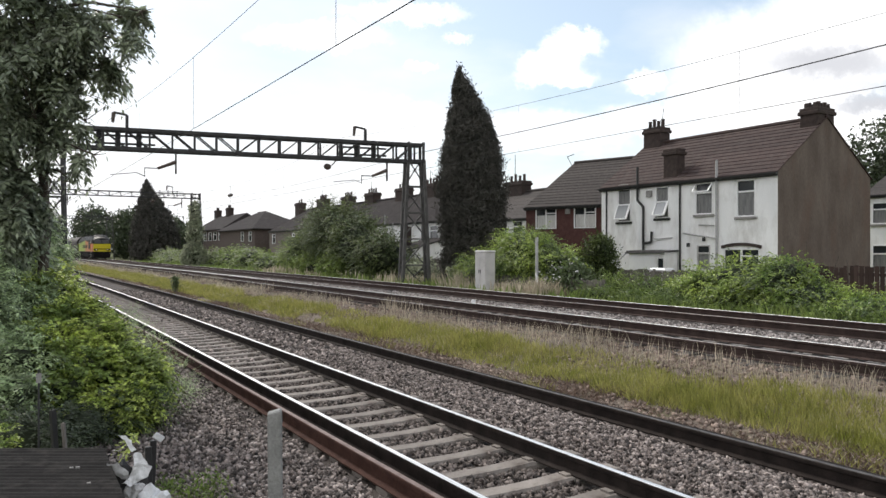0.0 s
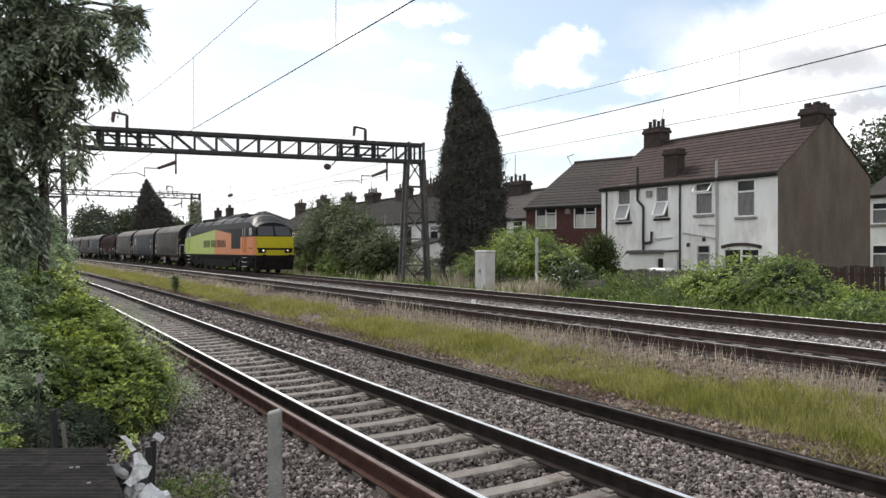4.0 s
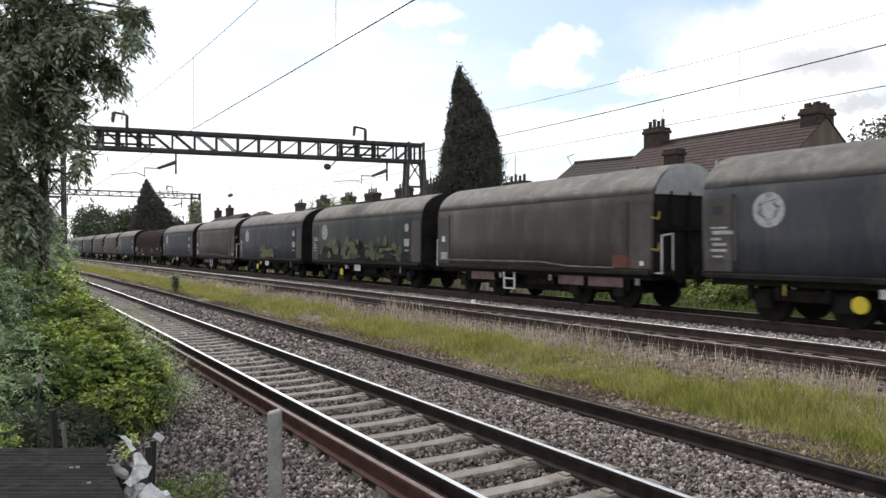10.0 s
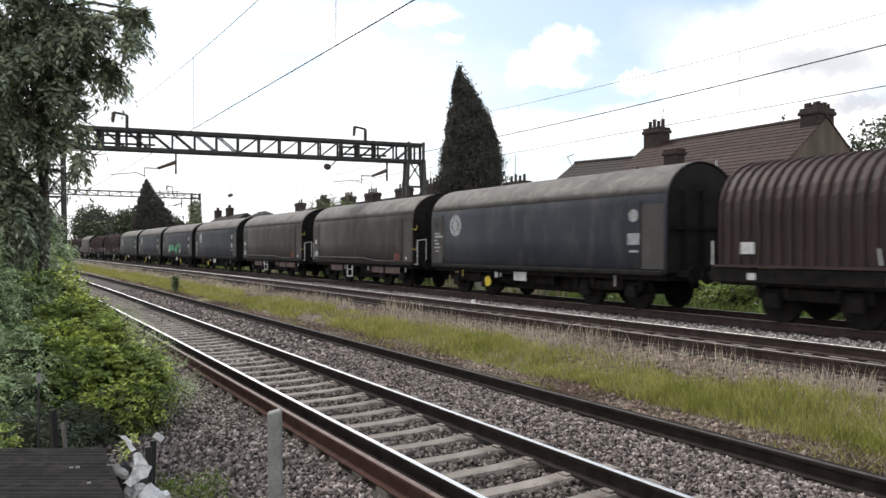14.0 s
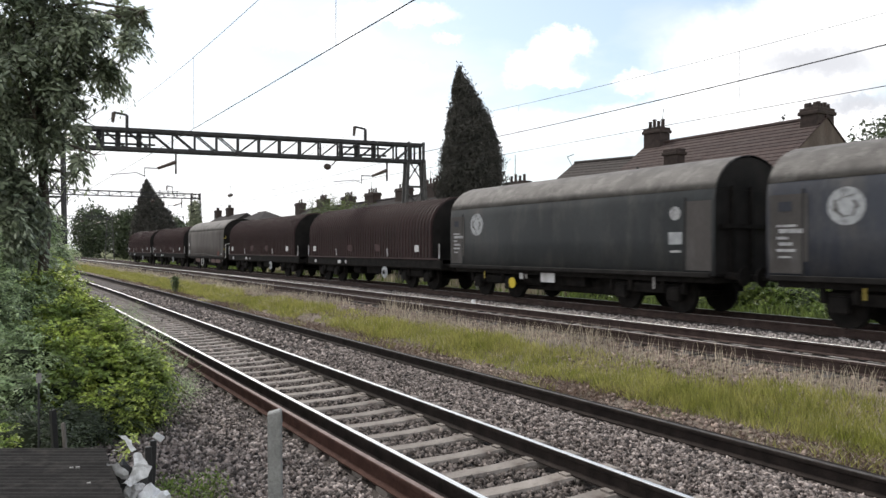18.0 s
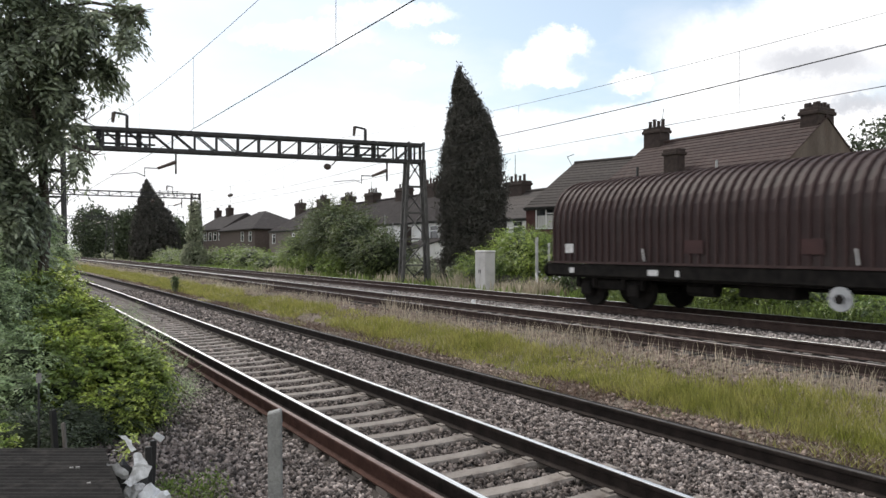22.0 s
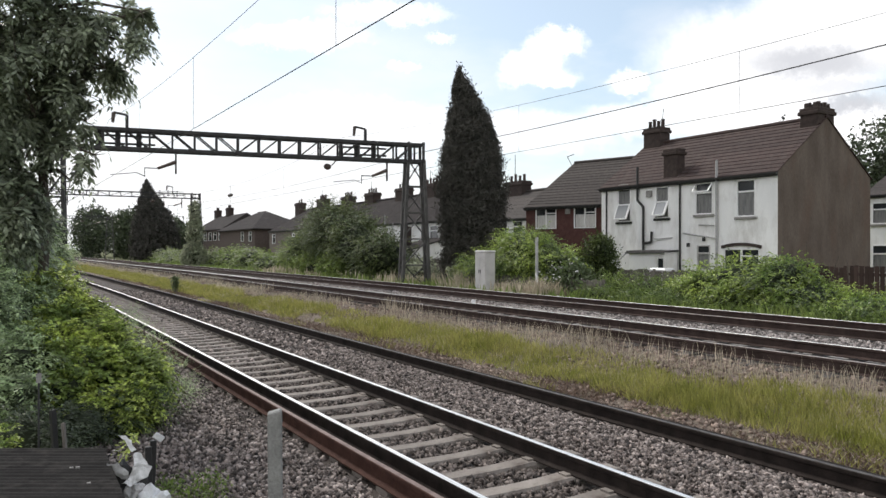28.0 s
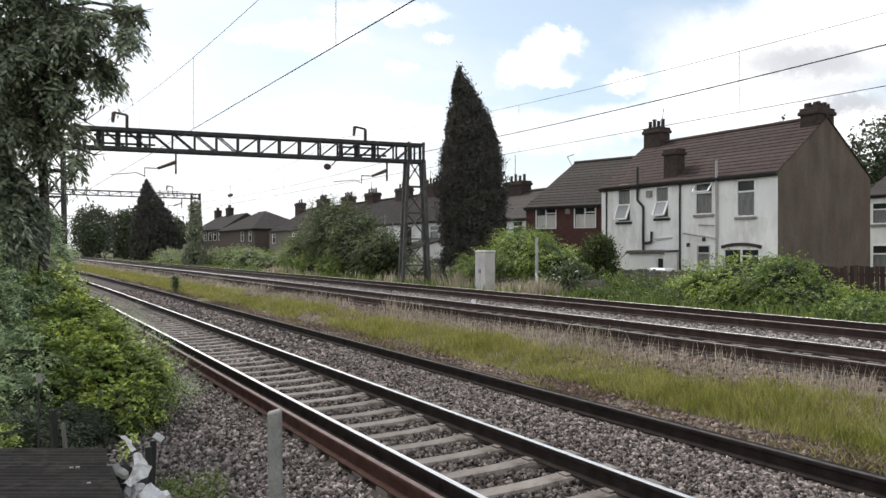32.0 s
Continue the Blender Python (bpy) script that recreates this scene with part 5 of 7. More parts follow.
def make_near_plants():
    spray_shrub("shrub", [(1.62, 10.3, 0.62, 0.2, 0.25, 0.2), (1.54, 10.44, 0.67, 0.24, 0.29, 0.23), (1.26, 10.6, 0.78, 0.29, 0.33, 0.26), (0.99, 10.38, 0.73, 0.3, 0.35, 0.27), (0.71, 10.08, 0.49, 0.28, 0.32, 0.25), (1.58, 10.18, 0.37, 0.15, 0.17, 0.13), (1.18, 11.08, 0.98, 0.28, 0.33, 0.26), (0.98, 12.02, 1.19, 0.35, 0.41, 0.32), (0.75, 11.76, 1.07, 0.34, 0.39, 0.31), (0.6, 10.84, 0.89, 0.27, 0.31, 0.24), (0.68, 14.0, 1.47, 0.4, 0.46, 0.36), (0.88, 14.4, 1.49, 0.24, 0.28, 0.22), (0.58, 16.4, 1.9, 0.38, 0.44, 0.34), (0.82, 16.54, 1.61, 0.3, 0.34, 0.27)],
                3300, 12, 0.32, 0.078, M["leaf_near"], 51, "bushy bright green shrub beside the ballast", extra=M["leaf_mid"], core=0.75, shell=0.6, ratio=0.52, up=0.5, tuft=12)
    spray_shrub("low_shrub", [(0.03, 7.65, 0.6, 0.08, 0.1, 0.09), (-0.02, 7.5, 0.5, 0.1, 0.1, 0.09)], 60, 10, 0.16, 0.045, M["leaf_near"], 56, "low bright green bush behind the shed")
    spray_shrub("low_shrub", [(2.22, 11.04, 0.5, 0.16, 0.19, 0.15), (2.21, 10.69, 0.28, 0.17, 0.2, 0.16), (2.19, 11.41, 0.6, 0.15, 0.17, 0.14), (1.97, 10.48, 0.14, 0.14, 0.16, 0.11), (2.12, 12.15, 0.75, 0.18, 0.2, 0.16), (2.11, 13.43, 0.9, 0.17, 0.2, 0.16), (2.05, 15.2, 0.8, 0.3, 0.6, 0.3)],
                900, 12, 0.24, 0.03, M["leaf_grey"], 53, "low grey-green weeds at the edge of the ballast", core=0.0, up=0.7, droop=0.25, ratio=0.3)
    spray_shrub("low_shrub", [(1.2, 9.55, 0.34, 0.28, 0.25, 0.26), (1.5, 9.85, 0.36, 0.22, 0.25, 0.28)], 700, 11, 0.22, 0.06, M["leaf_near"], 58, "low green shoots at the foot of the shrub", extra=M["leaf_dark"], core=0.6, ratio=0.5)
    # leaf colour kept dark here, painting the shade below the taller shrubs
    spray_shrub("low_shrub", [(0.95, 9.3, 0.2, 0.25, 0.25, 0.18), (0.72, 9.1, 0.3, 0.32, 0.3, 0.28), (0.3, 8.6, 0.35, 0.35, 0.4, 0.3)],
                1200, 10, 0.2, 0.05, M["leaf_far"], 54, "low shrub darkened to imitate shade behind the shed", core=0.7)
    spray_shrub("shrub", [(0.22, 15.62, 1.88, 0.54, 0.62, 0.49), (0.57, 16.58, 2.12, 0.4, 0.46, 0.36), (0.14, 12.75, 1.27, 0.46, 0.53, 0.42), (0.51, 13.7, 1.37, 0.33, 0.38, 0.3), (0.15, 10.42, 0.9, 0.32, 0.37, 0.29), (0.32, 11.25, 1.01, 0.24, 0.28, 0.22), (0.08, 9.52, 0.65, 0.25, 0.29, 0.23), (0.28, 9.87, 0.57, 0.2, 0.23, 0.18), (0.59, 17.15, 2.75, 0.35, 0.4, 0.31), (0.18, 16.23, 2.61, 0.43, 0.49, 0.39), (-0.3, 12.0, 1.5, 0.4, 0.8, 0.8), (-0.3, 15.0, 2.2, 0.5, 0.8, 0.9), (0.95, 17.5, 2.15, 0.3, 0.3, 0.25)],
                4600, 13, 0.33, 0.08, M["leaf_grey"], 52, "tall grey-green shrub beside the line", up=0.15, droop=0.7, ratio=0.36, core=0.7, shell=0.6, extra=M["leaf_dark"])
    rng = np.random.default_rng(60)
    tx, ty, tz = 0.55, 14.3, 0.2
    t = thing("tree", pose(tx, ty, tz), "overhanging grey-leaved tree with drooping twigs", "tree")
    bm = bmesh.new()
    bar(bm, (-0.05, 0, -0.3), (0.12, -0.1, 2.4), 0.2, 0.16, seg=10)
    bar(bm, (0.12, -0.1, 2.4), (0.02, -0.4, 4.2), 0.16, 0.13, seg=10)
    bar(bm, (0.02, -0.4, 4.2), (0.1, -0.6, 7.2), 0.13, 0.05, seg=8)
    part("trunk", bm, M["bark"], t)
    blobs = [(a - tx, b - ty, c - tz, *r) for a, b, c, *r in [(0.47, 13.72, 5.98, 0.78, 0.9, 0.74), (1.18, 13.29, 5.79, 0.6, 0.69, 0.57), (1.7, 12.99, 6.07, 0.35, 0.4, 0.33), (0.96, 13.66, 5.01, 0.58, 0.67, 0.55), (1.46, 13.13, 5.24, 0.33, 0.38, 0.32), (0.47, 13.72, 4.5, 0.5, 0.64, 0.5), (1.22, 13.74, 4.43, 0.4, 0.46, 0.38), (0.23, 13.29, 5.12, 0.57, 0.66, 0.55), (0.28, 13.84, 3.58, 0.46, 0.53, 0.44), (0.92, 13.69, 3.93, 0.26, 0.3, 0.25), (1.86, 12.89, 5.65, 0.2, 0.23, 0.19), (1.3, 13.22, 3.81, 0.16, 0.21, 0.16), (0.62, 14.2, 3.2, 0.24, 0.3, 0.24), (0.08, 13.38, 2.82, 0.44, 0.51, 0.42), (1.97, 12.82, 6.16, 0.17, 0.19, 0.16), (1.0, 13.64, 3.41, 0.12, 0.15, 0.12), (0.32, 13.82, 3.12, 0.37, 0.42, 0.35), (0.6, 13.7, 7.0, 0.8, 1.0, 0.6), (-0.4, 13.8, 5.5, 0.5, 0.7, 0.9), (-0.4, 13.8, 3.8, 0.6, 0.8, 0.9)]]
    for b in blobs:
        bm = bmesh.new()
        z0 = max(2.0, b[2] - 1.3) if b[0] < 0.2 else b[2] + 0.15
        bar(bm, (0.1, -0.3, z0), ((b[0] + 0.1) / 2, (b[1] - 0.3) / 2, (z0 + b[2]) / 2 + 0.12), 0.08, 0.05, seg=6)
        bar(bm, ((b[0] + 0.1) / 2, (b[1] - 0.3) / 2, (z0 + b[2]) / 2 + 0.12), (b[0] * 1.05, b[1], b[2]), 0.05, 0.02, seg=6)
        part("branch", bm, M["bark"], t)
    # shoots that arch over and hang, set with narrow leaves; more of them clothe the trunk
    small = [(a - 0.13, b, c + 0.05, r * 0.86, s * 0.86, q * 0.86) for a, b, c, r, s, q in blobs]
    sleeve = [(-0.08, -0.35, z, 0.14, 0.2, 0.3) for z in (2.3, 2.8, 3.3, 3.8, 4.3)] + [(-0.55, -0.5, z, 0.4, 0.4, 0.5) for z in (2.4, 3.1, 3.9, 4.6, 5.4)]
    v = spray_quads(small + sleeve, 3900, 10, 0.34, 0.165, rng, 0.1, 0.0, 0.85, 0.36, 0.2, 20)
    SWAY.append(quads("crown", v, M["leaf_tree"], t))
    # dark blobs close the gaps and stand for shade in the crown
    blob_core("crown_inner_shade", sleeve[5:9], M["core"], t, 0.45)
    for b in blobs:
        for q in range(4):
            e = Vector(b[:3]) + Vector(rand_unit(1, rng)[0]) * max(b[3:]) * 1.1
            part("twig", bar(bmesh.new(), b[:3], e, 0.022, 0.006, seg=5), M["bark"], t)


make_near_plants()
spray_shrub("hedge", [(19.9, 62, 1.0, 1.2, 3, 0.8), (19.9, 67, 1.3, 1.3, 3, 0.95), (19.9, 73, 1.25, 1.3, 3.5, 1.0), (19.6, 80, 1.1, 1.2, 4, 0.9), (19.4, 90, 1.0, 1.4, 6, 0.9), (19.0, 100, 1.0, 1.4, 7, 1.0)], 3400, 9, 0.8, 0.2, M["leaf_mid"], 16, "mounded green scrub along the boundary", extra=M["ivy"], core=0.8, shell=0.6, ratio=0.45)
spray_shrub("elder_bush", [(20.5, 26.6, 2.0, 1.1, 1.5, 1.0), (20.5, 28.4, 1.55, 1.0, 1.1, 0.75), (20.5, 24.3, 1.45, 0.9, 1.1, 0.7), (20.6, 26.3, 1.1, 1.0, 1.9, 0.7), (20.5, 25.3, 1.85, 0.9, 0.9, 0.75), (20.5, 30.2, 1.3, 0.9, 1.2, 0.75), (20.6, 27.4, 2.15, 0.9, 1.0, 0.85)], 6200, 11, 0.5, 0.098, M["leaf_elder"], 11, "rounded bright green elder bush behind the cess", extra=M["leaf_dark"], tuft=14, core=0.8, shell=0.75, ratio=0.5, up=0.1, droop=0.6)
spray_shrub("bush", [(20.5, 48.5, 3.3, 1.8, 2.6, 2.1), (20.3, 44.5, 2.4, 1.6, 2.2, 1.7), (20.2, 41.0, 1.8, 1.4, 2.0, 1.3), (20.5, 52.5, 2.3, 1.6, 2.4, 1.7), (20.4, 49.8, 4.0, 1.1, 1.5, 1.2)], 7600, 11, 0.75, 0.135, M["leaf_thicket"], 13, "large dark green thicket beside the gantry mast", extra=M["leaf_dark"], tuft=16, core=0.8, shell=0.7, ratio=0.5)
spray_shrub("bush", [(19.4, 53.5, 1.7, 1.0, 2.4, 1.5), (19.2, 50.0, 1.0, 0.9, 2.0, 0.8)], 1300, 10, 0.7, 0.16, M["leaf_mid"], 19, "mid-green bush at the edge of the thicket", core=0.7, shell=0.6, ratio=0.5)
spray_shrub("weeds", [(20.6, 21.2, 0.75, 0.6, 0.9, 0.5), (20.5, 19.4, 0.75, 0.6, 1.1, 0.5), (20.5, 17.6, 0.7, 0.6, 1.1, 0.45), (19.2, 20.5, 0.5, 0.4, 1.2, 0.3), (19.0, 17.5, 0.5, 0.5, 1.4, 0.3)], 2600, 9, 0.5, 0.11, M["leaf_bank"], 96, "tall dark green weeds before the garden fence", core=0.5, up=0.9, shell=0.3, ratio=0.3)
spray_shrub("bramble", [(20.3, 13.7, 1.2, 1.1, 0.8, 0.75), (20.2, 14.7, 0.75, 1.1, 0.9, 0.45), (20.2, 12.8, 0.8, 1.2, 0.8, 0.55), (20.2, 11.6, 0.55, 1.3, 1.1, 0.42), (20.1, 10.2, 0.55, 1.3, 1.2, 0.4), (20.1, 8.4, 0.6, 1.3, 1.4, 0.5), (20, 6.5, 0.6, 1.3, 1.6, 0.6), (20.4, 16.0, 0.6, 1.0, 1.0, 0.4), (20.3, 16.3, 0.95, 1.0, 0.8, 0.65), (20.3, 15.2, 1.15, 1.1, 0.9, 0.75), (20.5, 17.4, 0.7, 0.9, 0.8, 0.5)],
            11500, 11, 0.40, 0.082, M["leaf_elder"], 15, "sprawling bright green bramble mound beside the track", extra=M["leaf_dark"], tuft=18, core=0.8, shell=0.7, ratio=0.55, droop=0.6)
spray_shrub("nettle_bank", [(18.9, 15.5, 0.4, 0.5, 1.2, 0.22), (18.8, 13.2, 0.4, 0.6, 1.4, 0.25), (18.7, 10.8, 0.4, 0.6, 1.3, 0.25), (18.7, 8.3, 0.4, 0.6, 1.4, 0.25), (19.4, 18.3, 0.5, 0.6, 1.5, 0.3)],
            2200, 9, 0.4, 0.09, M["leaf_bank"], 18, "low pale green nettles at the foot of the brambles", core=0.5, up=0.8, ratio=0.5, shell=0.3)


# ---------------------------------------------------------------- grass
def blades(name, n, xr, yr, hr, wide, mat, seed, label, dens=None, near=1.0, lean=0.25):
    rng = np.random.default_rng(seed)
    y = yr[0] + (yr[1] - yr[0]) * rng.random(n) ** (1 + near)
    x = rng.uniform(*xr, n)
    if dens:
        keep = np.array([noise.noise((a * 0.8 + seed, b * 0.35, 0)) > dens for a, b in zip(x, y)])
        x, y = x[keep], y[keep]
        n = len(x)
    z = np.array([ground_z(a) for a in x])
    x = x + np.array([bend(b) for b in y])
    h = rng.uniform(*hr, n) * (0.75 + 0.35 * np.sin(x * 2.1 + y * 0.9) * np.cos(y * 0.31))
    a = rng.random(n) * math.pi
    w = wide * rng.uniform(0.6, 1.4, n) * (1 + y / 25)
    base = np.stack([x, y, z - 0.02], 1)
    side = np.stack([np.cos(a), np.sin(a), np.zeros(n)], 1) * w[:, None]
    tip = base + np.stack([rng.normal(size=n) * lean * h, rng.normal(size=n) * lean * h, h], 1)
    mid = base * 0.45 + tip * 0.55 + np.stack([np.zeros(n), np.zeros(n), 0.08 * h], 1)
    v = np.stack([base - side, base + side, mid + side * 0.7, tip, mid - side * 0.7], 1)
    ob = quads(name, v, mat, per=5)
    tagged(ob, label, "grass", kind="stuff")
    return ob


blades("grass", 84000, (7.9, 9.3), (2.5, 120), (0.05, 0.28), 0.0045, M["grass"], 71, "green grass strip between the tracks", near=0.8, dens=-0.27, lean=0.35)
blades("grass", 30000, (8.1, 9.0), (2.5, 120), (0.10, 0.36), 0.004, M["grass"], 76, "taller tufts of green grass", near=0.8, dens=-0.15, lean=0.22)
blades("dry_grass", 24000, (8.3, 9.6), (2.5, 100), (0.05, 0.24), 0.004, M["grass_dry"], 75, "dry bleached grass among the green", near=0.8, dens=-0.05, lean=0.45)
blades("litter", 32000, (7.12, 10.4), (2.5, 90), (0.02, 0.13), 0.0055, M["litter"], 77, "brown dead stalks and low weeds on stony earth", near=0.8, dens=-0.1, lean=0.9)
blades("litter", 22000, (7.2, 8.1), (2.5, 60), (0.03, 0.16), 0.0055, M["litter"], 78, "brown weeds along the disused rail", near=0.9, dens=-0.25, lean=0.7)
blades("dry_grass", 7000, (7.3, 8.1), (2.5, 70), (0.03, 0.16), 0.004, M["grass_dry"], 79, "thin dry grass beside the disused rail", near=0.8, dens=0.05, lean=0.7)
blades("grass", 9000, (7.35, 8.0), (2.5, 70), (0.04, 0.2), 0.0045, M["grass"], 70, "sparse green grass creeping to the rail", near=0.8, dens=0.1, lean=0.5)
blades("dry_grass", 11000, (9.0, 10.45), (2.5, 120), (0.12, 0.52), 0.003, M["grass_dry"], 72, "tall dry seeding grass beside the far track", near=0.8, lean=0.22, dens=-0.08)
blades("verge_grass", 9000, (17.3, 20), (5, 110), (0.2, 0.6), 0.012, M["leaf_mid"], 73, "rough green verge grass beyond the tracks", dens=0.0)
blades("verge_dry_grass", 8000, (17.6, 21), (22.5, 60), (0.3, 0.95), 0.012, M["grass_dry"], 74, "pale dry grass on the far verge", dens=0.05)


# ---------------------------------------------------------------- small things beside the line
def stones(name, n, xr, yr, size, seed, zfun, label, skip_sleepers=False, mat="stone", power=1.0):
    """Broken ballast: many loose six-sided lumps in one mesh."""
    rng = np.random.default_rng(seed)
    y = yr[0] + (yr[1] - yr[0]) * rng.random(n) ** power
    x = rng.uniform(*xr, n)
    if skip_sleepers:
        ph = np.abs(((y - 5.80 + 0.305) % 0.61) - 0.305)
        keep = (ph > 0.125) | (np.abs(x - 4.36) > 1.32)
        keep &= (np.abs(x - 3.56) > 0.085) & (np.abs(x - 5.07) > 0.085) & (np.abs(x - 3.255) > 0.09) & (np.abs(x - 7.03) > 0.085)
        x, y = x[keep], y[keep]
        n = len(x)
    z = np.array([zfun(a) for a in x]) + rng.uniform(-0.026, 0.032, n)
    x = x + np.array([bend(b) for b in y])
    cube = np.array([(a, b, c) for c in (-1, 1) for b in (-1, 1) for a in (-1, 1)], float)
    s = size * rng.uniform(0.55, 1.35, (n, 1, 1)) * rng.uniform(0.45, 1.4, (n, 1, 3))
    v = cube[None] * s * rng.uniform(0.3, 1.3, (n, 8, 3))
    # turn each lump at random
    q = rng.normal(size=(n, 4))
    q /= np.linalg.norm(q, axis=1, keepdims=True)
    w, i, j, k = q.T
    R = np.stack([np.stack([1 - 2 * (j * j + k * k), 2 * (i * j - k * w), 2 * (i * k + j * w)], 1), np.stack([2 * (i * j + k * w), 1 - 2 * (i * i + k * k), 2 * (j * k - i * w)], 1), np.stack([2 * (i * k - j * w), 2 * (j * k + i * w), 1 - 2 * (i * i + j * j)], 1)], 1)
    v = np.einsum("nab,nvb->nva", R, v) + np.stack([x, y, z], 1)[:, None]
    fc = np.array([(0, 2, 3, 1), (4, 5, 7, 6), (0, 1, 5, 4), (1, 3, 7, 5), (3, 2, 6, 7), (2, 0, 4, 6)])
    faces = (fc[None] + 8 * np.arange(n)[:, None, None]).reshape(-1)
    me = bpy.data.meshes.new(name)
    me.vertices.add(n * 8)
    me.vertices.foreach_set("co", v.astype(np.float32).ravel())
    me.loops.add(len(faces))
    me.loops.foreach_set("vertex_index", faces.astype(np.int32))
    me.polygons.add(n * 6)
    me.polygons.foreach_set("loop_start", np.arange(0, n * 24, 4, dtype=np.int32))
    me.update(calc_edges=True)
    me.materials.append(M[mat])
    return tagged(new(name, me), label, "ballast", kind="stuff")


stones("ballast_stones", 42000, (0.7, 3.5), (4.5, 15), 0.018, 81, lambda x: ground_z(x), "loose grey-brown crushed stone ballast", True, power=1.35)
stones("ballast_stones", 22000, (3.5, 5.6), (4.0, 15), 0.021, 82, lambda x: -0.085, "dark crushed stone between the sleepers", True, mat="stone_dark")
stones("ballast_stones", 38000, (5.6, 7.1), (3.5, 16), 0.0175, 83, lambda x: ground_z(x) + 0.01, "pale crushed stone heaped between the rails", True, power=1.5)
stones("ballast_stones", 17000, (0.9, 7.1), (15, 45), 0.036, 84, lambda x: ground_z(x) - 0.005, "crushed stone ballast further along", True, power=1.5)
stones("ballast_stones", 15000, (12.15, 14.6), (5, 45), 0.022, 85, lambda x: ground_z(x), "pale crushed stone between the running lines", mat="stone_pale", power=1.3)
stones("ballast_stones", 9000, (8.7, 10.35), (3, 32), 0.026, 87, lambda x: ground_z(x) - 0.006, "brown stones strewn over bare earth", mat="stone_brown", power=1.4)
stones("ballast_stones", 6500, (7.1, 7.95), (3, 30), 0.022, 86, lambda x: ground_z(x) - 0.006, "scattered stones among the grass", mat="stone_brown", power=1.4)


def make_post():
    t = thing("fence_post", pose(1.068, 3.22, 0.06, 0, -0.4, -22), "weathered grey concrete post with a chamfered top", "post")
    bm = bmesh.new()
    box(bm, -0.031, 0.031, -0.028, 0.028, -0.3, 1.5, 0.006)
    for v in bm.verts:
        if v.co.z > 1.4 and v.co.x < 0:
            v.co.z -= 0.012
    part("shaft", bm, M["post"], t)
    for z in (0.5, 0.95):
        part("wire_staple", bar(bmesh.new(), (0.03, -0.035, z), (-0.03, -0.035, z + 0.01), 0.008), M["wire"], t)


make_post()


def make_shed():
    t = thing("shed", pose(0, 3.6, 0.1), "low shed with a dark corrugated sheet roof", "shed")
    # roof sheet: corrugations run across the line of sight
    ax, ay = Vector((0.857, -0.516, 0)), Vector((0.516, 0.857, 0))
    org = Vector((-0.19, 0.82, 1.18))
    n = 168
    v, f = [], []
    for j in range(n + 1):
        s = j / n
        wid = 0.745 + 0.55 * s
        c = org - ay * (0.95 * s) + Vector((0, 0, 0.0035 * math.sin(2 * math.pi * j / 8 + 0.8 * math.sin(j * 0.09)) + 0.002 * math.sin(j * 0.21) - 0.012 * s))
        for k in range(7):
            p = c + ax * (-0.35 + (wid + 0.35) * k / 6)
            v.append(p)
    for j in range(n):
        for k in range(6):
            f.append((j * 7 + k, j * 7 + k + 1, (j + 1) * 7 + k + 1, (j + 1) * 7 + k))
    raw("roof_sheet", v, f, M["sheet"], t, "dark corrugated sheet with pale specks", smooth=True)
    bm = bmesh.new()
    c0, c1 = org + ax * -0.3 + ay * -0.06, org + ax * 0.66 + ay * -0.06
    c2, c3 = org + ax * 0.98 - ay * 0.9, org + ax * -0.3 - ay * 0.9
    lo = [bm.verts.new((p.x, p.y, -0.15)) for p in (c0, c1, c2, c3)]
    hi = [bm.verts.new((p.x, p.y, 1.135)) for p in (c0, c1, c2, c3)]
    for i in range(4):
        bm.faces.new((lo[i], lo[(i + 1) % 4], hi[(i + 1) % 4], hi[i]))
    bm.faces.new(hi)
    part("boarded_wall", bm, M["wood"], t)
    for p in (Vector((0.306, 0.153, 0)), Vector((0.325, -0.125, 0)), Vector((0.28, 0.16, 0))):
        part("bolt", box(bmesh.new(), p.x - 0.008, p.x + 0.008, p.y - 0.006, p.y + 0.006, 1.165, 1.182), M["sill"], t)


make_shed()


def crumpled(bm, c, r, seed, sub=3, amp=0.45):
    res = bmesh.ops.create_icosphere(bm, subdivisions=sub, radius=1.0)
    for v in res["verts"]:
        n1 = noise.noise(v.co * 1.6 + Vector((seed, 0, 0)))
        n2 = abs(noise.noise(v.co * 3.7 + Vector((0, seed, 0))))
        v.co = v.co * (1 + amp * n1 - 0.55 * n2)
        v.co = Vector((c[0] + v.co.x * r[0], c[1] + v.co.y * r[1], c[2] + v.co.z * r[2]))


def film_strip(t, line, widths, seed, mat, label="", name="white_film"):
    """Crumpled film: a creased ribbon with two skins that follows a line of points."""
    n, m = 18, 7
    v, f = [], []
    for skin in (0, 1):
        for i in range(n + 1):
            s = i / n * (len(line) - 1)
            k = min(int(s), len(line) - 2)
            c = Vector(line[k]).lerp(Vector(line[k + 1]), s - k)
            w = widths[k] + (widths[k + 1] - widths[k]) * (s - k)
            for q in range(m + 1):
                a = (q / m - 0.5)
                p = c + Vector((a * w * 0.86, -a * w * 0.5 + skin * 0.004, 0))
                p += Vector(noise.noise_vector(p * 17 + Vector((seed, 0, 0)))) * 0.022 + Vector(noise.noise_vector(p * 45 + Vector((0, seed, 0)))) * 0.008
                v.append(p)
        o = skin * (n + 1) * (m + 1)
        for i in range(n):
            for q in range(m):
                a = o + i * (m + 1) + q
                f.append((a, a + 1, a + m + 2, a + m + 1))
    return raw(name, v, f, mat, t, label)


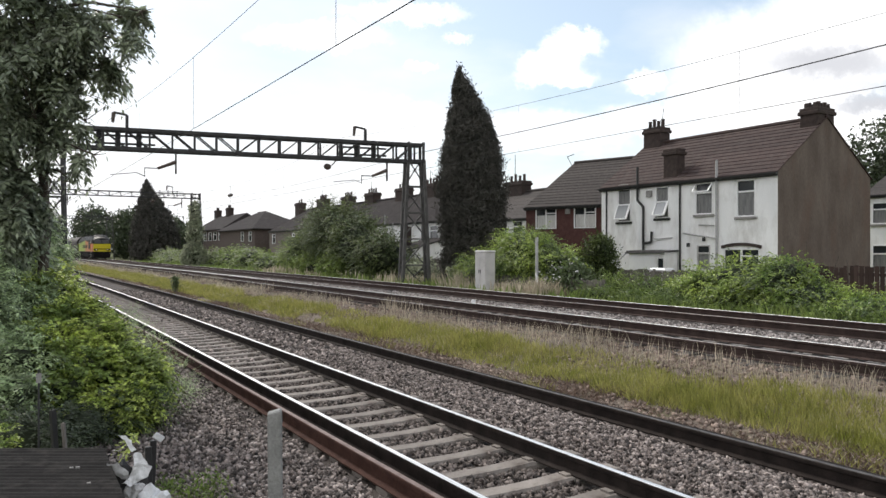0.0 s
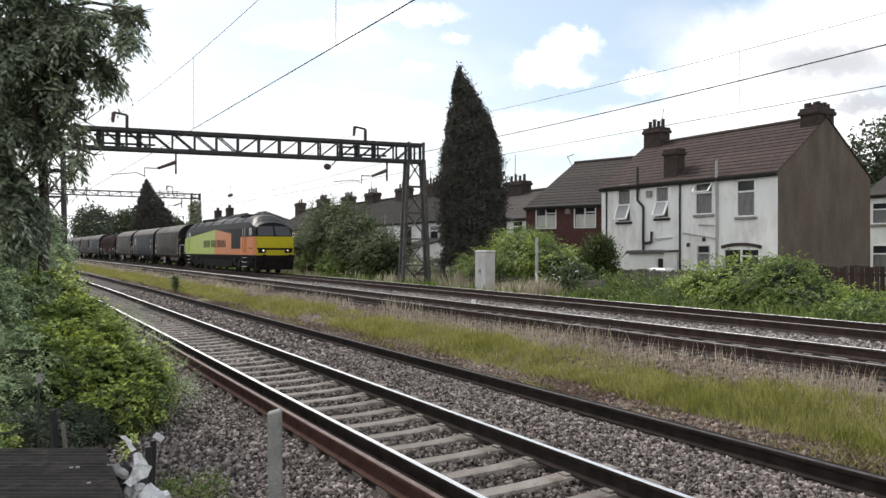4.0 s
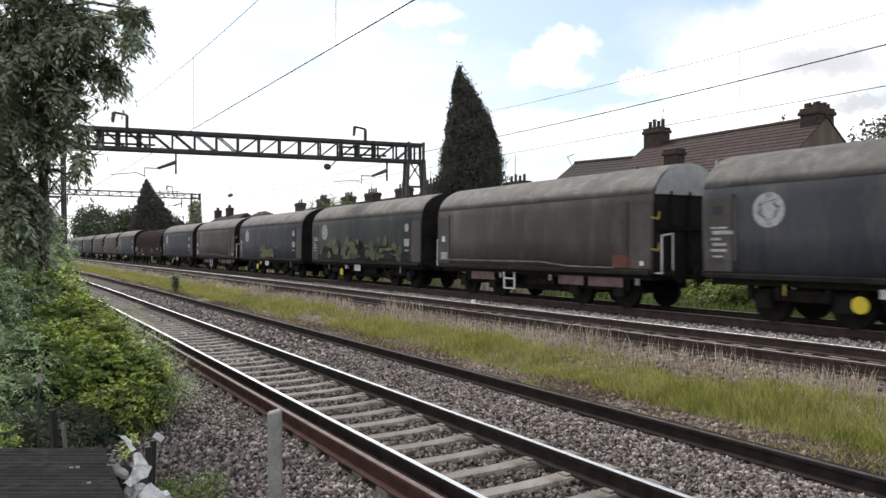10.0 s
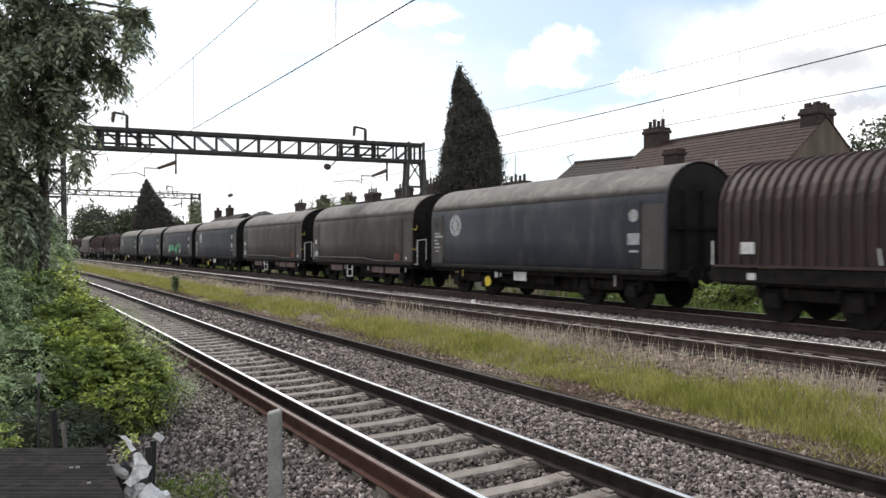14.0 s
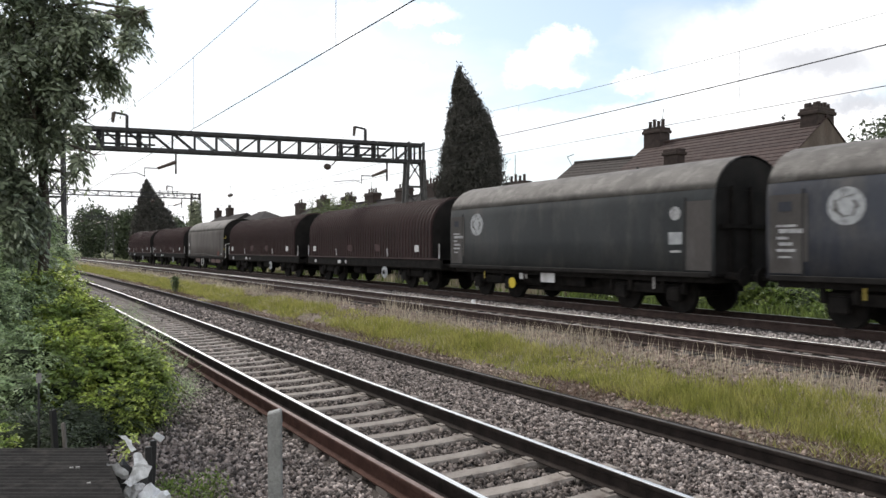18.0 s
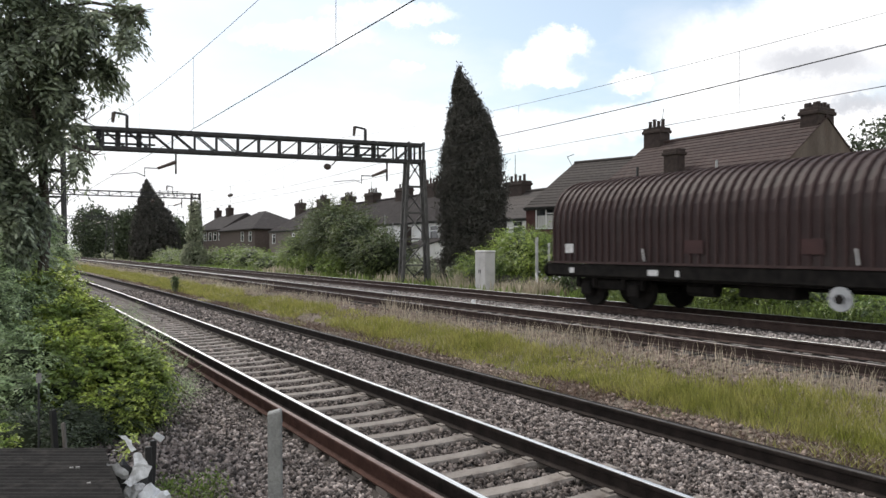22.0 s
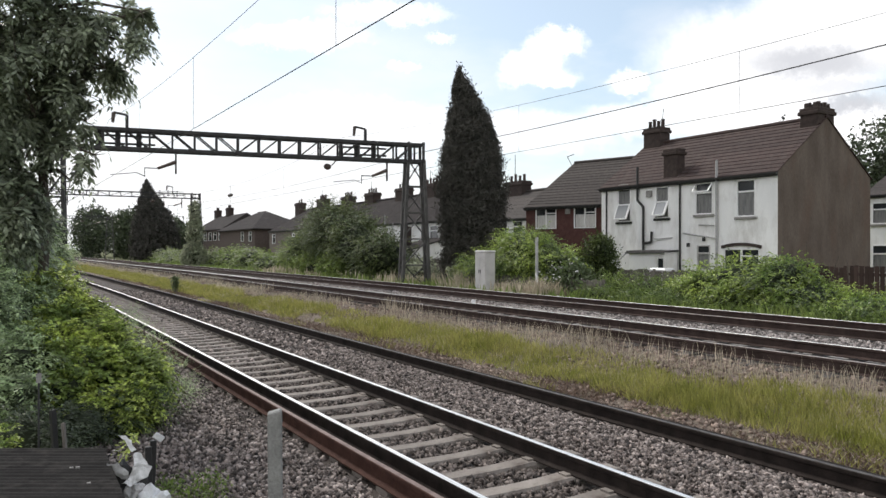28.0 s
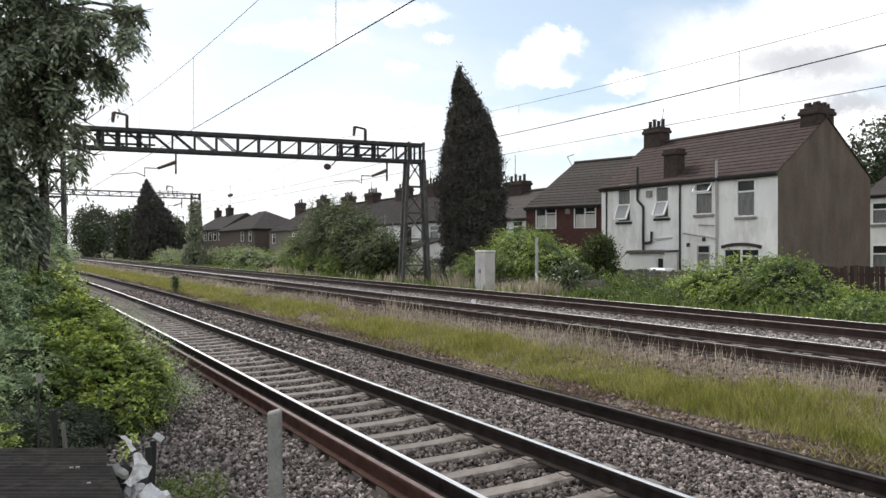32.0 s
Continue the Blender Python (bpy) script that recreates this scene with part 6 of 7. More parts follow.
def make_rubbish():
    ox, oy, oz = 0.54, 3.68, 0.05
    t = thing("plastic_sack", pose(ox, oy, oz), "crumpled white and black plastic sacks beside the shed", "rubbish")

    def at(*pts):
        return [(x - ox, y - oy, z - oz) for x, y, z in pts]
    film_strip(t, at((0.475, 3.715, 1.405), (0.50, 3.70, 1.385), (0.535, 3.68, 1.35)), (0.03, 0.06, 0.03), 3, M["plastic_white"], "torn white plastic film")
    film_strip(t, at((0.555, 3.66, 1.335), (0.56, 3.655, 1.30), (0.565, 3.65, 1.25), (0.53, 3.67, 1.20), (0.50, 3.68, 1.185)), (0.03, 0.065, 0.08, 0.07, 0.04), 5, M["plastic_white"])
    film_strip(t, at((0.445, 3.73, 1.285), (0.475, 3.71, 1.255), (0.50, 3.70, 1.205)), (0.05, 0.075, 0.04), 8, M["plastic_grey"], "greyed plastic film")
    film_strip(t, at((0.44, 3.74, 1.34), (0.49, 3.71, 1.335)), (0.008, 0.014), 11, M["plastic_white"])
    bm = bmesh.new()
    crumpled(bm, (0.065, -0.03, 1.02), (0.085, 0.06, 0.1), 4, amp=0.5)
    part("white_sack", bm, M["plastic_white"], t, "bunched white plastic sack")
    bm = bmesh.new()
    crumpled(bm, (0.0, 0.02, 1.08), (0.06, 0.05, 0.06), 6, amp=0.5)
    part("grey_sack", bm, M["plastic_grey"], t)
    bm = bmesh.new()
    crumpled(bm, (-0.02, 0.07, 0.6), (0.12, 0.1, 0.66), 5)
    part("black_film", bm, M["plastic_black"], t, "black plastic film")
    spray_shrub("weeds", [(0.58, 3.95, 1.3, 0.03, 0.03, 0.06)], 16, 6, 0.09, 0.03, M["leaf_near"], 97, "green sprig growing up beside the sacks", core=0)
    for k, (x, y, h) in enumerate(((0.605, 3.84, 1.35), (0.645, 3.81, 1.33))):
        s = thing("stake", pose(x, y, 0.05, 2, 1.5 - 3 * k, 0), "thin dark metal stake driven into the ballast", "stake", "stakes by the shed")
        part("rod", box(bmesh.new(), -0.015, 0.015, -0.01, 0.01, -0.2, h - 0.05, 0.003), M["plastic_black"], s)
    s = thing("tag", pose(0.665, 3.8, 1.36, 20, 38, 10), "small white plastic tag fixed on a stake", "tag")
    part("plate", box(bmesh.new(), -0.026, 0.026, -0.003, 0.003, -0.016, 0.016, 0.002), M["plastic_white"], s)
    s = thing("stake", pose(0.27, 6.85, 0.1, 1, 0, 0), "thin pole with a white tag among the shrubs", "stake", "stakes by the shed")
    part("rod", bar(bmesh.new(), (0, 0, -0.2), (0, 0, 1.2), 0.018, seg=6), M["steel"], s)
    part("tag", box(bmesh.new(), -0.02, 0.02, -0.015, -0.011, 1.09, 1.17), M["sill"], s)


make_rubbish()


def make_leaning_planks():
    for x0, mat, lab in ((0.38, M["plastic_black"], "dark leaning timber among the shrubs"), (0.46, M["wood"], "grey leaning timber among the shrubs")):
        t = thing("plank", pose(0, 6.98, 0), lab, "plank", "timbers behind the shed")
        part("board", bar(bmesh.new(), (x0 + 0.05, 0, 0.02), (x0, 0.05, 0.92 if x0 < 0.4 else 0.8), 0.055 if x0 < 0.4 else 0.025, 0.025), mat, t)


make_leaning_planks()


def make_trackside():
    t = thing("equipment_cabinet", pose(18.0, 26.35, 0.34), "pale grey trackside equipment cabinet with a rounded lid", "cabinet")
    part("body", box(bmesh.new(), -0.25, 0.25, -0.4, 0.4, 0.1, 1.78, 0.02), M["cabinet"], t)
    part("lid", box(bmesh.new(), -0.28, 0.28, -0.43, 0.43, 1.78, 1.88, 0.04), M["cabinet"], t)
    part("plinth", box(bmesh.new(), -0.28, 0.28, -0.43, 0.43, -0.15, 0.1, 0.01), M["post"], t)
    for y0, y1 in ((-0.38, -0.01), (0.01, 0.38)):
        d = part("door", box(bmesh.new(), -0.27, -0.25, y0, y1, 0.16, 1.72, 0.008), M["cabinet"], t)
        part("handle", box(bmesh.new(), -0.29, -0.27, y0 + 0.27 * (y0 < -0.1) + 0.05, y0 + 0.27 * (y0 < -0.1) + 0.08, 0.9, 1.05), M["steel"], d)
    t = thing("marker_post", pose(19.0, 24.04, 0.34), "grey metal marker post on the verge", "post")
    part("shaft", bar(bmesh.new(), (0, 0, -0.3), (0, 0, 2.42), 0.13, seg=8), M["pipe_grey"], t)
    t = thing("leaning_rail", pose(18.4, 22.9, 0.34, 0, 0, 0), "pale rod leaning on the verge", "rod")
    part("rod", bar(bmesh.new(), (0, 0, -0.02), (0.35, 0.9, 0.95), 0.06), M["white_mark"], t)
    for k, (x, y, h) in enumerate(((21.8, 42.5, 3.6), (22.0, 44.2, 4.2))):
        t = thing("pole", pose(x, y, 0.34, 2 * k, 0, 0), "slender pale pole behind the gantry mast", "pole", "poles behind the mast")
        part("shaft", bar(bmesh.new(), (0, 0, -0.3), (0, 0, h), 0.1, 0.07, seg=8), M["pipe_grey"], t)
    for x, y, dx, dy, h in ((21.6, 13.8, 0.0, 0.05, 2.2), (21.7, 13.55, -0.1, -0.75, 1.75), (21.9, 12.6, 0.1, 0.2, 1.7)):
        t = thing("stick", pose(x, y, 0.32), "thin bare stick standing in the brambles", "stick", "sticks in the brambles")
        part("stem", bar(bmesh.new(), (0, 0, -0.1), (dx, dy, h), 0.045, 0.025, seg=5), M["bark"], t)
    t = thing("insulator_pot", pose(13.0, 19.7, 0.45), "small white pot standing in the ballast", "pot")
    part("pot", bar(bmesh.new(), (0, 0, -0.02), (0, 0, 0.2), 0.16, 0.13, seg=10), M["plastic_white"], t)


make_trackside()


def make_fences():
    """Close-boarded fences along the gardens: each board is a part."""
    rng = random.Random(9)

    def fence(x, y0, y1, h, mat, label):
        t = thing("fence", pose(x, y0, BASE - 0.02), label, "fence", "garden fences")
        L = y1 - y0
        n = int(L / 0.155)
        boards = []
        for k in range(3):
            bm = bmesh.new()
            box(bm, -0.012, 0.012, -0.07, 0.07, 0.03, h + 0.03 * k, 0.003)
            me = bpy.data.meshes.new("board")
            bm.to_mesh(me)
            bm.free()
            me.materials.append(mat)
            boards.append(me)
        for i in range(n):
            o = new("board", rng.choice(boards))
            o.parent = t
            o.matrix_basis = pose(rng.uniform(-0.008, 0.008), (i + 0.5) * L / n, 0, rng.uniform(-1, 1), 0, 0)
        for i in range(int(L / 1.8) + 2):
            yy = min(L, i * 1.8)
            part("post", box(bmesh.new(), 0.02, 0.1, yy - 0.04, yy + 0.04, -0.2, h + 0.08), mat, t)
        for z in (0.3, h - 0.25):
            part("rail", box(bmesh.new(), 0.013, 0.05, 0, L, z, z + 0.08), mat, t)
    fence(19.6, 20.8, 30.5, 0.72, M["wood"], "low weathered grey paling fence along the verge")
    fence(22.3, 17.2, 28.5, 1.08, M["wood"], "weathered grey wooden garden fence")
    fence(23.0, 9.5, 16.0, 1.36, M["wood_red"], "low brown wooden garden fence")
    fence(23.2, 36.0, 58.0, 1.3, M["wood"], "weathered boarded fence behind the thicket")


make_fences()
shrub("weeds", [(1.37, 6.8, 0.1, 0.12, 0.14, 0.12), (1.63, 6.75, 0.12, 0.14, 0.15, 0.12), (1.27, 7.1, 0.08, 0.08, 0.1, 0.08)], 900, 0.018, M["leaf_bank"], 91, "small green weeds growing in the ballast", core=False, stems=False, spread=0.05)
shrub("weeds", [(7.6, 38.9, 0.5, 0.12, 0.15, 0.4)], 420, 0.06, M["leaf_dark"], 92, "upright dark weed in the grass strip", core=False, spread=0.06)
shrub("flowering_shrub", [(20.0, 23.0, 1.0, 0.7, 1.2, 0.7)], 2200, 0.08, M["leaf_dark"], 93, "dark shrub with small white flowers", spread=0.12)
shrub("blossom", [(19.6, 23.0, 1.2, 0.7, 1.1, 0.55)], 160, 0.05, M["white_mark"], 94, "scattered white blossom on the shrub", core=False, stems=False, per=4)
shrub("bush", [(20.6, 36.6, 0.9, 0.8, 1.4, 0.8), (20.5, 31.5, 0.8, 0.9, 1.6, 0.7)], 3200, 0.1, M["ivy"], 95, "pale scrubby bush at the mast foot")


# ---------------------------------------------------------------- the freight train
XT, ZT = 15.505, 0.67
SPEED = 19.5
TRAIN = []


def section(half, z0, zs, zt, n=9):
    """Outline of a body from bottom left over the roof to bottom right: (x, z)."""
    pts = [(-half, z0), (-half, (z0 + zs) / 2), (-half, zs)]
    for i in range(1, n):
        a = math.pi * i / n
        pts.append((-half * math.cos(a) * (1 - 0.06 * math.sin(a)), zs + (zt - zs) * math.sin(a) ** 0.85))
    return pts + [(half, zs), (half, (z0 + zs) / 2), (half, z0)]


def arch(half, z0, zs, zt, n=14):
    """A round-topped outline."""
    pts = [(-half, z0), (-half, (z0 + zs) / 2), (-half, zs)]
    for i in range(1, n):
        a = math.pi * i / n
        pts.append((-half * math.cos(a), zs + (zt - zs) * math.sin(a)))
    return pts + [(half, zs), (half, (z0 + zs) / 2), (half, z0)]


def shell(rings, cap=True):
    """Faces between rings of points; horizontal strips close the ends."""
    bm = bmesh.new()
    rv = [[bm.verts.new(p) for p in r] for r in rings]
    n = len(rings[0])
    for a, b in zip(rv, rv[1:]):
        for i in range(n - 1):
            bm.faces.new((a[i], a[i + 1], b[i + 1], b[i]))
        bm.faces.new((a[n - 1], a[0], b[0], b[n - 1]))
    if cap:
        for r in (rv[0], rv[-1]):
            for i in range(n // 2):
                q = [r[i], r[i + 1], r[n - 2 - i], r[n - 1 - i]]
                q = list(dict.fromkeys(q))
                if len(q) > 2:
                    bm.faces.new(q)
    bmesh.ops.recalc_face_normals(bm, faces=bm.faces[:])
    return bm


def bogie(parent, y, axles, wr, name="bogie"):
    b = new(name)
    b.parent = parent
    b.location = (0, y, 0)
    bm = bmesh.new()
    for sx in (-1, 1):
        box(bm, sx * 0.98 - 0.06, sx * 0.98 + 0.06, min(axles) - 0.35, max(axles) + 0.35, wr + 0.02, wr + 0.28, 0.03)
        for a in axles:
            box(bm, sx * 1.06 - 0.09, sx * 1.06 + 0.09, a - 0.2, a + 0.2, wr - 0.16, wr + 0.2, 0.04)
            bar(bm, (sx * 1.08, a - 0.34, wr + 0.05), (sx * 1.08, a - 0.34, wr + 0.4), 0.14, seg=8)
            bar(bm, (sx * 1.08, a + 0.34, wr + 0.05), (sx * 1.08, a + 0.34, wr + 0.4), 0.14, seg=8)
    box(bm, -0.95, 0.95, -0.25, 0.25, wr, wr + 0.35)
    part("bogie_frame", bm, M["under"], b)
    for a in axles:
        bm = bmesh.new()
        bar(bm, (-0.95, a, wr), (0.95, a, wr), 0.16, seg=8)
        for sx in (-1, 1):
            bmesh.ops.create_cone(bm, cap_ends=True, segments=20, radius1=wr, radius2=wr, depth=0.13, matrix=Matrix.Translation((sx * 0.755, a, wr)) @ Matrix.Rotation(math.pi / 2, 4, "Y"))
            bmesh.ops.create_cone(bm, cap_ends=True, segments=20, radius1=wr + 0.03, radius2=wr + 0.03, depth=0.03, matrix=Matrix.Translation((sx * 0.70, a, wr)) @ Matrix.Rotation(math.pi / 2, 4, "Y"))
        part("wheelset", bm, M["under"], b)
    return b


def panel(name, poly, x, mat, parent, label="", t=0.006):
    """A flat painted panel on the side that faces -x; poly in (y, z)."""
    bm = bmesh.new()
    prism(bm, poly, x - t, x, axis="x")
    return part(name, bm, mat, parent, label)


FRONT = 0.95


def make_loco():
    t = thing("locomotive", pose(XT, 100, ZT), "diesel freight locomotive in lime, orange and black with yellow front", "locomotive")
    W, yf, yr = 1.32, -10.1, 10.1
    prof = section(W, 1.18, 3.02, 3.93)

    def ring(y, rake=0.0, shrink=1.0, low=1.0):
        out = []
        for x, z in prof:
            zz = 2.42 + (z - 2.42) * low if z > 2.42 else z
            out.append((x * shrink, y + rake * max(0.0, zz - 2.42), zz))
        return out
    ends = [(0, 0.62, 0.93, 0.62), (0.4, 0.58, 1.0, 0.74), (1.0, 0.4, 1.0, 0.93), (2.0, 0.1, 1.0, 1.0), (3.2, 0, 1, 1)]
    rings = [ring(yf + d, k, s, lo) for d, k, s, lo in ends] + [ring(0)] + [ring(yr - d, -k, s, lo) for d, k, s, lo in ends[::-1]]
    body = part("body", shell(rings), M["loco_black"], t)
    # roof skin: its grey holds dust and the painted sheen of the sky
    rprof = [(x * 1.003, z + 0.012) for x, z in prof if z >= 3.2]
    bm = bmesh.new()
    rows = []
    for y, rk, lo in [(yf + d, k, lo) for d, k, s, lo in ends[1:]] + [(0, 0, 1)] + [(yr - d, -k, lo) for d, k, s, lo in ends[:0:-1]]:
        row = []
        for x, z in rprof:
            zz = 2.42 + (z - 2.42) * lo
            row.append(bm.verts.new((x, y + rk * (zz - 2.42), zz + 0.006)))
        rows.append(row)
    for a, b in zip(rows, rows[1:]):
        for i in range(len(a) - 1):
            bm.faces.new((a[i], a[i + 1], b[i + 1], b[i]))
    bmesh.ops.solidify(bm, geom=bm.faces[:], thickness=-0.01)
    part("roof", bm, M["loco_roof"], body, "dusty roof panels with the sky's sheen in their grey")
    for y in (-6.7, -4.4, -1.4, 1.8, 4.6, 6.7):
        bm = bmesh.new()
        pr = [(x * 1.008, z + 0.02) for x, z in prof if z >= 3.2]
        for a, b in zip(pr, pr[1:]):
            bar(bm, (a[0], y, a[1]), (b[0], y, b[1]), 0.03, 0.09)
        part("roof_rib", bm, M["loco_roof"], body)
    for y, l in ((-5.8, 2.0), (4.5, 3.2)):
        bm = bmesh.new()
        box(bm, -0.75, 0.75, y - l / 2, y + l / 2, 3.7, 3.99, 0.04)
        part("roof_grille", bm, M["under"], body)
    # livery panels
    for sx in (-1, 1):
        x = -W - 0.004 if sx < 0 else W + 0.010
        panel("lime_panel", [(9.75, 1.22), (0.2, 1.22), (0.0, 3.05), (9.75, 2.5)], x, M["lime"], t, "lime green side panel")
        panel("orange_panel", [(0.19, 1.22), (-9.6, 1.22), (-9.6, 1.62), (-4.42, 1.62), (-4.42, 2.7), (-0.01, 3.05)], x, M["orange"], t, "orange side panel")
        panel("cab_side", [(-6.72, 1.625), (-9.6, 1.625), (-9.6, 2.42), (-6.72, 2.42)], x, M["orange"], t, "orange cab side panel")
        # the body tapers in at the cab ends
        for s in (-1, 1):
            v = []
            for d in (0.0, 0.014):
                v += [(sx * (W + 0.004 + d), s * 9.6, 1.22), (sx * (W * 0.93 + 0.012 + d), s * 10.11, 1.22), (sx * (W * 0.93 + 0.012 + d), s * 10.11, 2.42), (sx * (W + 0.004 + d), s * 9.6, 2.42)]
            raw("cab_corner", v, [(0, 1, 2, 3), (4, 7, 6, 5), (0, 4, 5, 1), (1, 5, 6, 2), (2, 6, 7, 3), (3, 7, 4, 0)], M["orange"] if s < 0 else M["lime"], t)
        panel("works_plate", [(-8.95, 1.62), (-9.35, 1.62), (-9.35, 1.7), (-8.95, 1.7)], x - 0.008 if sx < 0 else x + 0.008, M["under"], t)
        # the lettering, as plain blocks
        y = 3.42
        for k, wd in enumerate((0.34, 0.4, 0.26, 0.38, 0.32, 0, 0.34, 0.38, 0.14, 0.26, 0, 0.28, 0.34, 0.3, 0.12, 0.36, 0.36, 0.3)):
            if wd:
                xx = x - 0.008 if sx < 0 else x + 0.008
                panel("letter_bar", [(y, 1.73), (y - wd * 0.76, 1.73), (y - wd * 0.76, 2.27), (y, 2.27)], xx, M["loco_black"], t)
                y -= wd + 0.075
            else:
                y -= 0.22
        # side grille between the panels
        g = new("side_grille")
        g.parent = t
        for k in range(7):
            bm = bmesh.new()
            xx = x - 0.015 if sx < 0 else x
            box(bm, xx, xx + 0.02, -6.65, -4.5, 1.74 + k * 0.13, 1.8 + k * 0.13)
            part("louvre", bm, M["loco_black"], g)
        # doors with handrails, cab window
        for yd in (-7.75, 8.35):
            for dy in (-0.26, 0.26):
                part("handrail", bar(bmesh.new(), (sx * (W + 0.07), yd + dy, 1.35), (sx * (W + 0.07), yd + dy, 2.42), 0.05, seg=6), M["orange"] if yd < 0 else M["lime"], t)
                part("handrail", bar(bmesh.new(), (sx * (W + 0.07), yd + dy, 2.43), (sx * (W + 0.07), yd + dy, 3.0), 0.035, seg=6), M["white_mark"], t)
            bm = bmesh.new()
            box(bm, sx * W - 0.01, sx * W + 0.025, yd - 0.75 - 0.9 * (yd < 0), yd - 0.1 - 0.9 * (yd < 0), 2.5, 3.0, 0.02)
            part("side_window", bm, M["side_glass"], t)
            st = new("step_ladder")
            st.parent = t
            for k in range(3):
                bm = bmesh.new()
                box(bm, sx * 1.3 - 0.12, sx * 1.3 + 0.05, yd - 0.28, yd + 0.28, 0.42 + 0.3 * k, 0.46 + 0.3 * k)
                part("step", bm, M["white_mark"], st)
    # both cab fronts
    for s in (-1, 1):
        f = new("cab_front")
        f.parent = t
        y = s * 10.1
        yy = (lambda d: y + s * d)
        bm = bmesh.new()
        box(bm, -1.235, 1.235, yy(0.004), yy(0.03), 1.2, 2.42, 0.01)
        part("front_panel", bm, M["warn"], f, "warning yellow front panel")
        bm = bmesh.new()
        box(bm, -1.2, 1.2, yy(0.031), yy(0.05), 1.55, 1.68, 0.01)
        part("front_rib", bm, M["under"], f)
        for x0, x1 in ((-1.12, -0.06), (0.06, 1.12)):
            bm = bmesh.new()
            zl, zh = 2.48, 3.1
            pts = [(x0, yy(-0.62 * (zl - 2.42) + 0.03), zl), (x1, yy(-0.62 * (zl - 2.42) + 0.03), zl), (x1 * 0.94, yy(-0.62 * (zh - 2.42) + 0.03), zh), (x0 * 0.94, yy(-0.62 * (zh - 2.42) + 0.03), zh)]
            vs = [bm.verts.new(p) for p in pts]
            bm.faces.new(vs)
            bmesh.ops.solidify(bm, geom=bm.faces[:], thickness=0.02)
            part("windscreen", bm, M["screen"], f)
        for x in (-0.88, 0.88):
            bm = bmesh.new()
            box(bm, x - 0.26, x + 0.26, yy(0.03), yy(0.09), 1.36, 1.66, 0.03)
            part("lamp_cluster", bm, M["under"], f)
            bm = bmesh.new()
            bmesh.ops.create_cone(bm, cap_ends=True, segments=14, radius1=0.055, radius2=0.055, depth=0.04, matrix=Matrix.Translation((x * 0.93, yy(0.1), 1.52)) @ Matrix.Rotation(math.pi / 2, 4, "X"))
            part("headlamp", bm, M["lamp"] if s < 0 else M["sill"], f)
        bm = bmesh.new()
        box(bm, -1.25, 1.25, yy(0), yy(-0.3), 0.85, 1.2, 0.03)
        for x in (-0.87, 0.87):
            bar(bm, (x, yy(-0.1), 1.02), (x, yy(0.5), 1.02), 0.2, seg=10)
            bmesh.ops.create_cone(bm, cap_ends=True, segments=14, radius1=0.24, radius2=0.24, depth=0.06, matrix=Matrix.Translation((x, yy(0.52), 1.02)) @ Matrix.Rotation(math.pi / 2, 4, "X"))
        part("buffer_beam", bm, M["under"], f)
        bm = bmesh.new()
        prism(bm, [(-1.2, 0.25), (1.2, 0.25), (1.3, 0.84), (-1.3, 0.84)], min(yy(-0.45), yy(-0.05)), max(yy(-0.45), yy(-0.05)))
        part("snow_plough", bm, M["under"], f)
    bm = bmesh.new()
    box(bm, -1.26, 1.26, -9.9, 9.9, 0.98, 1.2, 0.02)
    part("solebar", bm, M["under"], t)
    bm = bmesh.new()
    box(bm, -1.24, 1.24, -3.7, 3.7, 0.3, 0.97, 0.08)
    part("fuel_tank", bm, M["under"], t)
    for y in (-6.3, 6.3):
        b = bogie(t, y, (-2.0, 0, 2.0), 0.54)
        for sx in (-1, 1):
            part("side_frame", prism(bmesh.new(), [(-2.7, 0.62), (-2.3, 0.34), (-1.5, 0.5), (-0.5, 0.34), (0.5, 0.34), (1.5, 0.5), (2.3, 0.34), (2.7, 0.62), (2.6, 0.95), (-2.6, 0.95)], sx * 1.16 - 0.05, sx * 1.16 + 0.05, axis="x"), M["under"], b)
            for k, yy in enumerate((-2.0, 0, 2.0)):
                part("axle_box", box(bmesh.new(), sx * 1.24 - 0.05, sx * 1.24 + 0.05, yy - 0.24, yy + 0.24, 0.44, 0.78, 0.04), M["wagon_dark"], b)
            part("equipment_box", box(bmesh.new(), sx * 1.25 - 0.06, sx * 1.25 + 0.06, -0.95, -0.45, 0.72, 1.0, 0.03), M["wagon_dark"], b)
            part("equipment_box", box(bmesh.new(), sx * 1.25 - 0.06, sx * 1.25 + 0.06, 0.75, 1.45, 0.68, 0.98, 0.03), M["wagon_dark"], b)
    # the front half is shortened to fit the camera's view
    for ob in t.children_recursive:
        if ob.name.startswith("bogie") and not ob.data:
            ob.location.y *= FRONT if ob.location.y < 0 else 1
        elif ob.data and not (ob.parent and ob.parent.name.startswith("bogie")):
            for v in ob.data.vertices:
                if v.co.y < 0:
                    v.co.y *= FRONT
    return t


def blotch(name, y, z, ry, rz, x, mat, parent, seed, n=13):
    """An uneven painted patch on the near side."""
    r = random.Random(seed)
    poly = []
    for i in range(n):
        a = 2 * math.pi * i / n
        k = r.uniform(0.55, 1.15)
        poly.append((y + ry * k * math.cos(a), z + rz * k * math.sin(a)))
    return panel(name, poly, x, mat, parent)


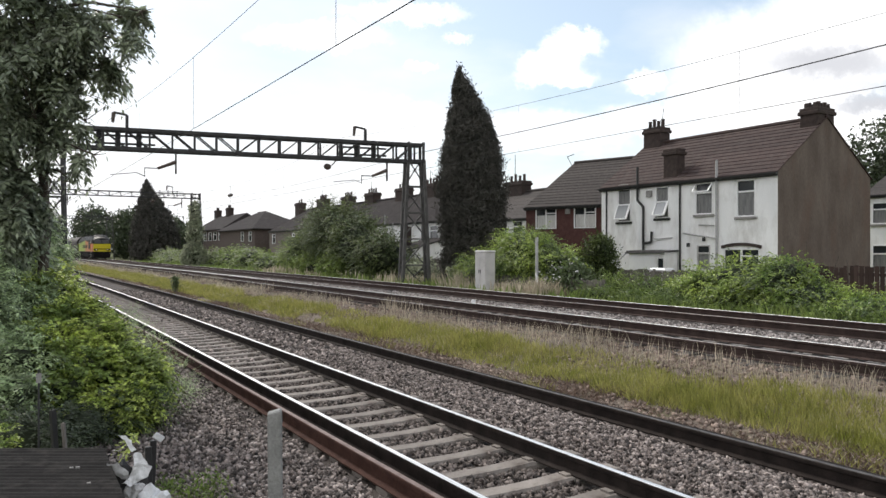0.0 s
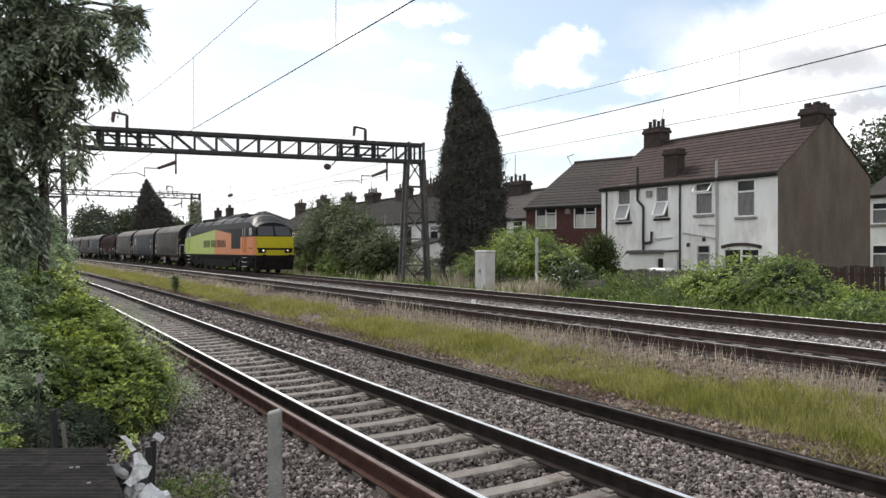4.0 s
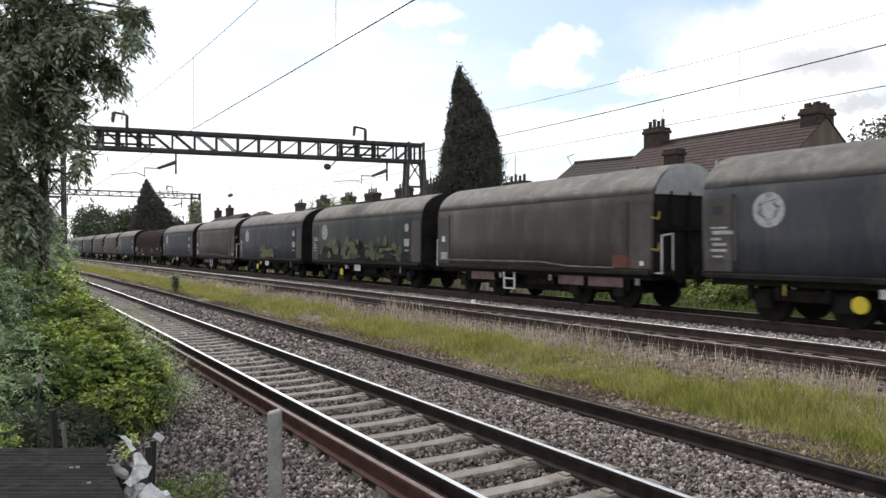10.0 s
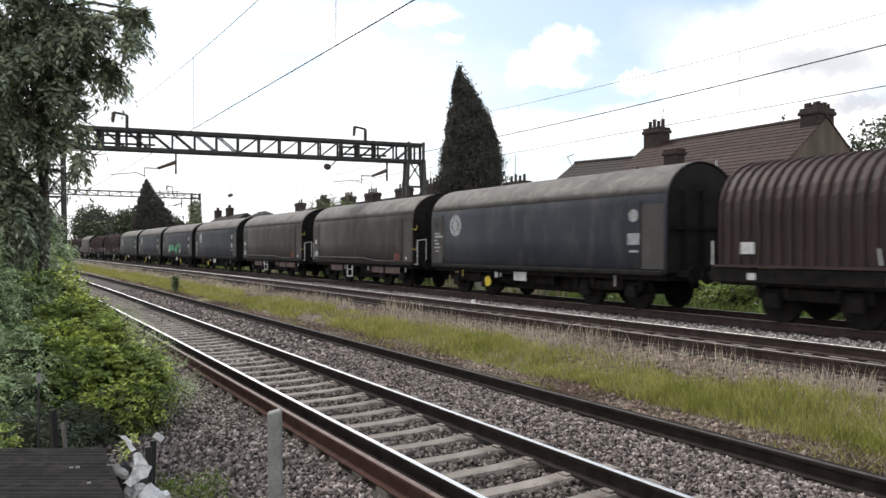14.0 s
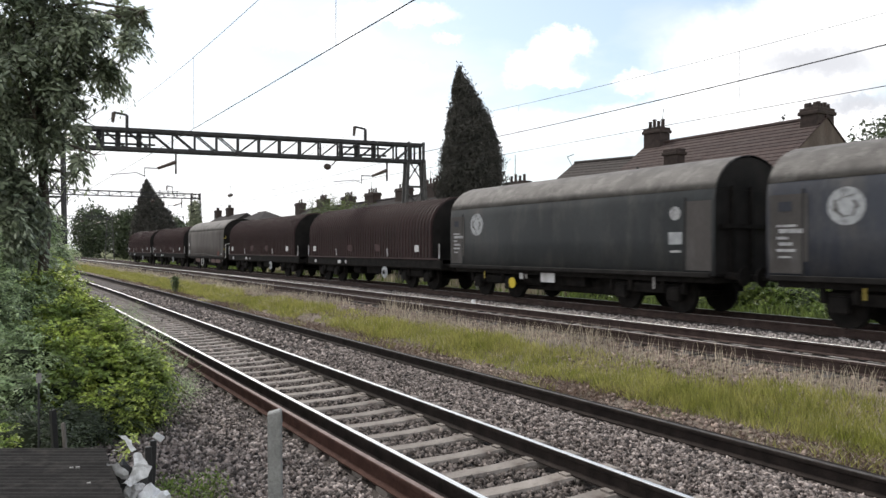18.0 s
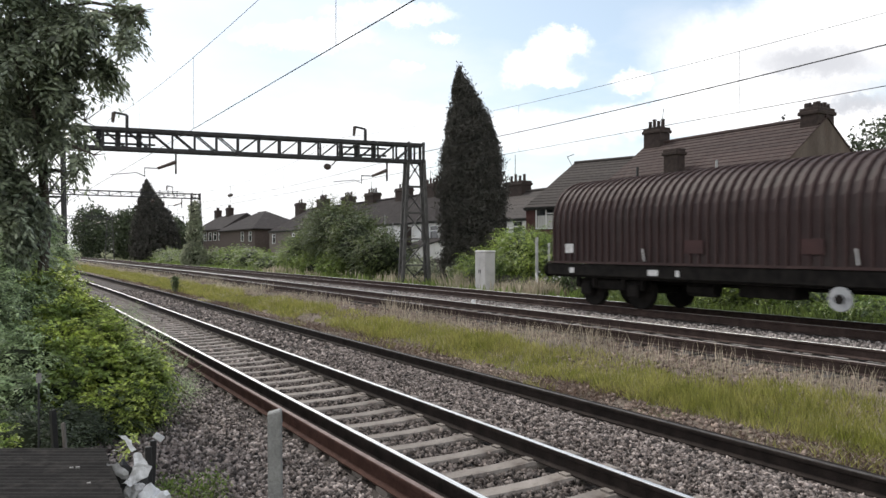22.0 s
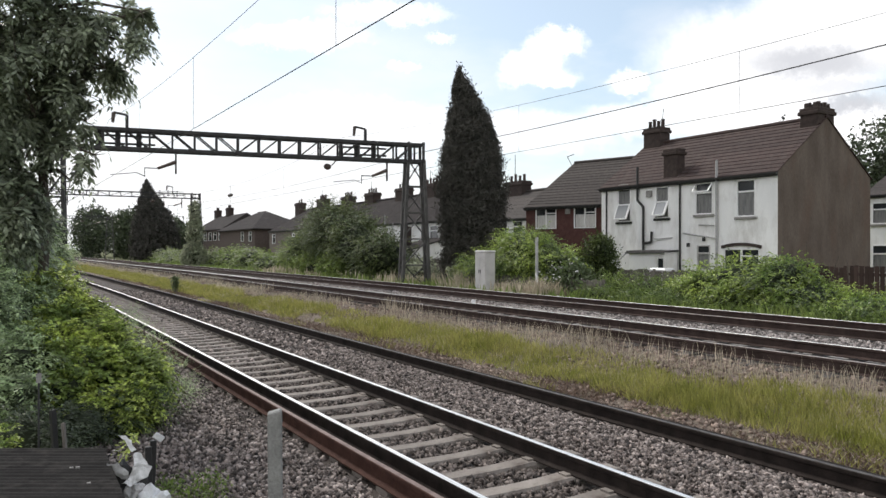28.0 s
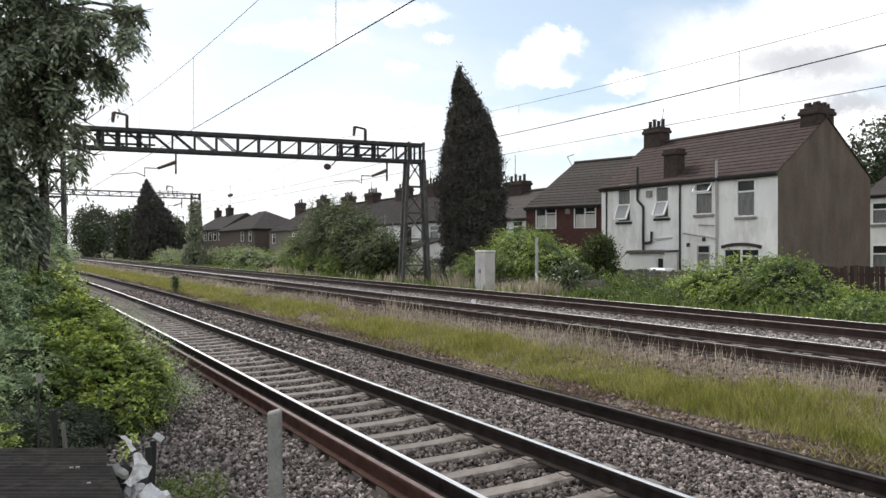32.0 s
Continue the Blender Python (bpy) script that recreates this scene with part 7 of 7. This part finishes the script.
def wagon_common(t, L, ladder, wr=0.46):
    hl = L / 2
    bm = bmesh.new()
    box(bm, -1.2, 1.2, -hl + 0.15, hl - 0.15, 0.80, 1.02, 0.02)
    part("underframe", bm, M["under"], t)
    for s in (-1, 1):
        for x in (-0.87, 0.87):
            bm = bmesh.new()
            bar(bm, (x, s * (hl - 0.1), 0.98), (x, s * (hl + 0.42), 0.98), 0.17, seg=8)
            bmesh.ops.create_cone(bm, cap_ends=True, segments=12, radius1=0.22, radius2=0.22, depth=0.05, matrix=Matrix.Translation((x, s * (hl + 0.44), 0.98)) @ Matrix.Rotation(math.pi / 2, 4, "X"))
            part("buffer", bm, M["under"], t)
        part("coupling", bar(bmesh.new(), (0, s * (hl - 0.1), 0.9), (0, s * (hl + 0.6), 0.9), 0.1), M["under"], t)
    for s in (-1, 1):
        bogie(t, s * (hl - 2.35), (-0.9, 0.9), wr)
    bm = bmesh.new()
    box(bm, -0.9, -0.3, -0.9, 0.5, 0.5, 0.8, 0.03)
    bar(bm, (-0.7, 1.2, 0.62), (-0.7, 2.0, 0.62), 0.36, seg=10)
    bar(bm, (0, -hl + 3, 0.7), (0, hl - 3, 0.7), 0.1, seg=6)
    part("brake_gear", bm, M["under"], t)
    if ladder:
        bm = bmesh.new()
        for y in (-0.28, 0.28):
            bar(bm, (-1.27, ladder + y, 0.32), (-1.27, ladder + y, 0.86), 0.045)
        for z in (0.34, 0.66):
            bar(bm, (-1.27, ladder - 0.28, z), (-1.27, ladder + 0.28, z), 0.045)
        part("step_ladder", bm, M["white_mark"], t, "white painted step ladder")


def make_hood_wagon(L, mat, label, roundel=False, ladder=0.0, spray=None, yellow=False, chain=False, tag=False, seed=0):
    """A covered steel wagon with a smooth telescopic hood; the front looks to -y."""
    r = random.Random(seed)
    t = thing("covered_wagon", pose(XT, 200, ZT), label, "wagon", "wagons of the train")
    hl, W = L / 2, 1.36
    prof = section(W, 0.98, 2.75, 3.86, 17)

    def disc(name, y, z, rad, x, mat, label="", depth=0.008):
        bm = bmesh.new()
        bmesh.ops.create_cone(bm, cap_ends=True, segments=24, radius1=rad, radius2=rad, depth=depth, matrix=Matrix.Translation((x, y, z)) @ Matrix.Rotation(math.pi / 2, 4, "Y"))
        return part(name, bm, M[mat], t, label)

    def ring(y, k=1.0):
        return [(x * k, y, 0.98 + (z - 0.98) * (0.5 + 0.5 * k)) for x, z in prof]
    part("hood", shell([ring(-hl, 0.985), ring(-hl + 0.06), ring(-hl + L * 0.33), ring(hl - L * 0.33), ring(hl - 0.06), ring(hl, 0.985)], cap=False), mat, t, smooth=True)
    # upward pitch of the hood: dust, and sky light put into its paleness
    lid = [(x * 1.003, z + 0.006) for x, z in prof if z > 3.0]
    part("hood_top", shell([[(x, y, z) for x, z in lid] for y in (-hl + 0.02, -hl + L * 0.3, hl - L * 0.3, hl - 0.02)], cap=False), M["dust"], t, "dusty hood top, paled further for the light from above", smooth=True)
    for y in (-hl + 0.85, hl - 0.85):
        part("seam", box(bmesh.new(), -W - 0.014, -W + 0.01, y - 0.02, y + 0.02, 1.06, 2.85), M["seam"], t)
    for y in (-hl + 0.45, hl - 0.45):
        part("end_panel", box(bmesh.new(), -W - 0.003, -W + 0.01, y - 0.37, y + 0.37, 1.1, 2.75), M["tarp_grey"], t, "greyer end panel")
    for y0 in (-hl, hl):
        s = -1 if y0 < 0 else 1
        # recessed dark end wall behind a rim
        bm = bmesh.new()
        inner = [(x * 0.965, 0.98 + (z - 0.98) * 0.975 + 0.02) for x, z in prof]
        prism(bm, inner, y0 - s * 0.10, y0 - s * 0.03)
        e = part("end_wall", bm, M["wagon_dark"], t, "near-black end wall inside the rim")
        bm = bmesh.new()
        for x in (-0.7, 0, 0.7):
            box(bm, x - 0.05, x + 0.05, y0 - s * 0.03, y0 + s * 0.03, 1.0, 3.1)
        box(bm, -1.15, 1.15, y0 - s * 0.03, y0 + s * 0.04, 2.1, 2.2)
        part("end_rib", bm, M["under"], e)
    # the lower rail
    bm = bmesh.new()
    box(bm, -W - 0.05, -W + 0.02, -hl + 0.1, hl - 0.1, 0.94, 1.06, 0.015)
    box(bm, W - 0.02, W + 0.05, -hl + 0.1, hl - 0.1, 0.94, 1.06, 0.015)
    part("lower_rail", bm, M["wagon_dark"], t)
    wagon_common(t, L, ladder)
    # dark fill added so no daylight shows between the bogies
    part("underframe_fill", box(bmesh.new(), -0.6, 0.6, -hl + 3.4, hl - 3.4, 0.3, 0.79, 0.04), M["under"], t)
    xs = -W - 0.004

    def plate(name, off, w, z0, z1, x, mat, label=""):
        """A plate whose rear edge lies off metres ahead of the rear end."""
        panel(name, [(hl - off, z0), (hl - off - w, z0), (hl - off - w, z1), (hl - off, z1)], x, M[mat], t, label)

    if roundel or tag:
        # the narrow grey sheet at the rear with its data, the small roundel and table near the front
        plate("data_sheet", 0.16, 0.8, 1.35, 2.75, xs - 0.002, "tarp_grey", "greyer sheet with data lines")
        rr = r.choice((0.0, 0.04, -0.05))
        for q, (w, h) in enumerate(((0.5, 0.05), (0.62, 0.09), (0.3, 0.06), (0.36, 0.07), (0.44, 0.06), (0.3, 0.04))):
            plate("data_bar", 0.26 + 0.05 * (q % 2), w * r.uniform(0.8, 1.05), 2.12 - 0.13 * q + rr, 2.12 - 0.13 * q + h + rr, xs - 0.008, "faded_mark")
        plate("data_bar", 0.3, 0.3, 2.4, 2.6, xs - 0.008, "tarp_blue")
        disc("small_roundel", hl - 10.45, 2.48, 0.17, xs, "faded_mark", "small worn white roundel")
        plate("data_table", 10.25, 0.42, 1.72, 2.02, xs, "roundel_grey")
        plate("data_bar", 10.3, 0.32, 1.52, 1.58, xs, "faded_mark")
        if roundel:
            disc("roundel", hl - 1.75, 2.45, 0.38, xs, "worn_white", "worn white roundel")
            for q in range(7):
                # dark strokes curling round the middle
                a = 0.9 * q + 0.3 * r.random()
                cy, cz, dy, dz = hl - 1.75 + 0.2 * math.cos(a), 2.45 + 0.2 * math.sin(a), 0.1 * math.cos(a + 1.2), 0.1 * math.sin(a + 1.2)
                panel("roundel_mark", [(cy - dy - 0.02, cz - dz), (cy - dy + 0.02, cz - dz - 0.02), (cy + dy + 0.03, cz + dz), (cy + dy - 0.01, cz + dz + 0.03)], xs - 0.006, M["tarp_grey"], t)
        back = 3.55 if roundel else 6.92
        plate("white_plate", 5.07, 0.66, 0.6, 0.88, -1.215, "white_mark", "white data plate")
        plate("white_plate", 4.0 if roundel else 6.55, 0.18, 0.66, 0.84, -1.215, "white_mark")
        plate("white_plate", 4.28, 0.12, 0.68, 0.82, -1.215, "sill")
        plate("lashing_ring", 9.6, 0.08, 0.6, 0.9, -1.22, "sill")
        plate("lashing_ring", 2.0, 0.06, 0.62, 0.86, -1.22, "catch")
        if yellow:
            disc("brake_wheel", hl - back - 0.1, 0.52, 0.17, -1.25, "yellow_mark", "yellow painted brake wheel", 0.03)
    else:
        plate("data_plate", 0.33, 0.22, 1.88, 2.08, xs, "white_mark")
        plate("data_bar", 0.25, 0.45, 1.2, 1.5, xs, "faded_mark")
        plate("red_patch", 9.2, r.uniform(0.45, 0.75), 1.12, 1.45, xs, "red_mark", "dull red patch")
        plate("white_plate", 10.2, 0.12, 1.18, 1.3, xs, "white_mark")
        # the drip lip along the foot of the hood, lighter than the sheet
        lip = [(hl - 0.1, 1.2), (hl - 6.2, 1.2), (hl - 7.4, 1.1), (hl - 9.3, 1.09), (hl - 9.3, 1.13), (hl - 7.35, 1.145), (hl - 6.2, 1.25), (hl - 0.1, 1.25)]
        panel("drip_lip", lip, xs - 0.02, M["dust"], t, "pale lip along the foot of the hood", 0.03)
        for off, w in ((2.1, 1.4), (6.8, 1.1), (8.1, 1.35)):
            plate("equipment_box", off, w, 0.58, 0.84, -1.21, "pink_box", "faded red-brown box under the frame")
        for off in (3.8, 6.35, 9.9):
            plate("white_plate", off, 0.14, 0.66, 0.84, -1.22, "sill")
    if ladder:
        for y, d in ((-hl - 0.2, 1), (hl + 0.2, -1)):
            bm = bmesh.new()
            bar(bm, (-1.25, y, 1.0), (-1.25, y, 1.95), 0.045, seg=6)
            bar(bm, (-1.25, y, 1.95), (-0.85, y, 2.0), 0.045, seg=6)
            bar(bm, (-0.85, y, 2.0), (-0.85, y, 1.0), 0.045, seg=6)
            bar(bm, (-1.25, y - 0.03 * d, 1.0), (-1.25, y + 0.2 * d, 1.0), 0.04)
            part("handrail", bm, M["white_mark"], t, "white bent handrail")
        # yellow catches on the front corner
        for z in (1.62, 2.42):
            bm = bmesh.new()
            bar(bm, (-W - 0.015, -hl + 0.03, z), (-W + 0.14, -hl - 0.06, z - 0.05), 0.045)
            bar(bm, (-W + 0.14, -hl - 0.06, z - 0.05), (-W + 0.16, -hl - 0.07, z + 0.14), 0.04)
            part("catch", bm, M["catch"], t, "yellow catch on the hood's end")
    if chain:
        bm = bmesh.new()
        prism(bm, [(x * 0.95, z) for x, z in prof if z > 2.95], -hl - 0.02, -hl + 0.03)
        part("end_cover", bm, M["roundel_grey"], t, "pale sheet over the top of the end")
    if tag:
        # clusters of slanting green strokes over faded patches, between two pale scrawls
        k = 0
        for i in range(12):
            k += 1
            blotch("spray_patch", hl - r.uniform(3.4, 6.9), 1.55 + r.uniform(-0.2, 0.25), r.uniform(0.15, 0.35), r.uniform(0.06, 0.13), xs - 0.001 * k, M["red_mark" if i % 4 == 1 else "paint_moss"], t, seed * 57 + k, 10)
        for yo, zc, count, tall in ((3.65, 1.72, 7, 0.36), (4.75, 1.68, 5, 0.27), (5.75, 1.55, 6, 0.29), (6.55, 1.9, 5, 0.2)):
            for q in range(count):
                k += 1
                y, z = hl - yo + r.uniform(-0.3, 0.3), zc + r.uniform(-0.14, 0.14)
                a, ln, w = r.choice((2.1, 2.4, 1.9, 0.5, 0.2)) + r.uniform(-0.2, 0.2), tall * r.uniform(0.7, 1.3), r.uniform(0.05, 0.12)
                ca, sa = math.cos(a), math.sin(a)
                bow = r.uniform(-0.1, 0.1)
                rim = [(-ln, -w * 0.3), (0, bow - w), (ln, -w * 0.9), (ln * 1.15, w * 0.5), (0, bow + w), (-ln * 1.05, w * 0.2)]
                panel("spray_patch", [(y + u * ca - e * sa, z + u * sa + e * ca) for u, e in rim], xs - 0.001 * k, M["paint_green"], t, "green spray paint")
        for yc, size in ((2.95, 0.36), (7.3, 0.46)):
            path = [(hl - yc + size * 0.55 * math.cos(2.2 + u * 0.75) - (0.035 * u * size / 0.4), 1.62 + size * 0.9 * math.sin(1.0 + u * 0.62) * (1 - 0.03 * u)) for u in range(9)]
            for (ya, za), (yb, zb) in zip(path, path[1:]):
                k += 1
                d = math.hypot(yb - ya, zb - za)
                ny, nz = -(zb - za) / d * 0.07, (yb - ya) / d * 0.07
                panel("spray_patch", [(ya + ny, za + nz), (yb + ny, zb + nz), (yb - ny, zb - nz), (ya - ny, za - nz)], xs - 0.001 * k, M["paint_pale"], t, "pale spray paint")
    if spray:
        k = 0
        for mt, cnt, zc, spread in spray:
            for i in range(cnt):
                k += 1
                blotch("spray_patch", r.uniform(-spread, spread), zc + r.uniform(-0.3, 0.3), r.uniform(0.12, 0.5), r.uniform(0.07, 0.26), xs - 0.001 * k, M[mt], t, seed * 31 + k, 9)
    return t


def make_ribbed_wagon(L, label, hub=True):
    """A bogie coil wagon under a ribbed steel hood."""
    t = thing("ribbed_wagon", pose(XT, 200, ZT), label, "wagon", "wagons of the train")
    hl, W = L / 2, 1.30
    prof = arch(W, 1.2, 2.42, 3.62)
    part("hood", shell([[(x, y, z) for x, z in prof] for y in (-hl + 0.75, 0, hl - 0.25)]), M["ribbed"], t)
    rib = [(x * 1.016, z + (0.02 if z > 2.42 else 0)) for x, z in prof if z > 1.1]
    n = int((L - 1.0) / 0.245)
    bm = bmesh.new()
    for a, b in zip(rib, rib[1:]):
        bar(bm, (a[0], 0, a[1]), (b[0], 0, b[1]), 0.05, 0.05)
    me = bpy.data.meshes.new("rib")
    bm.to_mesh(me)
    bm.free()
    me.materials.append(M["rib"])
    for k in range(n):
        o = new("rib", me)
        o.parent = t
        o.location = (0, -hl + 0.78 + k * (L - 1.06) / (n - 1), 0)
    for s in (-1, 1):
        bm = bmesh.new()
        prism(bm, [(x * 0.97, z - 0.02) for x, z in prof], s * (hl - 0.24 - 0.5 * (s < 0)), s * (hl - 0.2 - 0.5 * (s < 0)))
        part("end_wall", bm, M["wagon_dark"], t, "dark end wall")
    bm = bmesh.new()
    box(bm, -1.33, -1.22, -hl, hl, 0.86, 1.19, 0.02)
    box(bm, 1.22, 1.33, -hl, hl, 0.86, 1.19, 0.02)
    part("solebar", bm, M["under"], t)
    bm = bmesh.new()
    box(bm, -1.36, -1.3, -hl + 0.1, hl - 0.1, 1.2, 1.26)
    part("floor_rail", bm, M["rib"], t)
    wagon_common(t, L, 0, 0.48)
    xs = -1.36
    for y in (-hl + 1.95, hl - 0.85):
        panel("white_plate", [(y, 1.5), (y - 0.34, 1.5), (y - 0.34, 1.76), (y, 1.76)], xs, M["white_mark"], t, "white plate")
    for y, w in ((hl - 5.2, 0.55), (hl - 8.2, 0.5)):
        panel("faded_plate", [(y, 1.5), (y - w, 1.5), (y - w, 1.82), (y, 1.82)], xs, M["red_faded"], t, "faded red plate")
    for y, w in ((hl - 1.0, 0.2), (hl - 4.0, 0.34), (hl - 4.9, 0.12)):
        panel("white_plate", [(y, 0.93), (y - w, 0.93), (y - w, 1.08), (y, 1.08)], -1.335, M["white_mark"], t)
    for y in (hl - 3.9, -hl + 4.3):
        part("lever", bar(bmesh.new(), (-1.36, y, 1.3), (-1.37, y + 0.05, 1.62), 0.03), M["white_mark"], t)
    for y in (-hl + 0.08, hl - 0.08):
        part("handrail", bar(bmesh.new(), (-1.34, y, 1.25), (-1.34, y, 1.8), 0.045, seg=6), M["white_mark"], t)
    if hub:
        bm = bmesh.new()
        bmesh.ops.create_cone(bm, cap_ends=True, segments=18, radius1=0.25, radius2=0.25, depth=0.04, matrix=Matrix.Translation((-1.3, hl - 9.0, 0.62)) @ Matrix.Rotation(math.pi / 2, 4, "Y"))
        bmesh.ops.create_cone(bm, cap_ends=True, segments=18, radius1=0.12, radius2=0.12, depth=0.06, matrix=Matrix.Translation((-1.31, hl - 9.0, 0.62)) @ Matrix.Rotation(math.pi / 2, 4, "Y"))
        part("brake_wheel", bm, M["worn_white"], t, "worn white brake wheel")
        part("wheel_boss", bar(bmesh.new(), (-1.34, hl - 9.0, 0.62), (-1.36, hl - 9.0, 0.62), 0.2, seg=12), M["under"], t)
    return t


# distance of each wagon's front and rear behind the locomotive's rear, kind, and what sets it apart
BLUE, DARK, BROWN, GREY = "tarp_blue", "tarp_dark", "tarp_brown", "tarp_grey"
WAGONS = [
    (2.15, 12.44, BROWN, {"ladder": 1.0}, "brown-grey hooded steel wagon with a pale lower band"),
    (13.56, 25.30, BLUE, {"roundel": True, "yellow": True}, "blue-grey hooded wagon with worn white roundel"),
    (26.81, 37.43, GREY, {"ladder": 0.8}, "dusty grey hooded wagon with white step ladder"),
    (38.69, 52.41, None, {}, "dark brown ribbed coil wagon"),
    (53.90, 65.60, BLUE, {"roundel": True, "yellow": True}, "dark slate blue hooded wagon with white roundel and yellow brake wheel"),
    (67.12, 77.75, BROWN, {"ladder": 0.9, "chain": True}, "brown hooded wagon with yellow strap on its end"),
    (79.03, 90.66, DARK, {"roundel": True, "yellow": True, "spray": (("paint_moss", 34, 1.5, 4.6), ("wagon_dark", 14, 1.6, 4.4), ("paint_olive", 14, 1.8, 3.6), ("paint_moss", 10, 1.6, 4.2))}, "dark hooded wagon with olive spray paint along its side"),
    (92.23, 103.93, BLUE, {"roundel": True, "yellow": True, "spray": (("paint_moss", 14, 1.45, 2.0), ("paint_olive", 9, 1.5, 1.4))}, "blue hooded wagon with a small spray-painted patch"),
    (105.21, 115.88, BROWN, {"ladder": 1.0}, "brown-grey hooded wagon with dull red corner patch"),
    (117.26, 128.85, BLUE, {"roundel": True, "yellow": True}, "blue-grey hooded wagon with white roundel and plates"),
    (129.97, 143.77, None, {}, "dark brown ribbed coil wagon"),
    (145.06, 156.61, BLUE, {"roundel": True, "yellow": True}, "slate blue hooded wagon with white plates"),
    (158.09, 168.89, BROWN, {"ladder": 0.9}, "brown hooded wagon with white step ladder"),
    (170.62, 181.45, BROWN, {"ladder": 0.9}, "brown-grey hooded steel wagon with red corner patch"),
    (183.11, 194.61, BLUE, {"roundel": True, "yellow": True}, "blue hooded wagon with worn white roundel"),
    (195.90, 207.40, BLUE, {"roundel": False, "yellow": True, "tag": True}, "blue hooded wagon with green and white spray paint"),
    (208.63, 220.22, BLUE, {"roundel": True, "yellow": True}, "slate blue hooded wagon with a bold white roundel"),
    (221.56, 233.16, DARK, {"roundel": True, "yellow": True}, "dark grey hooded wagon with white roundel"),
    (233.90, 247.60, None, {}, "reddish brown ribbed coil wagon"),
    (249.09, 262.92, None, {}, "dark brown ribbed coil wagon"),
    (264.24, 275.02, "tarp_tan", {"ladder": 0.9}, "pale brown-grey hooded wagon with white step ladder"),
    (276.41, 290.16, None, {}, "dark brown ribbed coil wagon"),
    (291.38, 305.07, None, {}, "dark brown ribbed coil wagon at the end of the train"),
]
REAR_AT = 5.5, 35.5
# how far the train runs ahead of its mean pace at each second
LEAD = (-4.7, -4.0, -3.2, -2.4, -1.65, -0.85, -0.13, 0.4, 0.83, 1.32, 1.69, 1.92, 2.0, 2.03, 2.07, 2.08, 2.08, 2.08, 2.0, 1.9, 1.75, 1.6, 1.45, 1.3, 1.15, 1.0, 0.9, 0.8, 0.7, 0.6, 0.5, 0.4, 0.3)


def build_train():
    TRAIN.append((make_loco(), -10.1))
    for i, (a, b, col, extra, lab) in enumerate(WAGONS):
        if col:
            w = make_hood_wagon(b - a, M[col], lab, seed=i + 1, **extra)
        else:
            w = make_ribbed_wagon(b - a, lab)
        TRAIN.append((w, (a + b) / 2))


build_train()


def make_bird():
    t = thing("bird", pose(29.8, 20.2, 7.97), "small dark bird perched on the roof ridge", "bird")
    bm = bmesh.new()
    bmesh.ops.create_uvsphere(bm, u_segments=10, v_segments=7, radius=1, matrix=Matrix.Translation((0, 0, 0.13)) @ Matrix.Rotation(0.8, 4, "X") @ Matrix.Diagonal((0.055, 0.11, 0.06, 1)))
    part("body", bm, M["plastic_black"], t, smooth=True)
    bm = bmesh.new()
    bmesh.ops.create_uvsphere(bm, u_segments=8, v_segments=6, radius=0.042, matrix=Matrix.Translation((0, -0.075, 0.24)))
    bar(bm, (0, -0.1, 0.24), (0, -0.16, 0.23), 0.02, 0.004, seg=5)
    part("head", bm, M["plastic_black"], t, smooth=True)
    part("tail", bar(bmesh.new(), (0, 0.07, 0.07), (0, 0.2, 0.0), 0.05, 0.012), M["plastic_black"], t)
    for x in (-0.02, 0.02):
        part("leg", bar(bmesh.new(), (x, 0, 0), (x, 0, 0.09), 0.012), M["plastic_black"], t)
    return t


bird = make_bird()

# ---------------------------------------------------------------- movement
def motions():
    for ob, u in TRAIN:
        rows = []
        for k in range(33):
            t = 1.0 * k
            y = REAR_AT[1] - SPEED * (t - REAR_AT[0]) + u - LEAD[k]
            slope = (bend(y + 5) - bend(y - 5)) / 10
            rows.append((t, pose(XT + bend(y), y, ZT, 0, 0, -math.degrees(math.atan(slope)))))
        walk(ob, rows)

    # the crown of the near tree stirs in the wind
    r = random.Random(12)
    for ob in SWAY:
        walk(ob, [(2.0 * k, Matrix.Translation((r.uniform(-0.03, 0.03), 0, 0)) @ Matrix.Rotation(radians(r.uniform(-0.7, 0.7)), 4, "Y")) for k in range(17)])

    right, fwd = Vector((math.cos(VIEW), -math.sin(VIEW), 0)), Vector((math.sin(VIEW), math.cos(VIEW), 0))
    turn = Matrix((right, Vector((0, 0, 1)), -fwd)).transposed().to_4x4()
    seat, away = pose(29.8, 20.2, 7.97), pose(31.5, 20.4, 6.68)
    walk(bird, [(0, away), (3.6, away), (4.4, pose(30.5, 20.3, 8.25)), (5.2, seat), (12, seat), (32, seat)])
    walk(clouds, [(8.0 * k, Matrix.Translation(Vector(EYE) + fwd * 3000 - right * 20 * k) @ turn) for k in range(5)])


motions()
